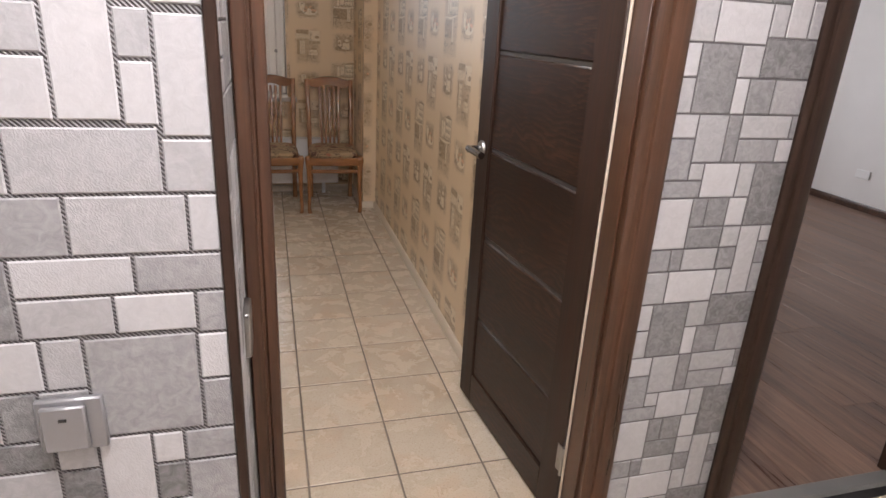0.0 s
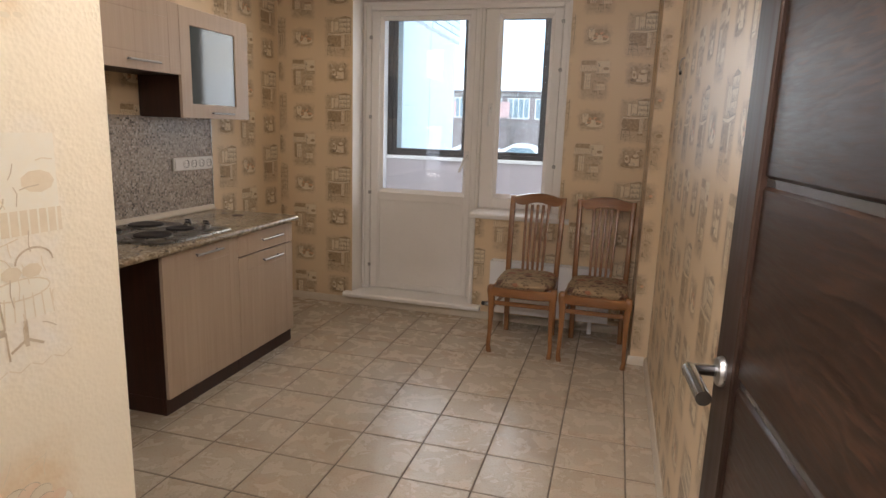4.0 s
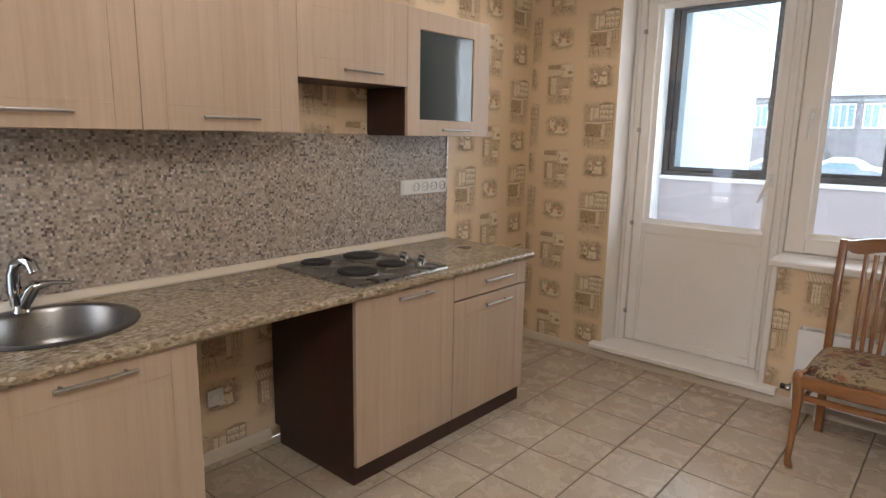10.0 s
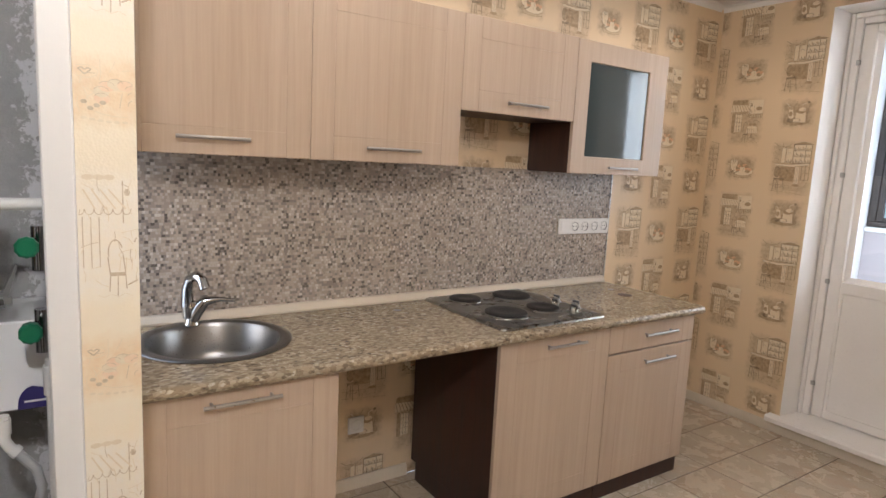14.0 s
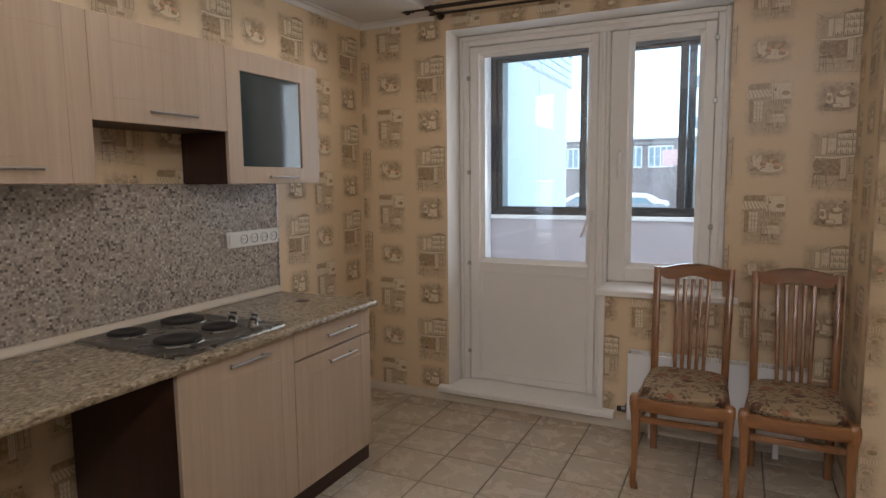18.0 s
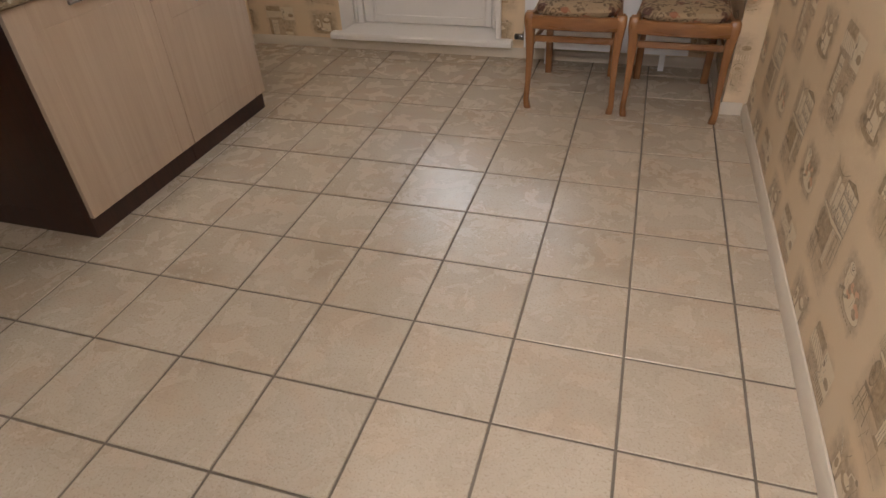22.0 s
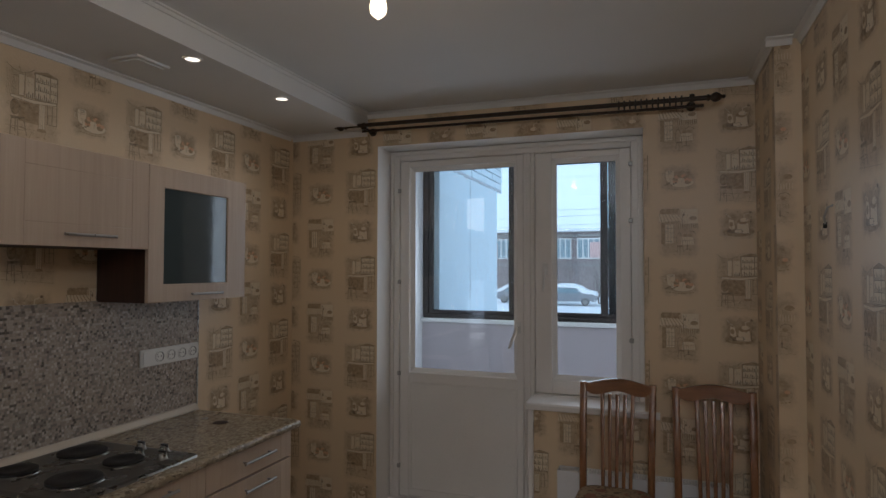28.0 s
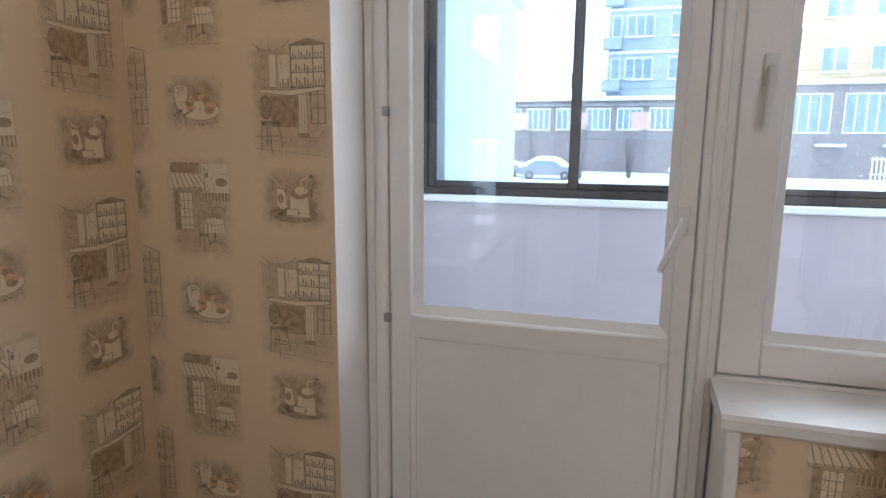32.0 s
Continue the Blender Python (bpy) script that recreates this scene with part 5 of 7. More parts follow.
for z in (1.185, 1.895, 2.235):
    part("hinge", Shape().box(0.062, 5.572, z - 0.014, 0.084, 5.586, z + 0.014, 0.003).box(0.059, 5.566, z - 0.008, 0.069, 5.574, z + 0.008, 0.002), "nickel", sash_w)


def window_handle(parent, x, z, tilt):
    s = Shape().box(x - 0.016, 5.573, z - 0.035, x + 0.016, 5.586, z + 0.04, 0.006)
    part("handle_plate", s, "plastic", parent)
    dx, dz = math.sin(radians(tilt)), -math.cos(radians(tilt))
    s = Shape().tube([(x, 5.58, z + 0.004), (x, 5.548, z + 0.004), (x + dx * 0.02, 5.541, z + dz * 0.02), (x + dx * 0.135, 5.543, z + dz * 0.135)], [0.010, 0.011, 0.011, 0.008], 10)
    part("handle", s, "plastic", parent)


window_handle(leaf_b, -0.610, 1.235, -22)
window_handle(sash_w, -0.440, 1.605, -3)

s = Shape().prism([(5.352, 0.785), (5.346, 0.792), (5.346, 0.815), (5.356, 0.824), (5.58, 0.828), (5.58, 0.785)], "x", -0.515, 0.228)
setting("window_sill", s, "gloss_white", "white painted window sill", "sill")
s = Shape().prism([(5.310, 0.0655), (5.302, 0.071), (5.302, 0.094), (5.312, 0.104), (5.36, 0.104), (5.58, 0.090), (5.58, 0.0655)], "x", -1.486, -0.503)
s.prism([(5.310, 0.0655), (5.302, 0.071), (5.302, 0.094), (5.312, 0.104), (5.3625, 0.1045), (5.3625, 0.0655)], "x", -1.545, -1.4861).prism([(5.310, 0.0655), (5.302, 0.071), (5.302, 0.094), (5.312, 0.104), (5.3625, 0.1045), (5.3625, 0.0655)], "x", -0.5029, -0.40)
setting("window_threshold", s, "gloss_white", "white painted threshold board of the balcony door", "threshold")
s = Shape().box(-0.502, 5.345, 0.1045, -0.47, 5.5745, 0.786, 0.004)
setting("trim_balcony_door", s, "gloss_white", "white casing beside the balcony door", "trim")

# The balcony
GLAZING, B_WEST, B_EAST = 7.15, -1.885, 2.05
s = Shape().box(-2.6, 5.70, -0.25, 4.4, 7.35, -0.02)
setting("floor_balcony", s, "parapet", "plain balcony floor", "floor")
s = Shape().box(B_WEST - 0.18, 5.70, -0.02, B_WEST, GLAZING + 0.10, 2.68).box(B_EAST, 5.70, -0.02, B_EAST + 0.15, GLAZING + 0.10, 2.68)
setting("wall_balcony_end", s, "balcony", "white end walls of the balcony", "wall")
s = Shape().box(B_WEST, GLAZING - 0.005, -0.02, B_EAST, GLAZING + 0.09, 1.108)
setting("wall_parapet", s, "parapet", "pinkish white balcony parapet", "parapet")
s = Shape().box(B_WEST, GLAZING - 0.035, 1.108, B_EAST, GLAZING + 0.13, 1.146, 0.006)
setting("trim_parapet", s, "balcony", "white parapet ledge", "ledge")
s = Shape().box(B_WEST - 0.18, 5.70, 2.68, B_EAST + 0.15, GLAZING + 0.14, 2.86).box(B_WEST, GLAZING - 0.02, 2.592, B_EAST, GLAZING + 0.10, 2.68)
setting("ceiling_balcony", s, "balcony", "white balcony ceiling", "ceiling")
glaz = tagged(new("window_2"), "dark brown metal sliding glazing of the balcony", "window", kind="structure")
BASE[glaz.name] = (0, 0, 0)
GL0, GL1 = GLAZING, GLAZING + 0.07
s = Shape().box(B_WEST + 0.003, GL0, 1.147, B_EAST - 0.003, GL1, 1.190, 0.004).box(B_WEST + 0.003, GL0, 2.552, B_EAST - 0.003, GL1, 2.591, 0.004)
s.box(B_WEST + 0.003, GL0, 1.190, -1.826, GL1, 2.552, 0.004).box(1.99, GL0, 1.190, B_EAST - 0.003, GL1, 2.552, 0.004)
part("window_frame", s, "brown_frame", glaz)
for x0, x1, y, wa, wb in ((-1.826, -1.004, GL0 + 0.012, 0.044, 0.053), (-1.055, -0.128, GL0 + 0.040, 0.048, 0.060), (-0.253, 0.56, GL0 + 0.012, 0.062, 0.052), (0.51, 1.32, GL0 + 0.040, 0.052, 0.052), (1.27, 1.99, GL0 + 0.012, 0.052, 0.052)):
    s = Shape().box(x0, y, 1.190, x0 + wa, y + 0.024, 2.552, 0.003).box(x1 - wb, y, 1.190, x1, y + 0.024, 2.552, 0.003)
    s.box(x0 + wa, y, 1.190, x1 - wb, y + 0.024, 1.222, 0.003).box(x0 + wa, y, 2.524, x1 - wb, y + 0.024, 2.552, 0.003)
    s.box(x1 - wb - 0.004, y - 0.004, 1.70, x1 - wb + 0.002, y + 0.002, 1.78, 0.001)
    sl = part("sliding_sash", s, "brown_frame", glaz)
    p = part("pane", Shape().box(x0 + wa - 0.002, y + 0.010, 1.220, x1 - wb + 0.002, y + 0.014, 2.526), "pane", sl)
    p.visible_shadow = False

# The kitchen door: an open leaf with cross panels and narrow glass strips
HINGE, LEAF_W, LEAF_H = Vector((0.800, 1.225, 0.0)), 0.795, 2.03
LEAF_TURN = math.degrees(math.atan2(0.735 - 0.803, 2.015 - 1.225))  # how far the leaf leans off the wall line


def in_leaf(s):
    """From the leaf's own frame (u along it, w out of its face towards the room, z up) to the world."""
    a = radians(-LEAF_TURN)
    d, n = Vector((-math.sin(a), math.cos(a), 0)), Vector((-math.cos(a), -math.sin(a), 0))
    s.v = [tuple(HINGE + d * u + n * w + Vector((0, 0, z))) for u, w, z in s.v]
    return s


door = thing("door_leaf", HINGE, "open dark brown oak-veneer door with cross panels and glass strips", "door")
for u0, u1 in ((0.0, 0.115), (LEAF_W - 0.105, LEAF_W)):
    part("stile", in_leaf(Shape().box(u0, -0.038, 0.008, u1, 0.0, LEAF_H, 0.004)), "door_v", door)
strips = (0.39, 0.725, 1.055, 1.385, 1.715)
part("bottom_rail", in_leaf(Shape().box(0.115, -0.037, 0.008, LEAF_W - 0.105, -0.001, 0.135, 0.003)), "door_h", door)
part("top_rail", in_leaf(Shape().box(0.115, -0.037, LEAF_H - 0.10, LEAF_W - 0.105, -0.001, LEAF_H, 0.003)), "door_h", door)
lows = (0.138,) + tuple(z + 0.0065 for z in strips)
highs = tuple(z - 0.0065 for z in strips) + (LEAF_H - 0.103,)
for z0, z1 in zip(lows, highs):
    part("panel", in_leaf(Shape().box(0.116, -0.030, z0, LEAF_W - 0.106, -0.008, z1, 0.005)), "door_h", door)
for z in strips:
    part("glass_strip", in_leaf(Shape().box(0.116, -0.024, z - 0.0063, LEAF_W - 0.106, -0.013, z + 0.0063)), "strip_glass", door, "narrow satin glass strip")
hu, hz = LEAF_W - 0.052, 1.052
rose = part("handle_rose", in_leaf(Shape().lathe([(0.026, -0.002), (0.027, 0.004), (0.024, 0.010), (0.012, 0.012)], (hu, 0, hz), "y", 20)), "nickel", door, "satin nickel rose")
part("lever", in_leaf(Shape().tube([(hu, 0.008, hz), (hu, 0.045, hz), (hu - 0.004, 0.054, hz), (hu - 0.016, 0.058, hz - 0.002)], [0.010, 0.010, 0.011, 0.012], 12).tube([(hu - 0.002, 0.056, hz), (hu - 0.118, 0.056, hz - 0.004)], [0.0125, 0.0125], 14)), "chrome", door, "chrome lever handle")
for z in (0.25, 1.80):
    part("hinge", in_leaf(Shape().tube([(-0.004, 0.002, z - 0.05), (-0.004, 0.002, z + 0.05)], 0.006, 10).box(-0.002, -0.002, z - 0.045, 0.028, 0.002, z + 0.045, 0.001)), "nickel", door, "worn nickel hinge")
part("peg", in_leaf(Shape().lathe([(0.008, 0.0), (0.008, 0.002)], (0.03, 0, 1.62), "y", 12)), "casing", door)

# Light switch in the hall
sw = thing("light_switch", (-0.285, 0.7095, 0.91), "silver-grey rocker light switch on the block wallpaper", "switch")
part("plate", Shape().box(-0.328, 0.698, 0.869, -0.243, 0.7095, 0.953, 0.004), "silver", sw)
part("rocker", Shape().box(-0.320, 0.688, 0.876, -0.264, 0.698, 0.946, 0.004), "silver", sw)
part("indicator", Shape().box(-0.297, 0.6865, 0.925, -0.287, 0.688, 0.929), "black", sw)
# fittings added above the two fill lamps; neither is ever in view
for (hx, hy), name, label in ((HALL_FILL, "hall_ceiling_light", "round white ceiling light in the hall"), (ENTRY_FILL, "entry_ceiling_light", "round white ceiling light at the kitchen entrance")):
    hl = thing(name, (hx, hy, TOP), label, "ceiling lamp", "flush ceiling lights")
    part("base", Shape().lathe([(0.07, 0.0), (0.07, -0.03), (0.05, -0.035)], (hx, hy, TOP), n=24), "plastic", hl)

# Second switch on the wall return, seen edge-on
s = Shape().box(-0.0665, 0.93, 0.86, -0.052, 1.01, 0.95, 0.004)
solo("switch_plate", s, "nickel", (-0.062, 0.97, 0.86), "grey switch plate on the return wall", "switch")

# Sockets of the next room
s = Shape().box(5.432, 4.25, 0.30, 5.449, 4.40, 0.38, 0.004)
ns = solo("double_socket", s, "plastic", (5.44, 4.32, 0.30), "white double socket low on the wall", "socket")

# Kitchen units
X_DOOR, X_UP = -1.490, -1.832


def fluted_front(s, y0, y1, z0, z1, x, t=0.018, inset=0.085, low=True, high=True):
    """A flat laminate door, one board, with lines routed parallel to its edges and its rim eased."""
    g, deep, e = 0.0011, 0.0016, 0.0012
    ya, yb = y0 + inset, y1 - inset
    lines = ([z0 + inset] if low else []) + ([z1 - inset] if high else [])
    ys = [y0 + e] + [k for c in (ya, yb) for k in (c - g, c, c + g)] + [y1 - e]
    zs = [z0 + e] + [k for c in lines for k in (c - g, c, c + g)] + [z1 - e]

    def height(y, z):
        return x - deep if y in (ya, yb) or (z in lines and ya <= y <= yb) else x
    front = [(height(y, z), y, z) for z in zs for y in ys]
    ny, nz = len(ys), len(zs)
    faces = [(a * ny + k, a * ny + k + 1, (a + 1) * ny + k + 1, (a + 1) * ny + k) for a in range(nz - 1) for k in range(ny - 1)]
    rim = list(range(ny)) + [a * ny + ny - 1 for a in range(1, nz)] + [(nz - 1) * ny + k for k in range(ny - 2, -1, -1)] + [a * ny for a in range(nz - 2, 0, -1)]

    def spread(i, depth):
        _, y, z = front[i]
        return (depth, y0 if y == ys[0] else y1 if y == ys[-1] else y, z0 if z == zs[0] else z1 if z == zs[-1] else z)
    n, r = len(front), len(rim)
    verts = front + [spread(i, x - e) for i in rim] + [spread(i, x - t) for i in rim]
    for k in range(r):
        q = (k + 1) % r
        faces += [(rim[k], rim[q], n + q, n + k), (n + k, n + q, n + r + q, n + r + k)]
    faces.append(tuple(range(n + r, n + 2 * r)))
    return s.add(verts, faces)


def bar_handle(parent, y0, y1, z, x):
    s = Shape().tube([(x + 0.028, y0, z), (x + 0.028, y1, z)], 0.006, 12)
    for y in (y0 + 0.025, y1 - 0.025):
        s.tube([(x - 0.001, y, z), (x + 0.028, y, z)], 0.0045, 10)
    part("handle", s, "nickel", parent, "satin nickel bar handle")


def base_unit(y0, y1, label, fronts):
    c = thing("base_cabinet", (-1.80, (y0 + y1) / 2, 0), label, "cabinet", "kitchen base cabinets")
    for ya, yb in ((y0 + 0.001, y0 + 0.017), (y1 - 0.017, y1 - 0.001)):
        part("side_panel", Shape().box(-2.08, ya, 0.088, X_DOOR - 0.0195, yb, 0.812, 0.001), "wenge", c, "dark wenge side panel")
    part("bottom_panel", Shape().box(-2.08, y0 + 0.017, 0.088, X_DOOR - 0.0195, y1 - 0.017, 0.104), "wenge", c)
    part("back_panel", Shape().box(-2.09, y0 + 0.002, 0.088, -2.0805, y1 - 0.002, 0.81), "wenge", c)
    part("top_rail", Shape().box(X_DOOR - 0.08, y0 + 0.0175, 0.79, X_DOOR - 0.0195, y1 - 0.0175, 0.812), "wenge", c)
    part("plinth", Shape().box(X_DOOR - 0.04, y0 + 0.001, 0.0, X_DOOR - 0.022, y1 - 0.001, 0.087, 0.001).box(-2.05, y0 + 0.002, 0, X_DOOR - 0.04, y0 + 0.018, 0.087).box(-2.05, y1 - 0.018, 0, X_DOOR - 0.04, y1 - 0.002, 0.087), "wenge", c, "dark wenge plinth")
    for kind, z0, z1, hy0, hy1, hz_, low, high in fronts:
        s = fluted_front(Shape(), y0 + 0.0014, y1 - 0.0014, z0, z1, X_DOOR, low=low, high=high)
        d = part(kind, s, "ash", c)
        bar_handle(d, hy0, hy1, hz_, X_DOOR)
    return c


base_unit(1.962, 2.553, "pale ash-laminate sink base cabinet with dark carcass", [("door", 0.09, 0.811, 2.14, 2.36, 0.778, True, True)])
base_unit(3.205, 3.812, "pale ash-laminate base cabinet under the hob, dark side panel", [("door", 0.09, 0.811, 3.426, 3.641, 0.778, True, True)])
base_unit(3.813, 4.412, "pale ash-laminate base cabinet with a drawer over a door", [("door", 0.09, 0.681, 4.036, 4.249, 0.632, True, True), ("drawer", 0.690, 0.811, 4.025, 4.251, 0.757, False, False)])


def carcass(c, y0, y1, z0, z1):
    """Sides, bottom and top of a wall cabinet."""
    for ya, yb in ((y0 + 0.001, y0 + 0.017), (y1 - 0.017, y1 - 0.001)):
        part("side_panel", Shape().box(WEST + 0.003, ya, z0, X_UP - 0.0195, yb, z1, 0.001), "wenge", c, "dark wenge side panel")
    part("bottom_panel", Shape().box(WEST + 0.003, y0 + 0.0172, z0, X_UP - 0.0195, y1 - 0.0172, z0 + 0.016), "wenge", c)
    part("top_panel", Shape().box(WEST + 0.003, y0 + 0.0172, z1 - 0.016, X_UP - 0.0195, y1 - 0.0172, z1), "wenge", c)


def wall_unit(y0, y1, z0, z1, label, hy0, hy1, hz_, brown_side=False):
    c = thing("wall_cabinet", (-2.0, (y0 + y1) / 2, z0), label, "cabinet", "kitchen wall cabinets")
    carcass(c, y0, y1, z0, z1)
    d = part("door", fluted_front(Shape(), y0 - 0.0002, y1 + 0.0002, z0, z1, X_UP), "ash", c)
    bar_handle(d, hy0, hy1, hz_, X_UP)


wall_unit(1.962, 2.577, 1.466, 2.062, "tall pale ash-laminate wall cabinet", 2.139, 2.364, 1.519)
wall_unit(2.579, 3.205, 1.466, 2.062, "tall pale ash-laminate wall cabinet", 2.784, 3.011, 1.515)
wall_unit(3.207, 3.834, 1.690, 2.062, "short pale ash-laminate wall cabinet over the hob", 3.426, 3.651, 1.735)

c = thing("glass_wall_cabinet", (-2.0, 4.16, 1.458), "wall cabinet with an ash frame round grey glass", "cabinet", "kitchen wall cabinets")
y0, y1, z0, z1 = 3.836, 4.483, 1.458, 2.060
carcass(c, y0, y1, z0, z1)
s = Shape().box(WEST + 0.004, y0 + 0.018, z0 + 0.017, WEST + 0.008, y1 - 0.018, z1 - 0.017).box(WEST + 0.008, y0 + 0.018, 1.745, X_UP - 0.05, y1 - 0.018, 1.757)
part("interior", s, "cab_in", c, "grey interior with a shelf")
gy0, gy1, gz0, gz1 = 3.926, 4.343, 1.538, 1.966
def ring_of(ya, yb, za, zb, x):
    return [(x, ya, za), (x, yb, za), (x, yb, zb), (x, ya, zb)]


outer, inner = (y0 + 0.0015, y1 - 0.0015, z0, z1), (gy0, gy1, gz0, gz1)
soft = (outer[0] + 0.002, outer[1] - 0.002, z0 + 0.002, z1 - 0.002)
s = Shape().rings([ring_of(*outer, X_UP - 0.018), ring_of(*outer, X_UP - 0.002), ring_of(*soft, X_UP), ring_of(gy0 - 0.003, gy1 + 0.003, gz0 - 0.003, gz1 + 0.003, X_UP), ring_of(*inner, X_UP - 0.003), ring_of(*inner, X_UP - 0.018), ring_of(*outer, X_UP - 0.018)], True, False)
gd = part("door", s, "ash", c)
part("pane", Shape().box(X_UP - 0.012, gy0 + 0.0005, gz0 + 0.0005, X_UP - 0.008, gy1 - 0.0005, gz1 - 0.0005), "frost", gd, "grey tinted pane")
bar_handle(gd, 4.071, 4.279, 1.490, X_UP)

# Worktop with a round cut-out for the sink and a rounded front edge
SINK = (-1.855, 2.262)


def worktop():
    bm = bmesh.new()
    zt, zb, xf, xb, ya, yb = 0.852, 0.816, -1.478, -2.126, 1.958, 4.448
    outer = [bm.verts.new(p) for p in ((xb, ya, zt), (xf, ya, zt), (xf, yb, zt), (xb, yb, zt))]
    hole = [bm.verts.new((SINK[0] + 0.225 * math.cos(2 * math.pi * k / 40), SINK[1] + 0.225 * math.sin(2 * math.pi * k / 40), zt)) for k in range(40)]
    edges = [bm.edges.new((a, b)) for lp in (outer, hole) for a, b in zip(lp, lp[1:] + lp[:1])]
    bmesh.ops.triangle_fill(bm, use_beauty=True, edges=edges)
    me = bpy.data.meshes.new("top")
    bm.to_mesh(me)
    bm.free()
    s = Shape()
    vs = [tuple(v.co) for v in me.vertices]
    fs = [tuple(p.vertices) for p in me.polygons]
    s.add(vs, fs)
    s.add([(x, y, zb) for x, y, _ in vs], [f[::-1] for f in fs])
    bpy.data.meshes.remove(me)
    ring = [(SINK[0] + 0.225 * math.cos(2 * math.pi * k / 40), SINK[1] + 0.225 * math.sin(2 * math.pi * k / 40)) for k in range(40)]
    s.rings([[(x, y, zt) for x, y in ring], [(x, y, zb) for x, y in ring]], True, False)
    s.face([(xb, ya, zb), (xf, ya, zb), (xf, ya, zt), (xb, ya, zt)]).face([(xb, yb, zb), (xb, yb, zt), (xf, yb, zt), (xf, yb, zb)]).face([(xb, ya, zb), (xb, ya, zt), (xb, yb, zt), (xb, yb, zb)])
    r = (zt - zb) / 2
    prof = [(xf + r * math.sin(math.pi * k / 10), zb + r - r * math.cos(math.pi * k / 10)) for k in range(11)]
    s.rings([[(x, y, z) for x, z in prof] for y in (ya, yb)], False, False)
    s.face([(x, ya, z) for x, z in prof]).face([(x, yb, z) for x, z in prof[::-1]])
    return s


wt = thing("worktop", (-1.80, 3.2, 0.816), "beige speckled laminate worktop with a rounded edge", "worktop")
part("top", worktop(), "counter", wt)
part("end_strip", Shape().box(-2.126, 4.4485, 0.816, -1.48, 4.4515, 0.852), "skirt", wt)
for y, x in ((3.03, -1.97), (4.31, -1.93)):
    part("scorch_mark", Shape().lathe([(0.018, 0.0), (0.018, 0.0006)], (x, y, 0.852), n=14), "bronze", wt, "small dark burn mark")

s = Shape().prism([(-2.117, 0.853), (-2.092, 0.853), (-2.090, 0.862), (-2.104, 0.884), (-2.117, 0.887)], "y", 1.959, 4.446)
# the outline above is in x and z
solo("upstand", s, "skirt", (-2.1, 3.2, 0.853), "cream plastic upstand behind the worktop", "upstand")
sp = thing("splashback", (-2.12, 3.2, 0.853), "grey-beige mosaic-print splashback panel", "splashback")
part("panel", Shape().box(WEST + 0.002, 1.959, 0.853, -2.118, 4.455, 1.463), "splash", sp)
part("edge_strip", Shape().box(WEST + 0.002, 4.4555, 0.853, -2.112, 4.463, 1.457, 0.001), "alu", sp, "bright aluminium edge strip")

# Sink and tap
sk = thing("sink", (SINK[0], SINK[1], 0.852), "round stainless steel sink set into the worktop", "sink")
prof = [(0.250, 0.0006), (0.252, 0.003), (0.246, 0.006), (0.226, 0.0055), (0.212, 0.002), (0.204, -0.012), (0.196, -0.10), (0.182, -0.132), (0.15, -0.150), (0.05, -0.158), (0.03, -0.160), (0.0, -0.160)]
s = Shape()
s.lathe(prof, (SINK[0], SINK[1], 0.852), n=48, caps=False)
part("bowl", s, "steel", sk)
part("drain", Shape().lathe([(0.04, -0.157), (0.038, -0.154), (0.012, -0.156), (0.0, -0.156)], (SINK[0], SINK[1], 0.852), n=24, caps=False), "chrome", sk)
tb = Vector((-2.045, 2.228, 0.858))
tap = thing("tap", tb, "chrome single-lever kitchen tap with a swan neck", "tap")
part("body", Shape().lathe([(0.027, -0.001), (0.027, 0.006), (0.023, 0.012), (0.022, 0.05), (0.026, 0.07), (0.022, 0.085)], tb, n=20), "chrome", tap)
neck = [tb + Vector(p) for p in ((0.0, -0.006, 0.03), (0.0, -0.014, 0.08), (0.003, -0.014, 0.135), (0.022, -0.008, 0.172), (0.052, 0.006, 0.188), (0.080, 0.020, 0.176), (0.092, 0.026, 0.148))]
part("spout", Shape().tube(neck, [0.024, 0.022, 0.0195, 0.018, 0.0175, 0.0175, 0.018], 16), "chrome", tap)
part("lever", Shape().tube([tb + Vector(p) for p in ((0.004, 0.0, 0.02), (0.010, 0.022, 0.062), (0.016, 0.046, 0.088), (0.026, 0.09, 0.092), (0.036, 0.142, 0.086))], [0.022, 0.024, 0.019, 0.009, 0.006], 14), "chrome", tap)

# Hob with four solid plates
hb = thing("hob", (-1.85, 3.55, 0.852), "worn steel electric hob with four black plates", "hob")
hx0, hx1, hy0, hy1 = -2.100, -1.514, 3.235, 3.812
s = Shape()
loops = []
for inset, z in ((0.0, 0.8525), (0.004, 0.860), (0.016, 0.864), (0.03, 0.862)):
    lp, r = [], 0.03
    for cx, cy, a0 in ((hx1 - r, hy1 - r, 0), (hx0 + r, hy1 - r, 90), (hx0 + r, hy0 + r, 180), (hx1 - r, hy0 + r, 270)):
        for k in range(5):
            a = radians(a0 + 22.5 * k)
            q = max(r - inset, 0.004)
            lp.append((cx + q * math.cos(a), cy + q * math.sin(a), z))
    loops.append(lp)
s.rings(loops)
part("plate", s, "hob_steel", hb)
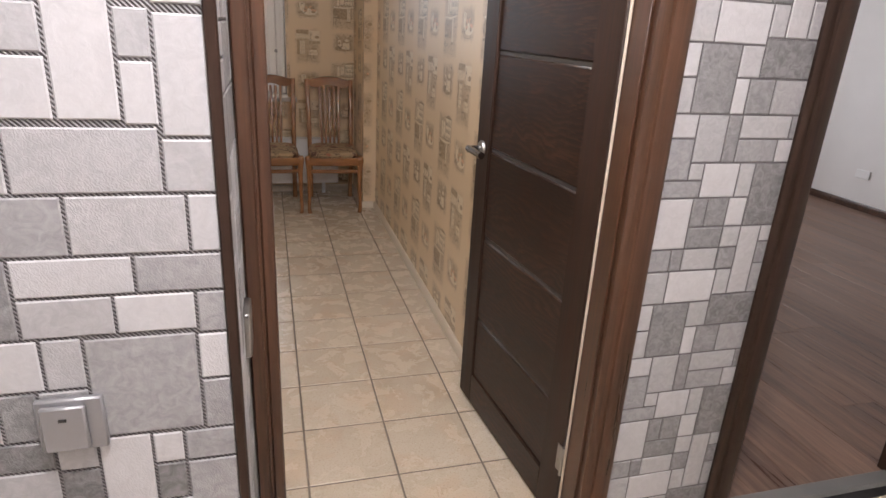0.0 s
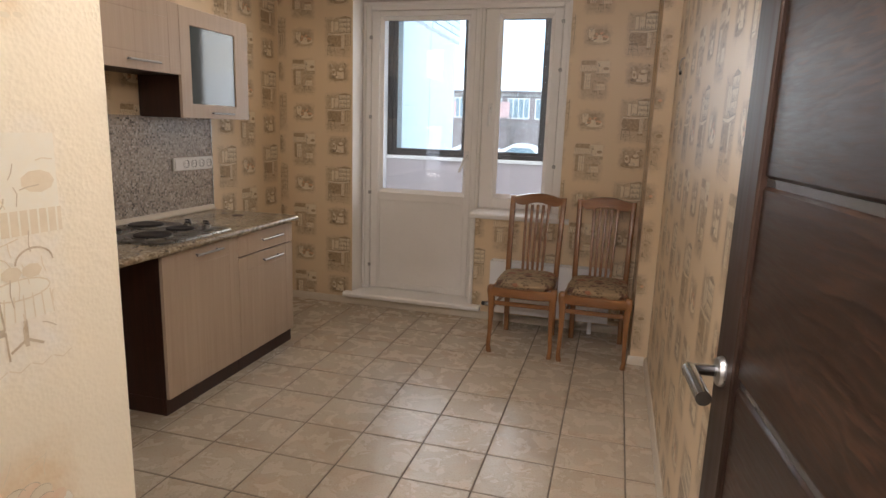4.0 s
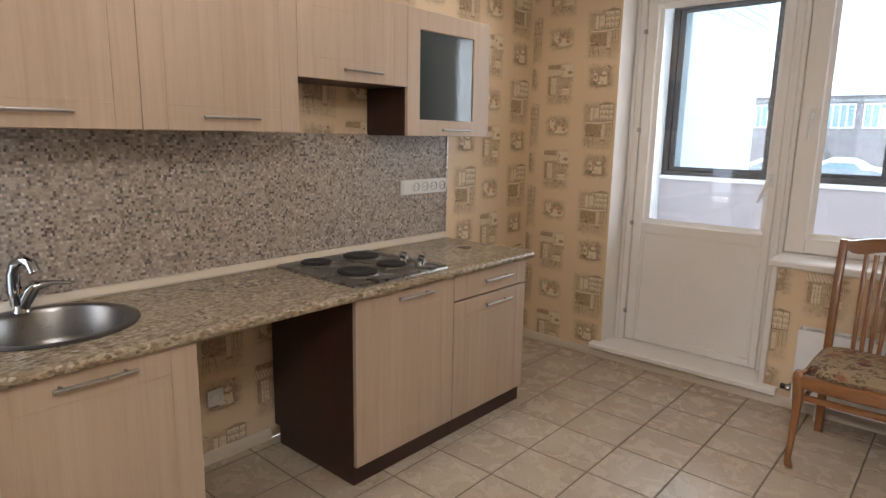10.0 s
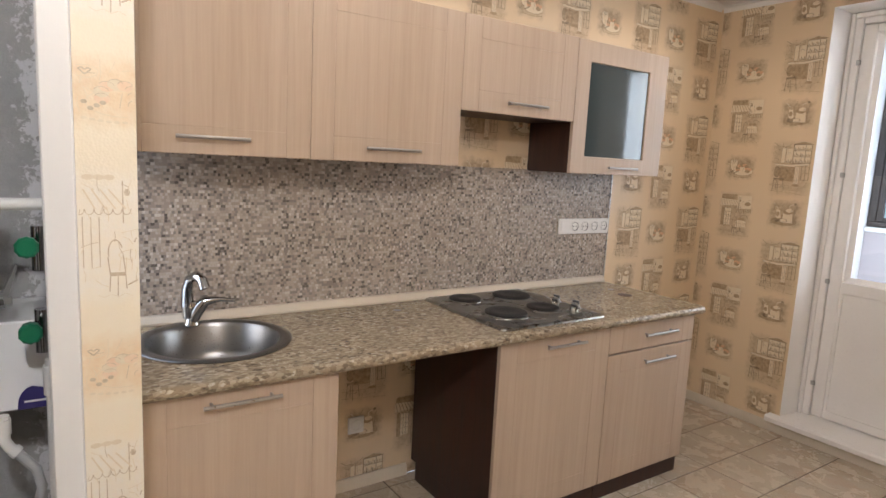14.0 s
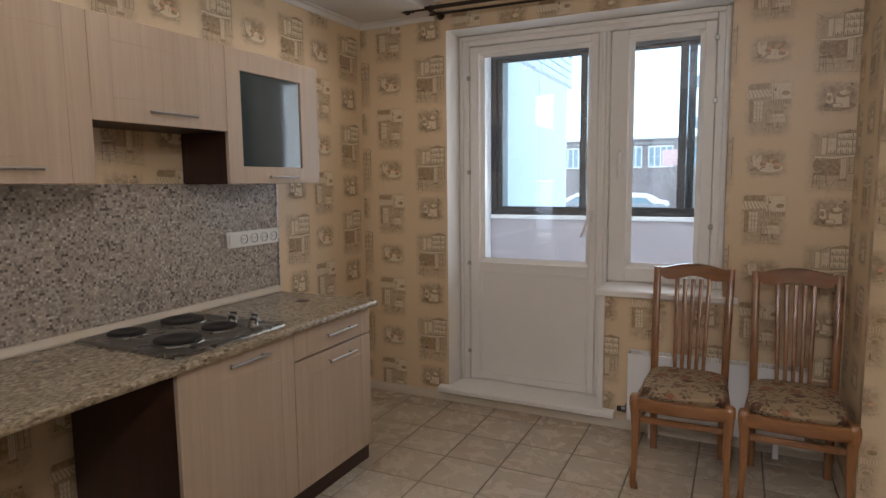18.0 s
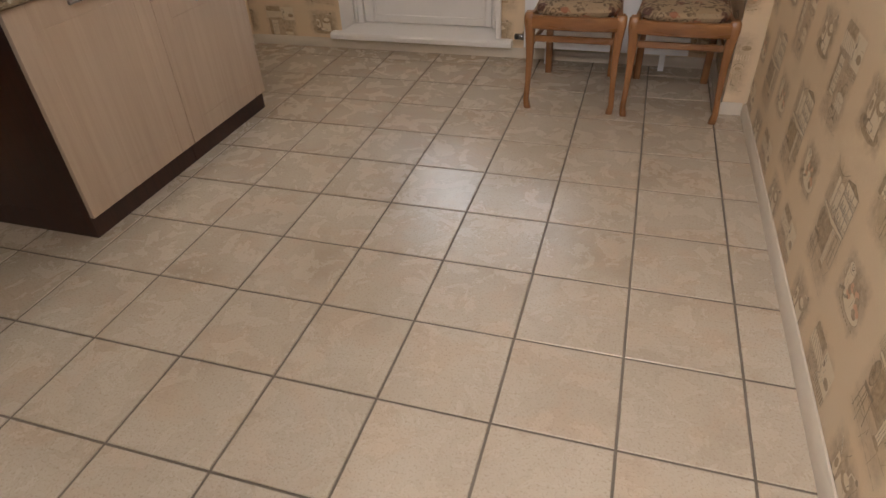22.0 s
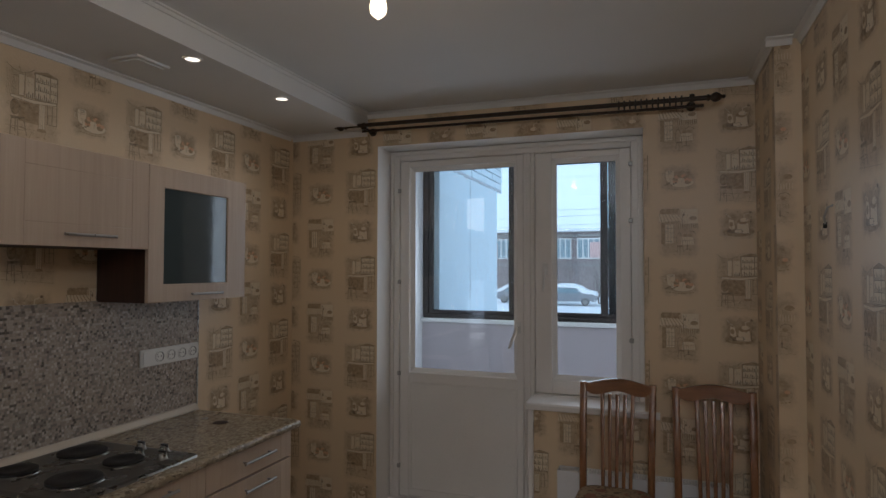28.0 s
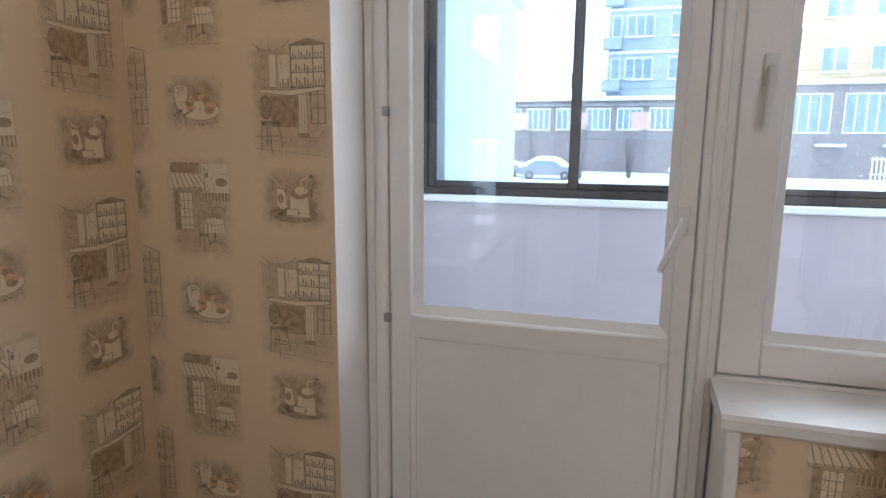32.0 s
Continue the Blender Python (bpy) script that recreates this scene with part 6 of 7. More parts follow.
for x, y, r in ((-1.985, 3.392, 0.0725), (-1.96, 3.645, 0.09), (-1.705, 3.402, 0.09), (-1.715, 3.620, 0.0725)):
    ring = part("burner_ring", Shape().lathe([(r + 0.012, 0.8622), (r + 0.010, 0.866), (r + 0.002, 0.867), (r, 0.862)], (x, y, 0), n=32, caps=False), "hob_steel", hb)
    part("burner", Shape().lathe([(r, 0.8625), (r, 0.873), (r - 0.006, 0.876), (r * 0.55, 0.8755), (r * 0.4, 0.873), (0.0, 0.873)], (x, y, 0), n=32, caps=False), "iron", hb)
for x, y in ((-1.785, 3.770), (-1.725, 3.700), (-1.665, 3.772), (-1.605, 3.700)):
    k = part("knob", Shape().lathe([(0.0235, 0.8622), (0.0235, 0.866), (0.019, 0.871), (0.0165, 0.886), (0.013, 0.889)], (x, y, 0), n=20), "hob_steel", hb, "steel-skirted knob")
    part("grip", Shape().box(x - 0.017, y - 0.0055, 0.872, x + 0.017, y + 0.0055, 0.897, 0.003), "black", k)

# round dark spot of unknown kind on the worktop, drawn as a thin disc
solo("coaster", Shape().lathe([(0.036, 0.8522), (0.0355, 0.8538), (0.033, 0.8545)], (-1.80, 4.268, 0), n=28), "rust", (-1.80, 4.268, 0.8522), "flat dark brown round coaster on the worktop", "coaster")

# Row of sockets on the splashback, and one on the wall of the empty bay
st = thing("socket_strip", (-2.11, 4.26, 1.13), "white strip of one switch and four sockets", "socket")
part("plate", Shape().box(-2.1175, 4.07, 1.130, -2.106, 4.452, 1.213, 0.003), "plastic", st)
part("rocker", Shape().box(-2.106, 4.082, 1.142, -2.101, 4.140, 1.201, 0.003), "plastic", st)
for k in range(4):
    y = 4.187 + 0.0745 * k
    so = part("socket", Shape().lathe([(0.030, -2.1065), (0.029, -2.1025), (0.024, -2.1025), (0.0225, -2.1055), (0.0, -2.1055)], (0, y, 1.1715), "x", 24, caps=False), "plastic", st)
    # thin dark ring: the groove's shade given by colour
    part("groove", Shape().lathe([(0.0238, -2.1052), (0.0238, -2.1022), (0.0222, -2.1022), (0.0222, -2.1052)], (0, y, 1.1715), "x", 24, caps=False), "foam", so)
    part("pin_hole", Shape().lathe([(0.003, -2.1056), (0.003, -2.1048)], (0, y - 0.0095, 1.1715), "x", 8).lathe([(0.003, -2.1056), (0.003, -2.1048)], (0, y + 0.0095, 1.1715), "x", 8), "black", so)
ws = thing("wall_socket", (WEST + 0.002, 2.93, 0.26), "pale wall socket in the empty appliance bay", "socket")
part("plate", Shape().box(WEST + 0.0016, 2.892, 0.262, WEST + 0.012, 2.968, 0.338, 0.003), "plastic", ws)
part("socket", Shape().lathe([(0.027, WEST + 0.0115), (0.026, WEST + 0.015), (0.022, WEST + 0.015), (0.0205, WEST + 0.0125), (0.0, WEST + 0.0125)], (0, 2.93, 0.30), "x", 20, caps=False), "plastic", ws)

# Chairs
chair = thing("dining_chair", (0.012, 4.90, 0), "varnished beech dining chair with a floral padded seat", "chair", "chairs by the window")
BASE[chair.name] = (0, 0, 0)


def oblong(cx, cy, z, w, d, round_=0.3):
    """A rounded oblong ring round a centre."""
    out = []
    for k in range(12):
        a = 2 * math.pi * (k + 0.5) / 12
        c, s_ = math.cos(a), math.sin(a)
        e = 2 / (2 + 4 * (1 - round_))
        out.append((cx + w / 2 * math.copysign(abs(c) ** e, c), cy + d / 2 * math.copysign(abs(s_) ** e, s_), z))
    return out


def bar(s, a, b, w, h, round_=0.3):
    """A straight rail from a to b with a soft oblong section; w across, h upright."""
    a, b = Vector(a), Vector(b)
    d = (b - a).normalized()
    side = d.cross(Vector((0, 0, 1))).normalized()
    up = side.cross(d)
    loops = []
    for p in (a, b):
        loops.append([p + side * q[0] + up * q[1] for q in oblong(0, 0, 0, w, h, round_)])
    s.rings(loops)
    return s


for sx in (-1, 1):
    pts = [(0.196, -0.232, 0.0, 0.030), (0.198, -0.238, 0.012, 0.033), (0.203, -0.243, 0.05, 0.027), (0.199, -0.236, 0.13, 0.026), (0.196, -0.228, 0.25, 0.033), (0.198, -0.226, 0.36, 0.043), (0.202, -0.228, 0.42, 0.050), (0.202, -0.226, 0.448, 0.046), (0.201, -0.224, 0.458, 0.034)]
    part("front_leg", Shape().rings([oblong(sx * x, y, z, w, w, 0.45) for x, y, z, w in pts]), "chair", chair)
    pts = [(0.168, 0.262, 0.0), (0.168, 0.248, 0.12), (0.169, 0.232, 0.30), (0.171, 0.228, 0.44), (0.173, 0.248, 0.60), (0.177, 0.295, 0.80), (0.181, 0.355, 0.968), (0.181, 0.361, 0.988)]
    part("back_post", Shape().rings([oblong(sx * x, y, z, 0.037, 0.037 if z < 0.9 else 0.031, 0.35) for x, y, z in pts]), "chair", chair)
    part("side_rail", bar(Shape(), (sx * 0.196, -0.215, 0.415), (sx * 0.172, 0.225, 0.415), 0.024, 0.06), "chair", chair)
    part("side_stretcher", bar(Shape(), (sx * 0.197, -0.22, 0.30), (sx * 0.169, 0.23, 0.305), 0.016, 0.024), "chair", chair)
s = Shape()
loops = []
for k in range(9):
    u = -1 + 2 * k / 8
    loops.append([(u * 0.19, -0.236 - 0.016 * (1 - u * u) + q[0], 0.417 + q[1]) for q in [(p[0], p[1]) for p in oblong(0, 0, 0, 0.034, 0.062, 0.5)]])
s.rings(loops)
part("front_rail", s, "chair_h", chair)
part("front_stretcher", bar(Shape(), (-0.192, -0.214, 0.335), (0.192, -0.214, 0.335), 0.016, 0.03), "chair_h", chair)
part("back_rail", bar(Shape(), (-0.165, 0.229, 0.415), (0.165, 0.229, 0.415), 0.024, 0.06), "chair_h", chair)
s = Shape()
loops = []
for k in range(13):
    u = -1 + 2 * k / 12
    top = 0.984 + 0.030 * (1 - u * u) ** 1.4
    bot = 0.932 + 0.012 * math.cos(u * math.pi * 1.5) + (0.010 if abs(u) > 0.9 else 0)
    y = 0.350 + 0.012 * (1 - u * u)
    th = 0.024
    loops.append([(u * 0.170, y - th / 2 - 0.004, bot + 0.004), (u * 0.170, y + th / 2 - 0.004, bot), (u * 0.170, y + th / 2 + 0.004, top - 0.004), (u * 0.170, y + 0.003, top), (u * 0.170, y - th / 2 + 0.003, top - 0.004)])
s.rings(loops)
part("crest_rail", s, "chair_h", chair)
for k in range(5):
    u = k - 2
    loops = []
    for j in range(6):
        f = j / 5
        z = 0.44 + (0.93 - 0.44) * f
        y = 0.230 + 0.122 * f ** 1.7 + 0.010 * math.sin(f * math.pi)
        x = u * (0.034 + 0.006 * f)
        loops.append([(x + q[0], y + q[1], z) for q in oblong(0, 0, 0, 0.018 + 0.004 * f, 0.012, 0.4)])
    part("back_slat", Shape().rings(loops), "chair", chair)
s = Shape()
loops = []
for z, grow in ((0.436, -0.016), (0.446, 0.0), (0.462, 0.004), (0.478, -0.006), (0.487, -0.035), (0.491, -0.09)):
    lp = []
    for k in range(28):
        a = 2 * math.pi * k / 28
        c, s_ = math.cos(a), math.sin(a)
        x = (0.186 + 0.010 * (-s_)) * math.copysign(abs(c) ** 0.42, c)
        y = 0.222 * math.copysign(abs(s_) ** 0.42, s_) - 0.012 * (1 - min(1, abs(x) / 0.19)) * (1 if s_ < 0 else 0) - 0.004
        r = math.hypot(x, y)
        lp.append((x * (1 + grow / r), y * (1 + grow / r), z))
    loops.append(lp)
s.rings(loops)
part("seat", s, "fabric", chair, "floral padded seat")
BASE[chair.name] = (0.012, 4.90, 0)
second = copy_thing(chair, pose(0.478, 4.885, 0, 0, 0, -1.5))

# Radiator under the window
rd = thing("radiator", (0.12, 5.30, 0.0), "white steel panel radiator with a slotted top", "radiator")
part("front_panel", Shape().box(-0.315, 5.235, 0.10, 0.56, 5.247, 0.492, 0.004), "enamel", rd)
part("back_panel", Shape().box(-0.315, 5.318, 0.10, 0.56, 5.330, 0.492, 0.004), "enamel", rd)
for x in (-0.315, 0.554):
    part("side_panel", Shape().box(x, 5.248, 0.10, x + 0.006, 5.317, 0.49), "enamel", rd)
s = Shape()
for k in range(58):
    x = -0.30 + 0.0147 * k
    s.box(x, 5.252, 0.480, x + 0.008, 5.314, 0.490)
part("grille", s, "plastic", rd)
part("convector", Shape().box(-0.307, 5.26, 0.13, 0.552, 5.305, 0.46), "black", rd)
part("foot", Shape().box(-0.20, 5.27, 0.0, -0.17, 5.30, 0.13, 0.002), "enamel", rd)
part("foot", Shape().box(0.42, 5.27, 0.0, 0.45, 5.30, 0.13, 0.002), "enamel", rd)
part("valve", Shape().lathe([(0.014, -0.352), (0.017, -0.350), (0.019, -0.36 + 0.03), (0.012, -0.318)], (0, 5.285, 0.145), "x", 16).tube([(-0.335, 5.285, 0.145), (-0.335, 5.362, 0.145)], 0.009, 10), "chrome", rd, "chrome radiator valve")
part("valve_cap", Shape().lathe([(0.012, -0.376), (0.016, -0.372), (0.016, -0.355), (0.013, -0.352)], (0, 5.285, 0.145), "x", 14), "black", rd)

# Double curtain rod
rod = thing("curtain_rod", (-0.58, 5.25, 2.44), "dark bronze double curtain rod with turned finials and rings", "curtain rod")
part("front_rod", Shape().tube([(-1.64, 5.225, 2.512), (0.47, 5.225, 2.500)], 0.0125, 12), "bronze", rod)
part("back_rod", Shape().tube([(-1.56, 5.285, 2.488), (0.46, 5.285, 2.476)], 0.008, 10), "bronze", rod)
for x, sg, z in ((-1.64, -1, 2.512), (0.47, 1, 2.500)):
    s = Shape().lathe([(0.013, 0), (0.019, sg * 0.008), (0.012, sg * 0.018), (0.023, sg * 0.034), (0.026, sg * 0.046), (0.018, sg * 0.064), (0.008, sg * 0.074), (0.012, sg * 0.082), (0.002, sg * 0.092)], (x, 5.225, z), "x", 16)
    part("finial", s, "bronze", rod)
for x in (-1.52, 0.40):
    s = Shape().lathe([(0.026, NORTH - 0.004), (0.024, NORTH - 0.016), (0.012, NORTH - 0.022)], (x, 0, 2.494), "y", 16).tube([(x, NORTH - 0.012, 2.494), (x, 5.225, 2.494)], 0.009, 10)
    s.lathe([(0.020, -0.012), (0.023, 0.0), (0.020, 0.012)], (x, 5.225, 2.505), "x", 14)
    part("bracket", s, "bronze", rod)
for k in range(12):
    x = 0.03 + 0.029 * k
    s = Shape()
    loops = [[(x + 0.004 * math.cos(a), 5.225 + (0.023 + 0.004 * math.sin(a)) * math.cos(b), 2.497 + (0.023 + 0.004 * math.sin(a)) * math.sin(b)) for a in [2 * math.pi * j / 6 for j in range(6)]] for b in [2 * math.pi * i / 16 for i in range(17)]]
    s.rings(loops, True, False)
    part("ring", s, "bronze", rod)

# Bare bulb on a ceiling rose
cl = thing("pendant_lamp", (-0.56, 3.46, TOP), "lit bare bulb in a black holder on a white ceiling rose", "lamp")
part("rose", Shape().lathe([(0.062, 0.0), (0.060, -0.016), (0.040, -0.024), (0.008, -0.026)], (-0.56, 3.46, TOP), n=28), "plastic", cl)
part("wire", Shape().tube([(-0.56, 3.46, TOP - 0.02), (-0.553, 3.465, TOP - 0.05), (-0.566, 3.455, TOP - 0.075), (-0.56, 3.46, TOP - 0.10)], 0.0035, 8).tube([(-0.548, 3.47, TOP - 0.02), (-0.535, 3.475, TOP - 0.05), (-0.540, 3.47, TOP - 0.07)], 0.003, 8).box(-0.550, 3.46, TOP - 0.088, -0.528, 3.476, TOP - 0.062, 0.003), "black", cl)
part("holder", Shape().lathe([(0.008, -0.088), (0.013, -0.095), (0.018, -0.112), (0.019, -0.155), (0.0165, -0.157)], (-0.56, 3.46, TOP), n=20), "black", cl)
bulb = part("bulb", Shape().lathe([(0.0135, -0.155), (0.015, -0.170), (0.023, -0.194), (0.026, -0.214), (0.024, -0.232), (0.014, -0.243), (0.001, -0.252)], (-0.56, 3.46, TOP), n=24), "bulb", cl, "glowing warm bulb")
bulb.visible_shadow = False

# Recessed spots and a vent plate in the soffit
for x, y, key, lab in ((-1.64, 2.55, "spot_warm", "lit warm recessed ceiling spot"), (-1.64, 3.21, "spot_cool", "lit white recessed ceiling spot"), (-1.64, 3.87, "spot_warm", "lit warm recessed ceiling spot"), (-1.64, 4.52, "spot_warm", "lit warm recessed ceiling spot")):
    sp_ = thing("ceiling_spot", (x, y, 2.508), lab, "ceiling lamp", "ceiling spots")
    part("rim", Shape().lathe([(0.042, 0.0), (0.041, -0.005), (0.031, -0.006), (0.029, -0.001)], (x, y, 2.508), n=28, caps=False), "plastic", sp_)
    part("lens", Shape().lathe([(0.029, -0.0005), (0.029, -0.003)], (x, y, 2.508), n=24), key, sp_, "glowing lens")
vt = thing("vent_cover", (-1.90, 3.83, 2.508), "white plastic ventilation cover in the soffit", "vent")
part("plate", Shape().box(-1.99, 3.74, 2.496, -1.81, 3.92, 2.508, 0.003), "plastic", vt)
part("louvre", Shape().box(-1.97, 3.76, 2.490, -1.83, 3.90, 2.496, 0.002), "white", vt)

# Loose wire end on the long wall
wr = thing("wall_wire", (EAST - 0.002, 4.34, 1.79), "loose twisted wire end sticking out of the wall", "wire")
part("cable", Shape().tube([(EAST + 0.002, 4.30, 1.84), (EAST - 0.018, 4.305, 1.83), (EAST - 0.024, 4.33, 1.80), (EAST - 0.014, 4.36, 1.775)], 0.004, 8), "cable", wr)
part("cap", Shape().tube([(EAST - 0.014, 4.36, 1.778), (EAST - 0.012, 4.372, 1.764)], 0.007, 8), "black", wr)

# Pipe shaft
ht = thing("water_heater", (-1.22, 1.21, 0), "tall white enamelled water heater", "water heater")
part("tank", Shape().lathe([(0.19, 0.10), (0.205, 0.13), (0.21, 0.18), (0.21, 1.92), (0.205, 1.98), (0.18, 2.02), (0.05, 2.04)], (-1.22, 1.21, 0), n=40), "heater", ht)
for k in range(3):
    a = 2.1 * k + 0.3
    part("foot", Shape().tube([(-1.22 + 0.14 * math.cos(a), 1.21 + 0.14 * math.sin(a), 0), (-1.22 + 0.14 * math.cos(a), 1.21 + 0.14 * math.sin(a), 0.12)], 0.018, 10), "zinc", ht)
a0 = 0.72
part("label_sticker", Shape().rings([[(-1.22 + 0.211 * math.cos(a0 + 0.11 * k), 1.21 + 0.211 * math.sin(a0 + 0.11 * k), z) for k in range(4)] for z in (1.00, 1.10)], False, False), "plastic", ht)
sw1 = thing("soil_pipe", (-1.52, 1.405, 0), "thick grey foam-lagged waste pipe", "pipe")
part("lagging", Shape().tube([(-1.52, 1.405, 0), (-1.52, 1.405, TOP)], 0.062, 28), "foam", sw1)
for z in (1.475, 1.63):
    part("tie", Shape().tube([(-1.52 + 0.0635 * math.cos(0.4 * k), 1.405 + 0.0635 * math.sin(0.4 * k), z + 0.006 * math.sin(0.4 * k)) for k in range(17)], 0.0022, 6), "cable", sw1)
    part("tie_tail", Shape().tube([(-1.49, 1.46, z), (-1.46, 1.52, z - 0.008)], 0.002, 6), "cable", sw1)
part("rusty_collar", Shape().tube([(-1.50, 1.445, 0.985), (-1.50, 1.445, 1.30)], 0.026, 12), "rust", sw1)
sw2 = thing("riser_pipe", (-1.50, 1.575, 0), "grey foam-lagged riser pipe", "pipe")
part("lagging", Shape().tube([(-1.50, 1.575, 0), (-1.50, 1.575, TOP)], 0.041, 24), "foam", sw2)
part("tape", Shape().tube([(-1.50, 1.575, 0.70), (-1.50, 1.575, 0.755)], 0.0418, 24), "rust", sw2, "brown tape band")
wm = thing("water_meter", (-1.40, 1.545, 1.55), "water meter with a blue ring on a brass pipe run", "water meter")
part("pipe", Shape().tube([(-1.42, 1.555, 1.45), (-1.42, 1.565, 1.90)], 0.0145, 14).tube([(-1.42, 1.562, 1.600), (-1.42, 1.562, 1.622)], 0.0215, 6).tube([(-1.42, 1.563, 1.64), (-1.42, 1.563, 1.676)], 0.0165, 8).tube([(-1.42, 1.564, 1.676), (-1.42, 1.564, 1.70)], 0.019, 6).tube([(-1.42, 1.558, 1.505), (-1.42, 1.558, 1.528)], 0.0205, 6).tube([(-1.42, 1.556, 1.462), (-1.42, 1.556, 1.478)], 0.0185, 8), "brass", wm, "brass unions")
part("valve_body", Shape().lathe([(0.013, 1.70), (0.021, 1.715), (0.025, 1.745), (0.021, 1.775), (0.014, 1.79)], (-1.42, 1.565, 0), n=16), "brass", wm)
lev = part("valve_lever", Shape().box(-1.398, 1.552, 1.715, -1.386, 1.580, 1.86, 0.006), "blue", wm, "blue enamelled lever")
part("lever_nut", Shape().lathe([(0.008, -1.3865), (0.008, -1.381), (0.004, -1.379)], (0, 1.566, 1.732), "x", 8), "zinc", lev)
face = part("dial_housing", Shape().lathe([(0.035, -1.415), (0.038, -1.40), (0.038, -1.378), (0.035, -1.372)], (0, 1.558, 1.560), "x", 28), "blue", wm)
part("dial_rim", Shape().lathe([(0.0365, -1.373), (0.0355, -1.366), (0.029, -1.366), (0.029, -1.370)], (0, 1.556, 1.562), "x", 28, caps=False), "black", face)
part("dial", Shape().lathe([(0.0295, -1.3705), (0.0295, -1.3685)], (0, 1.556, 1.562), "x", 28), "black", face)
part("scale_plate", Shape().prism([(1.556 + 0.026 * math.cos(radians(a)), 1.563 + 0.026 * math.sin(radians(a))) for a in (-20, 10, 40, 70, 100, 130, 160, 190, 215, 240)] + [(1.559, 1.562)], "x", -1.3684, -1.3680), "plastic", face, "white scale")
part("scale_bar", Shape().box(-1.3679, 1.537, 1.571, -1.3676, 1.572, 1.5745).box(-1.3679, 1.544, 1.579, -1.3676, 1.566, 1.5815), "black", face)
part("serial_bar", Shape().box(-1.3683, 1.560, 1.546, -1.3679, 1.577, 1.551), "plastic", face)
part("signal_cable", Shape().tube([(-1.37, 1.575, 1.59), (-1.36, 1.588, 1.53), (-1.37, 1.58, 1.47), (-1.375, 1.595, 1.43), (-1.37, 1.585, 1.40), (-1.36, 1.60, 1.37), (-1.38, 1.63, 1.36), (-1.40, 1.64, 1.33)], 0.003, 8).tube([(-1.365, 1.585 + 0.012 * math.sin(0.7 * k), 1.46 + 0.03 * math.cos(0.7 * k)) for k in range(30)], 0.003, 6), "cable", wm)
fp = thing("water_filter", (-1.38, 1.665, 1.33), "brass water filter with a pressure gauge on white pipes", "water filter")
part("white_pipe", Shape().tube([(-1.42, 1.555, 1.46), (-1.42, 1.555, 1.36), (-1.42, 1.562, 1.342), (-1.42, 1.58, 1.338), (-1.42, 1.63, 1.338)], 0.0155, 14).tube([(-1.42, 1.555, 1.375), (-1.42, 1.555, 1.43)], 0.021, 16).tube([(-1.42, 1.30, 1.338), (-1.42, 1.56, 1.338)], 0.0125, 12).tube([(-1.42, 1.40, 1.338), (-1.42, 1.45, 1.338)], 0.018, 14), "plastic", fp)
part("outlet_pipe", Shape().tube([(-1.40, 1.70, 1.345), (-1.40, 1.84, 1.345)], 0.0135, 12), "plastic", fp)
part("body", Shape().lathe([(0.016, 1.37), (0.026, 1.35), (0.03, 1.32), (0.034, 1.318), (0.034, 1.296), (0.028, 1.29), (0.026, 1.20), (0.018, 1.186), (0.008, 1.18), (0.008, 1.145), (0.011, 1.143), (0.011, 1.125)], (-1.385, 1.668, 0), n=20).tube([(-1.39, 1.62, 1.343), (-1.39, 1.715, 1.343)], 0.019, 8), "brass", fp)
g_ = part("gauge", Shape().lathe([(0.0265, -1.40), (0.0275, -1.372), (0.026, -1.362), (0.0225, -1.362), (0.0225, -1.366)], (0, 1.680, 1.408), "x", 26, caps=False), "black", fp)
part("dial", Shape().lathe([(0.0225, -1.3665), (0.0225, -1.3655)], (0, 1.680, 1.408), "x", 24), "black", g_)
part("dial_face", Shape().lathe([(0.0205, -1.3656), (0.0205, -1.3645)], (0, 1.680, 1.408), "x", 24), "plastic", g_)
part("needle", Shape().prism([(1.679, 1.424), (1.678, 1.408), (1.684, 1.398), (1.686, 1.404)], "x", -1.3643, -1.3638), "red", g_)
part("gauge_stem", Shape().tube([(-1.385, 1.676, 1.36), (-1.385, 1.679, 1.39)], 0.008, 10), "brass", fp)
br = thing("pipe_bracket", (-1.46, 1.5, 1.12), "slotted zinc channel bracket across the pipes", "bracket")
s = Shape()
for z0_, z1_ in ((1.105, 1.113), (1.131, 1.140)):
    s.box(-1.452, 1.33, z0_, -1.448, 1.712, z1_)
for k in range(7):
    y = 1.33 + 0.0637 * k
    s.box(-1.452, y, 1.113, -1.448, y + 0.014, 1.131)
s.box(-1.470, 1.33, 1.140, -1.452, 1.712, 1.143).prism([(1.712, 1.105), (1.738, 1.20), (1.735, 1.205), (1.708, 1.14)], "x", -1.47, -1.45)
part("channel", s, "zinc", br)
bx = thing("leak_control_box", (-1.52, 1.715, 0.84), "white control box with a navy corner on the concrete", "control box")
part("case", Shape().box(-1.75, 1.672, 0.845, -1.49, 1.795, 1.062, 0.004), "enamel", bx)
s = Shape().prism([(1.725, 0.846), (1.795, 0.846), (1.795, 0.89)] + [(1.795 - 0.035 - 0.035 * math.cos(radians(a)) + 0.0, 0.858 + 0.045 * math.sin(radians(a))) for a in (80, 60, 40, 20, 0)], "x", -1.4895, -1.4885)
part("corner_print", s, "navy", bx, "navy corner")
part("lettering", Shape().box(-1.4884, 1.738, 0.862, -1.4880, 1.782, 0.867), "plastic", bx)
dn = thing("drain_hose", (-1.46, 1.70, 0.2), "white drain elbow with a grey hose", "hose")
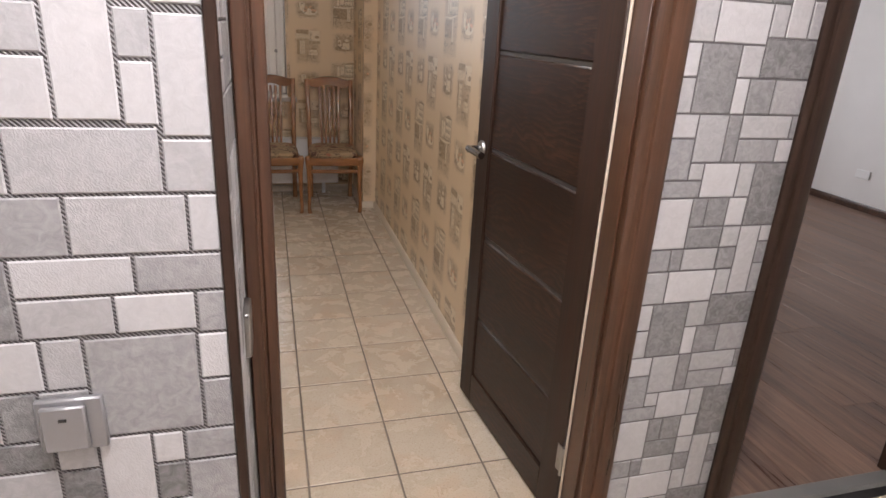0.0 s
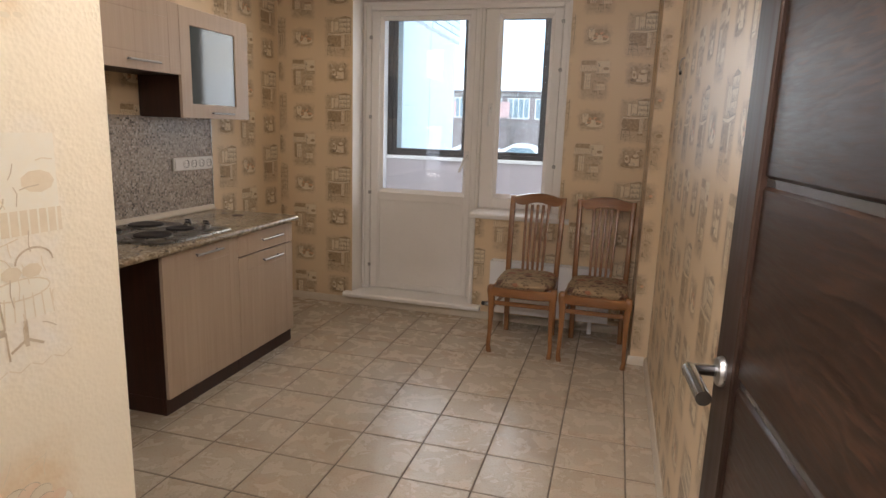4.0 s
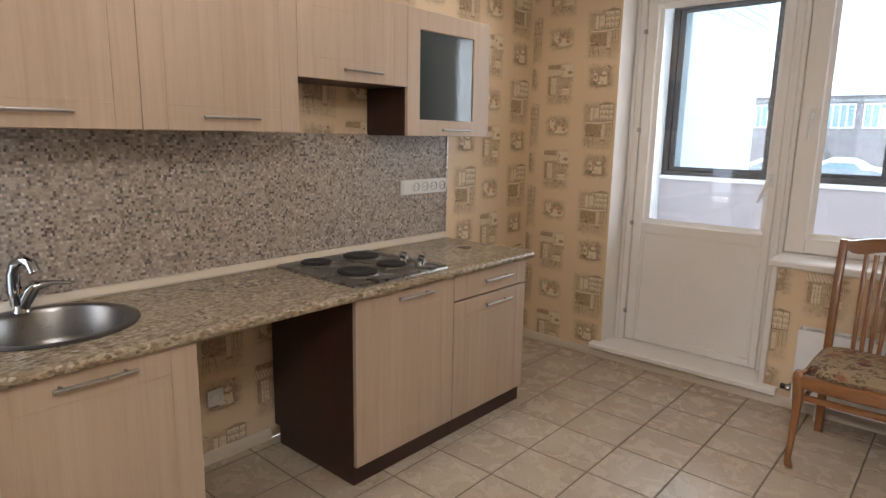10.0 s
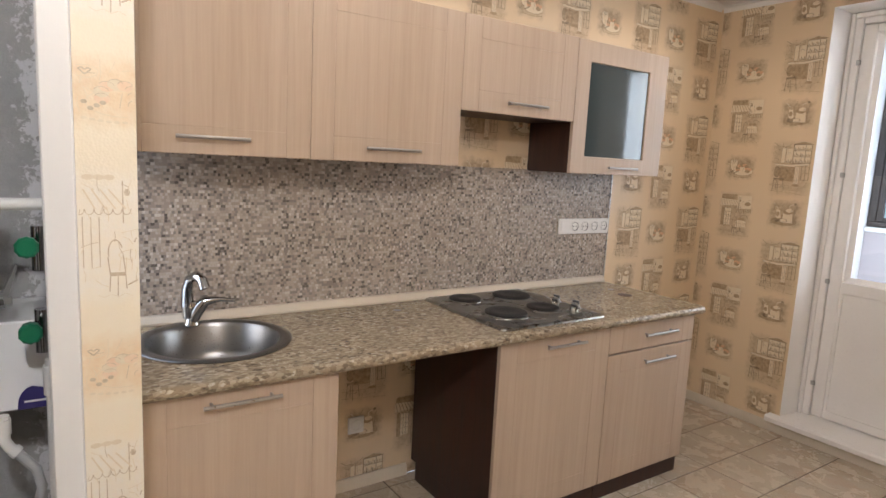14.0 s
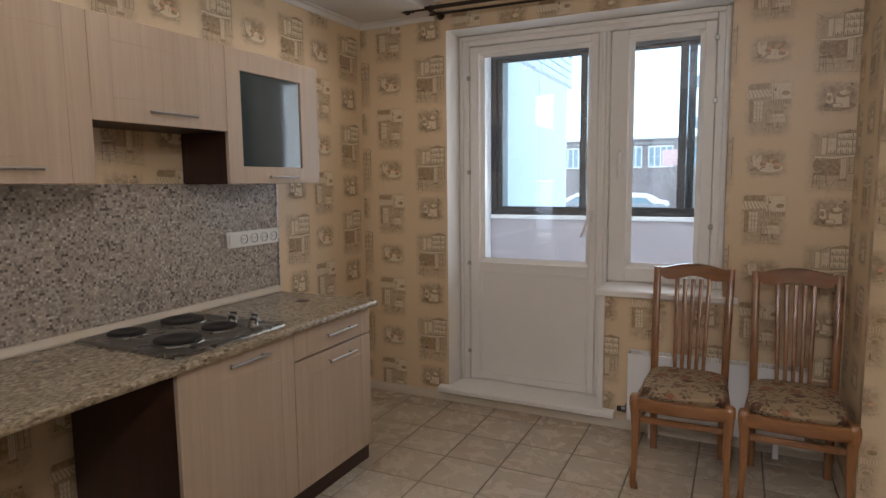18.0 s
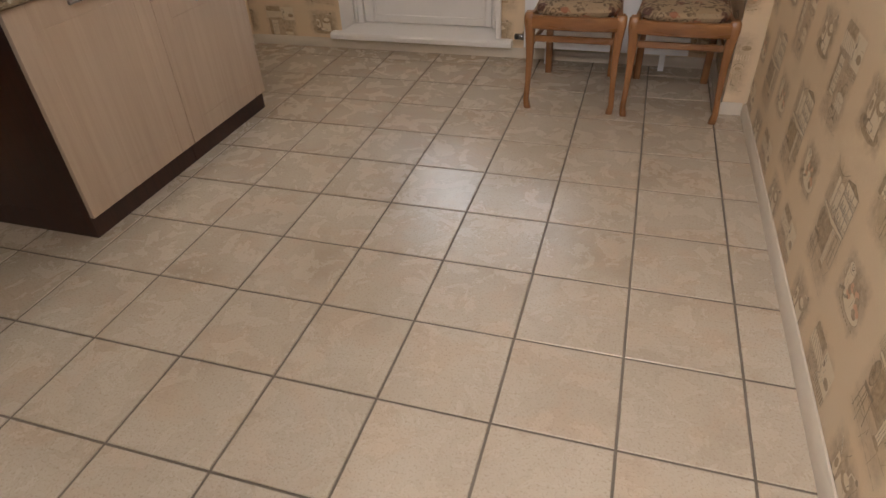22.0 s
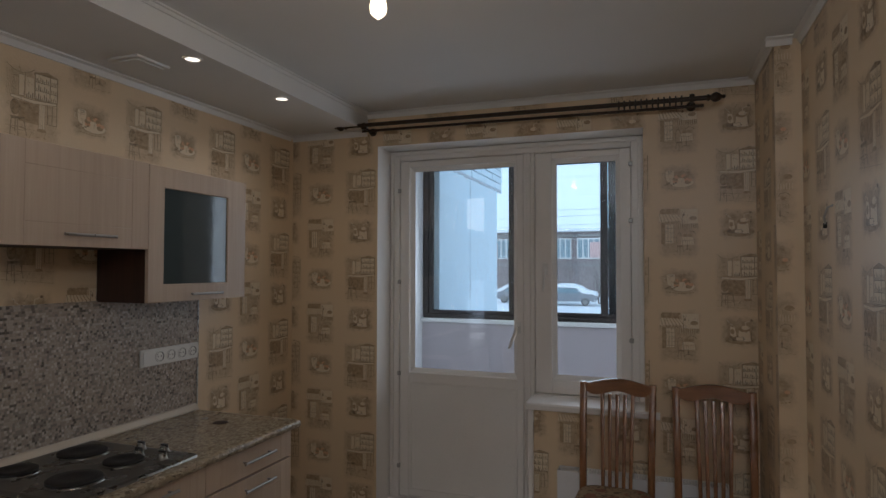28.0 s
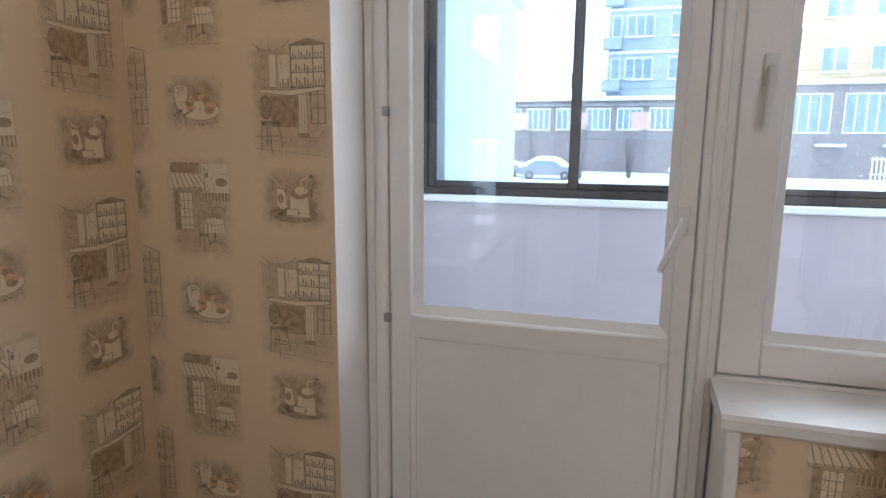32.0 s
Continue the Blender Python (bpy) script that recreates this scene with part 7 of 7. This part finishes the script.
part("elbow", Shape().tube([(-1.47, 1.696, 0.845), (-1.47, 1.696, 0.785), (-1.467, 1.706, 0.765), (-1.463, 1.722, 0.750)], 0.0125, 14).tube([(-1.47, 1.696, 0.80), (-1.47, 1.696, 0.836)], 0.0155, 14).tube([(-1.466, 1.712, 0.760), (-1.463, 1.722, 0.750)], 0.0155, 12), "plastic", dn)
part("hose", Shape().tube([(-1.463, 1.720, 0.752), (-1.455, 1.757, 0.705), (-1.45, 1.766, 0.66), (-1.455, 1.735, 0.52), (-1.46, 1.72, 0.30), (-1.46, 1.72, 0.0)], 0.011, 12), "cable", dn)
for z in (1.035, 1.225):
    gv = thing("stop_valve", (-1.40, 1.765, z), "green-capped white stop valve", "valve", "stop valves")
    loops = []
    for x, r in ((-1.385, 0.016), (-1.38, 0.021), (-1.355, 0.022), (-1.350, 0.017)):
        loops.append([(x, 1.758 + (r * (1 + 0.08 * (k % 2))) * math.cos(2 * math.pi * k / 20), z + 0.03 + (r * (1 + 0.08 * (k % 2))) * math.sin(2 * math.pi * k / 20)) for k in range(20)])
    part("cap", Shape().rings(loops), "green", gv, "green ribbed cap")
    part("stem", Shape().tube([(-1.43, 1.775, z + 0.03), (-1.384, 1.758, z + 0.03)], 0.013, 12).tube([(-1.42, 1.782, z - 0.03), (-1.42, 1.782, z + 0.07)], 0.017, 12), "chrome", gv)
vp = thing("white_riser", (-1.42, 1.79, 0), "thin white plastic riser pipe", "pipe")
part("pipe", Shape().tube([(-1.42, 1.795, 0), (-1.42, 1.795, 0.985)], 0.0135, 14).tube([(-1.42, 1.795, 0.90), (-1.42, 1.795, 0.97)], 0.018, 14), "plastic", vp)

# Outside: snowy yard, the pale side building, far facades
GROUND = -1.4
s = Shape()
n_ = 24
for i in range(n_):
    for j in range(n_):
        xs, ys = [(-1 + 2 * k / n_) ** 3 * 900 for k in (i, i + 1)], [7.5 + (k / n_) ** 3 * 1500 for k in (j, j + 1)]
        def hill(x, y):
            return GROUND + 0.15 * math.sin(x * 0.21) * math.cos(y * 0.17)
        s.face([(xs[0], ys[0], hill(xs[0], ys[0])), (xs[1], ys[0], hill(xs[1], ys[0])), (xs[1], ys[1], hill(xs[1], ys[1])), (xs[0], ys[1], hill(xs[0], ys[1]))])
s.box(-900, -900, GROUND - 1.0, 900, 7.5, GROUND - 0.1)
setting("ground", s, "snow", "snow-covered yard and street", "ground")


def far_window(parent, x, z, w, h, y, cols=2, sill=True):
    """A window on a facade that faces the flat: frame, panes and a snowy sill."""
    s = Shape().box(x, y - 0.10, z, x + w, y - 0.02, z + 0.09).box(x, y - 0.10, z + h - 0.09, x + w, y - 0.02, z + h)
    for k in range(cols + 1):
        cx = x + (w - 0.08) * k / cols
        s.box(cx, y - 0.10, z + 0.09, cx + 0.08, y - 0.02, z + h - 0.09)
    wd = part("window", s, "plastic", parent)
    part("pane", Shape().box(x + 0.02, y - 0.05, z + 0.02, x + w - 0.02, y - 0.025, z + h - 0.02), "far_win", wd)
    if sill:
        part("sill", Shape().box(x - 0.1, y - 0.30, z - 0.10, x + w + 0.1, y, z, 0.03), "snow", wd)


# The wing's wall stands out at a right angle beside the balcony: two pale panels, white brick above
side = thing("side_building", (-2.6, 8.4, GROUND), "pale blue panelled wing wall with white brickwork above", "building")
part("wall", Shape().box(-4.2, 7.30, GROUND - 0.3, -1.83, 9.43, 2.62).box(-4.2, 7.30, 2.62, -1.795, 9.60, 6.5), "heater", side, "grey masonry behind the cladding")
for y0, y1 in ((7.30, 8.288), (8.300, 9.465)):
    part("panel", Shape().box(-1.829, y0, GROUND - 0.3, -1.77, y1, 2.615, 0.004), "pale_wall", side)
part("end_panel", Shape().box(-4.2, 9.431, GROUND - 0.3, -1.8295, 9.465, 2.615, 0.004), "pale_wall", side)
rng = random.Random(91)
for k in range(11):
    z, y = 2.632 + 0.088 * k, 7.30 - 0.125 * (k % 2)
    while y < 9.64:
        y0, y1 = max(y, 7.30), min(y + 0.238, 9.655)
        if y1 - y0 > 0.05:
            d = rng.uniform(-0.003, 0.003)
            part("brick", Shape().box(-1.794, y0, z, -1.752 + d, y1, z + 0.076, 0.004), "pale_wall", side)
        y += 0.25
pts = [(-1.772 + rng.uniform(-0.004, 0.004), 7.30 + 0.045 * k, 2.622 + rng.uniform(-0.012, 0.008)) for k in range(53)]
part("mortar_bead", Shape().tube(pts, [rng.uniform(0.006, 0.024) for _ in pts], 7), "heater", side, "ragged grey mortar")
part("joint_mortar", Shape().tube([(-1.779 + rng.uniform(-0.003, 0.003), 8.294, GROUND + 0.12 * k) for k in range(34)], [rng.uniform(0.004, 0.010) for _ in range(34)], 6), "zinc", side)

low = thing("brick_building", (-10, 70, GROUND), "long low brown brick building with a flat snowy roof", "building")
part("wall", Shape().box(-34, 66, GROUND - 0.5, 3.2, 78, 5.4), "red_brick", low)
part("roof", Shape().box(-34.4, 65.6, 5.4, 3.4, 78.4, 5.75, 0.1), "snow", low)
part("band", Shape().box(-34, 65.85, 4.9, 3.2, 66, 5.1).box(-34, 65.9, 1.85, 3.2, 66, 2.0), "zinc", low)
for k in range(10):
    far_window(low, -25.5 + 2.9 * k, 2.6, 2.3, 2.1, 66, 4, False)
for k in range(5):
    part("blind", Shape().box(-18.4 + 5.8 * k, 65.89, 2.7, -16.6 + 5.8 * k, 65.93, 4.3), "orange", low)
tower = thing("grey_tower", (2, 74, GROUND), "tall blue-grey apartment tower with balconies", "building")
part("wall", Shape().box(-3.6, 70, 6.0, 9.5, 84, 44), "blue_brick", tower)
part("podium", Shape().box(-3.2, 69.2, GROUND - 0.5, 9.5, 84, 5.6), "red_brick", tower)
part("podium_ledge", Shape().box(-4.0, 68.6, 5.6, 9.5, 84, 6.0, 0.05), "snow", tower)
for x in (-1.6, 2.4, 6.2):
    far_window(tower, x, 2.3, 2.9, 3.0, 69.2, 3, False)
for j in range(9):
    z = 7.7 + 4.1 * j
    for x in (-1.9, 2.2, 6.0):
        far_window(tower, x, z, 2.6, 2.1, 70, 3, True)
    far_window(tower, -3.3, z, 0.9, 2.1, 70, 1, False)
    part("balcony", Shape().box(-4.1, 69.0, z - 1.2, -2.3, 70, z - 0.1, 0.05), "blue_brick", tower)
    part("floor_band", Shape().box(-3.7, 69.85, z + 2.5, 9.5, 70, z + 2.75), "snow", tower)
flats = thing("ochre_flats", (20, 64, GROUND), "yellow ochre apartment house with snowy sills", "building")
part("wall", Shape().box(9.6, 62, 6.6, 46, 76, 34), "ochre", flats)
part("ground_floor_wall", Shape().box(9.6, 61.8, GROUND - 0.5, 46, 76, 6.2), "red_brick", flats)
part("ledge", Shape().box(9.4, 61.2, 6.2, 46.2, 62, 6.6, 0.08), "snow", flats)
for j in range(7):
    z = 7.2 + 4.2 * j
    part("floor_band", Shape().box(9.6, 61.85, z + 2.75, 46, 62, z + 2.95), "snow", flats)
    for k in range(8):
        far_window(flats, 10.0 + 3.5 * k, z, 2.0, 2.0, 62, 2, True)
for k in range(7):
    far_window(flats, 10.6 + 4.9 * k, 2.3, 4.0, 3.2, 61.8, 5, False)
    part("canopy", Shape().box(13.6 + 4.9 * k, 60.4, 1.2, 15.6 + 4.9 * k, 61.8, 1.45, 0.06), "snow", flats)
s = Shape()
for k in range(40):
    s.box(17 + 0.3 * k, 58.9, GROUND - 0.2, 17.08 + 0.3 * k, 58.97, 0.5)
s.box(16.9, 58.95, 0.25, 29.2, 59.0, 0.36).box(16.9, 58.95, -0.9, 29.2, 59.0, -0.8)
solo("street_fence", s, "enamel", (23, 59, GROUND), "white metal picket fence along the street", "fence")
# the haze before this tower is only in its pale colours
far = thing("far_tower", (-2, 230, GROUND), "distant pale high-rise in the haze", "building")
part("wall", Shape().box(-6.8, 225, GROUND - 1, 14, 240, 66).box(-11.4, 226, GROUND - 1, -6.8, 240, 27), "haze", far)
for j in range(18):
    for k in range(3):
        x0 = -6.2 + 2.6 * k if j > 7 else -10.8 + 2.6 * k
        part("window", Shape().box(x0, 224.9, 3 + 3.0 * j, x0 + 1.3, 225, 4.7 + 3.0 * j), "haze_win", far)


def bare_tree(x, y, h, stems, seed):
    """A leafless shrub-like tree: slim stems fan out from the ground and split into twigs."""
    rng = random.Random(seed)
    t = thing("bare_tree", (x, y, GROUND), "slim many-stemmed leafless tree in the snow", "tree", "yard trees")
    twigs = Shape()
    for k in range(stems):
        a, lean = rng.uniform(0, 2 * math.pi), rng.uniform(0.05, 0.38)
        foot = Vector((x + 0.12 * math.cos(a), y + 0.12 * math.sin(a), GROUND - 0.2))
        line = [foot]
        for j in range(1, 6):
            f = j / 5
            line.append(foot + Vector((math.cos(a) * lean * h * f ** 1.2 + rng.uniform(-0.06, 0.06), math.sin(a) * lean * h * f ** 1.2, h * rng.uniform(0.96, 1.04) * f * (1 - 0.3 * lean))))
        part("stem", Shape().tube(line, [0.045, 0.036, 0.028, 0.020, 0.013, 0.006], 6), "bark", t)
        for j in range(14):
            f = rng.uniform(0.8, 4.9)
            p = line[int(f)].lerp(line[int(f) + 1], f - int(f))
            q = p + Vector((rng.uniform(-0.5, 0.5), rng.uniform(-0.5, 0.5), rng.uniform(0.3, 0.9))) * (h * 0.2)
            twigs.tube([p, p.lerp(q, 0.5) + Vector((0, 0, -0.04)), q], [0.014, 0.010, 0.004], 4)
            for _ in range(3):
                g = p.lerp(q, rng.uniform(0.3, 1.0))
                twigs.tube([g, g + Vector((rng.uniform(-1, 1), rng.uniform(-1, 1), rng.uniform(0.2, 1.0))) * (h * 0.07)], [0.007, 0.003], 3)
    part("twigs", twigs, "bark", t)


for k, (x, y, h, stems) in enumerate(((-8.7, 56, 4.4, 7), (-4.7, 54, 4.6, 6), (-0.9, 56, 3.4, 9), (2.6, 55, 3.2, 7), (-12.6, 57, 4.0, 6))):
    bare_tree(x, y, h, stems, 40 + k)


def parked_car(x, y):
    c = thing("parked_car", (x, y, GROUND), "grey parked car buried under rounded snow", "car", "parked cars")
    side_ = [(-2.1, 0.35), (2.1, 0.35), (2.15, 0.75), (1.9, 0.95), (1.1, 1.0), (0.6, 1.42), (-0.9, 1.45), (-1.6, 1.0), (-2.1, 0.9)]
    part("body", Shape().prism([(x + a, GROUND + z) for a, z in side_], "y", y - 0.85, y + 0.85), "car_paint", c)
    top = [(-2.2, 0.86), (-1.62, 1.02), (-0.9, 1.46), (0.6, 1.43), (1.1, 1.01), (1.9, 0.97), (2.22, 0.80), (2.1, 1.12), (1.4, 1.24), (0.95, 1.55), (0.4, 1.74), (-0.7, 1.76), (-1.25, 1.50), (-1.75, 1.26), (-2.15, 1.10)]
    part("snow_cover", Shape().prism([(x + a, GROUND + z) for a, z in top], "y", y - 0.90, y + 0.90), "snow", c)
    part("side_window", Shape().prism([(x + a, GROUND + z) for a, z in ((-1.3, 1.02), (0.95, 1.02), (0.5, 1.36), (-0.85, 1.38))], "y", y - 0.87, y - 0.852), "far_win", c)
    for dx in (-1.35, 1.35):
        w = part("wheel", Shape().lathe([(0.32, -0.1), (0.32, 0.1)], (x + dx, y - 0.78, GROUND + 0.32), "y", 16), "black", c)
        part("rim", Shape().lathe([(0.2, -0.115), (0.2, -0.1)], (x + dx, y - 0.78, GROUND + 0.32), "y", 12), "zinc", w)


for x, y in ((-6.9, 52), (-11.3, 54), (4.0, 50)):
    parked_car(x, y)
s = Shape().tube([(3.6, 45, GROUND), (3.6, 45, 7.4)], 0.11, 10).tube([(3.6, 45, 7.2), (4.6, 45, 7.7), (8.2, 45, 8.5)], 0.05, 8)
lp_ = thing("street_lamp", (3.6, 45, GROUND), "grey street lamp with an arched arm", "street lamp")
part("pole", s, "zinc", lp_)
part("head", Shape().box(8.1, 44.85, 8.44, 9.0, 45.15, 8.62, 0.05), "enamel", lp_)
cb = thing("overhead_line", (-30, 48, GROUND), "overhead street wires between two grey poles", "power line")
for x in (-30, 30):
    part("pole", Shape().tube([(x, 48, GROUND - 0.2), (x, 48, 7.6)], 0.12, 10), "zinc", cb)
for z, dz in ((5.4, 0.9), (4.6, 1.1), (6.2, 0.4)):
    part("wire", Shape().tube([(-30 + 6 * k, 48, z + dz * k / 6 - 0.5 * math.sin(math.pi * k / 10)) for k in range(11)], 0.014, 4), "black", cb)

# Floor pieces: ceramic tiles of the kitchen and the hall, planks of the next room
PITCH, SLAB = 0.304, 0.2968
TILE_MESHES = {}


def tile_mesh(w, d):
    key = (round(w, 3), round(d, 3))
    if key not in TILE_MESHES:
        e = 0.002
        low_ = [(-w / 2, -d / 2), (w / 2, -d / 2), (w / 2, d / 2), (-w / 2, d / 2)]
        top_ = [(-w / 2 + e, -d / 2 + e), (w / 2 - e, -d / 2 + e), (w / 2 - e, d / 2 - e), (-w / 2 + e, d / 2 - e)]
        s = Shape().add([(x, y, -0.006) for x, y in low_] + [(x, y, -0.0015) for x, y in low_] + [(x, y, 0.0) for x, y in top_], [(0, 1, 5, 4), (1, 2, 6, 5), (2, 3, 7, 6), (3, 0, 4, 7), (4, 5, 9, 8), (5, 6, 10, 9), (6, 7, 11, 10), (7, 4, 8, 11), (8, 9, 10, 11)])
        TILE_MESHES[key] = s.mesh("tile", [M["tile"]], smooth=False)
    return TILE_MESHES[key]


def lay(parent, x0, x1, y0, y1, gx, gy):
    """Tiles on the grid whose joints pass through gx, gy, cut off at the walls."""
    i0, i1 = math.floor((x0 - gx) / PITCH), math.ceil((x1 - gx) / PITCH)
    j0, j1 = math.floor((y0 - gy) / PITCH), math.ceil((y1 - gy) / PITCH)
    g = (PITCH - SLAB) / 2
    for i in range(i0, i1):
        for j in range(j0, j1):
            xa, xb = max(gx + i * PITCH + g, x0), min(gx + (i + 1) * PITCH - g, x1)
            ya, yb = max(gy + j * PITCH + g, y0), min(gy + (j + 1) * PITCH - g, y1)
            if xb - xa < 0.02 or yb - ya < 0.02:
                continue
            ob = new("tile", tile_mesh(xb - xa, yb - ya))
            ob.location = ((xa + xb) / 2, (ya + yb) / 2, 0.0004 * math.sin(i * 12.9 + j * 7.7))
            ob.parent = parent


lay(floor, -2.127, 0.817, 1.108, 5.362, 0.374, 3.378)
plank_meshes = {}
rng = random.Random(3)
for i in range(23):
    x = 0.97 + 0.195 * i
    y = 1.22 - rng.uniform(0, 1.1)
    while y < 5.68:
        ya, yb = max(y, 1.2), min(y + 1.28, 5.68)
        if yb - ya > 0.05:
            key = round(yb - ya, 2)
            if key not in plank_meshes:
                plank_meshes[key] = Shape().box(-0.0965, -key / 2 + 0.001, -0.008, 0.0965, key / 2 - 0.001, 0.0, 0.0012).mesh("plank", [M["plank"]])
            ob = new("plank", plank_meshes[key])
            ob.location = (x + 0.0975, (ya + yb) / 2, 0.0)
            ob.parent = next_floor
        y += 1.28
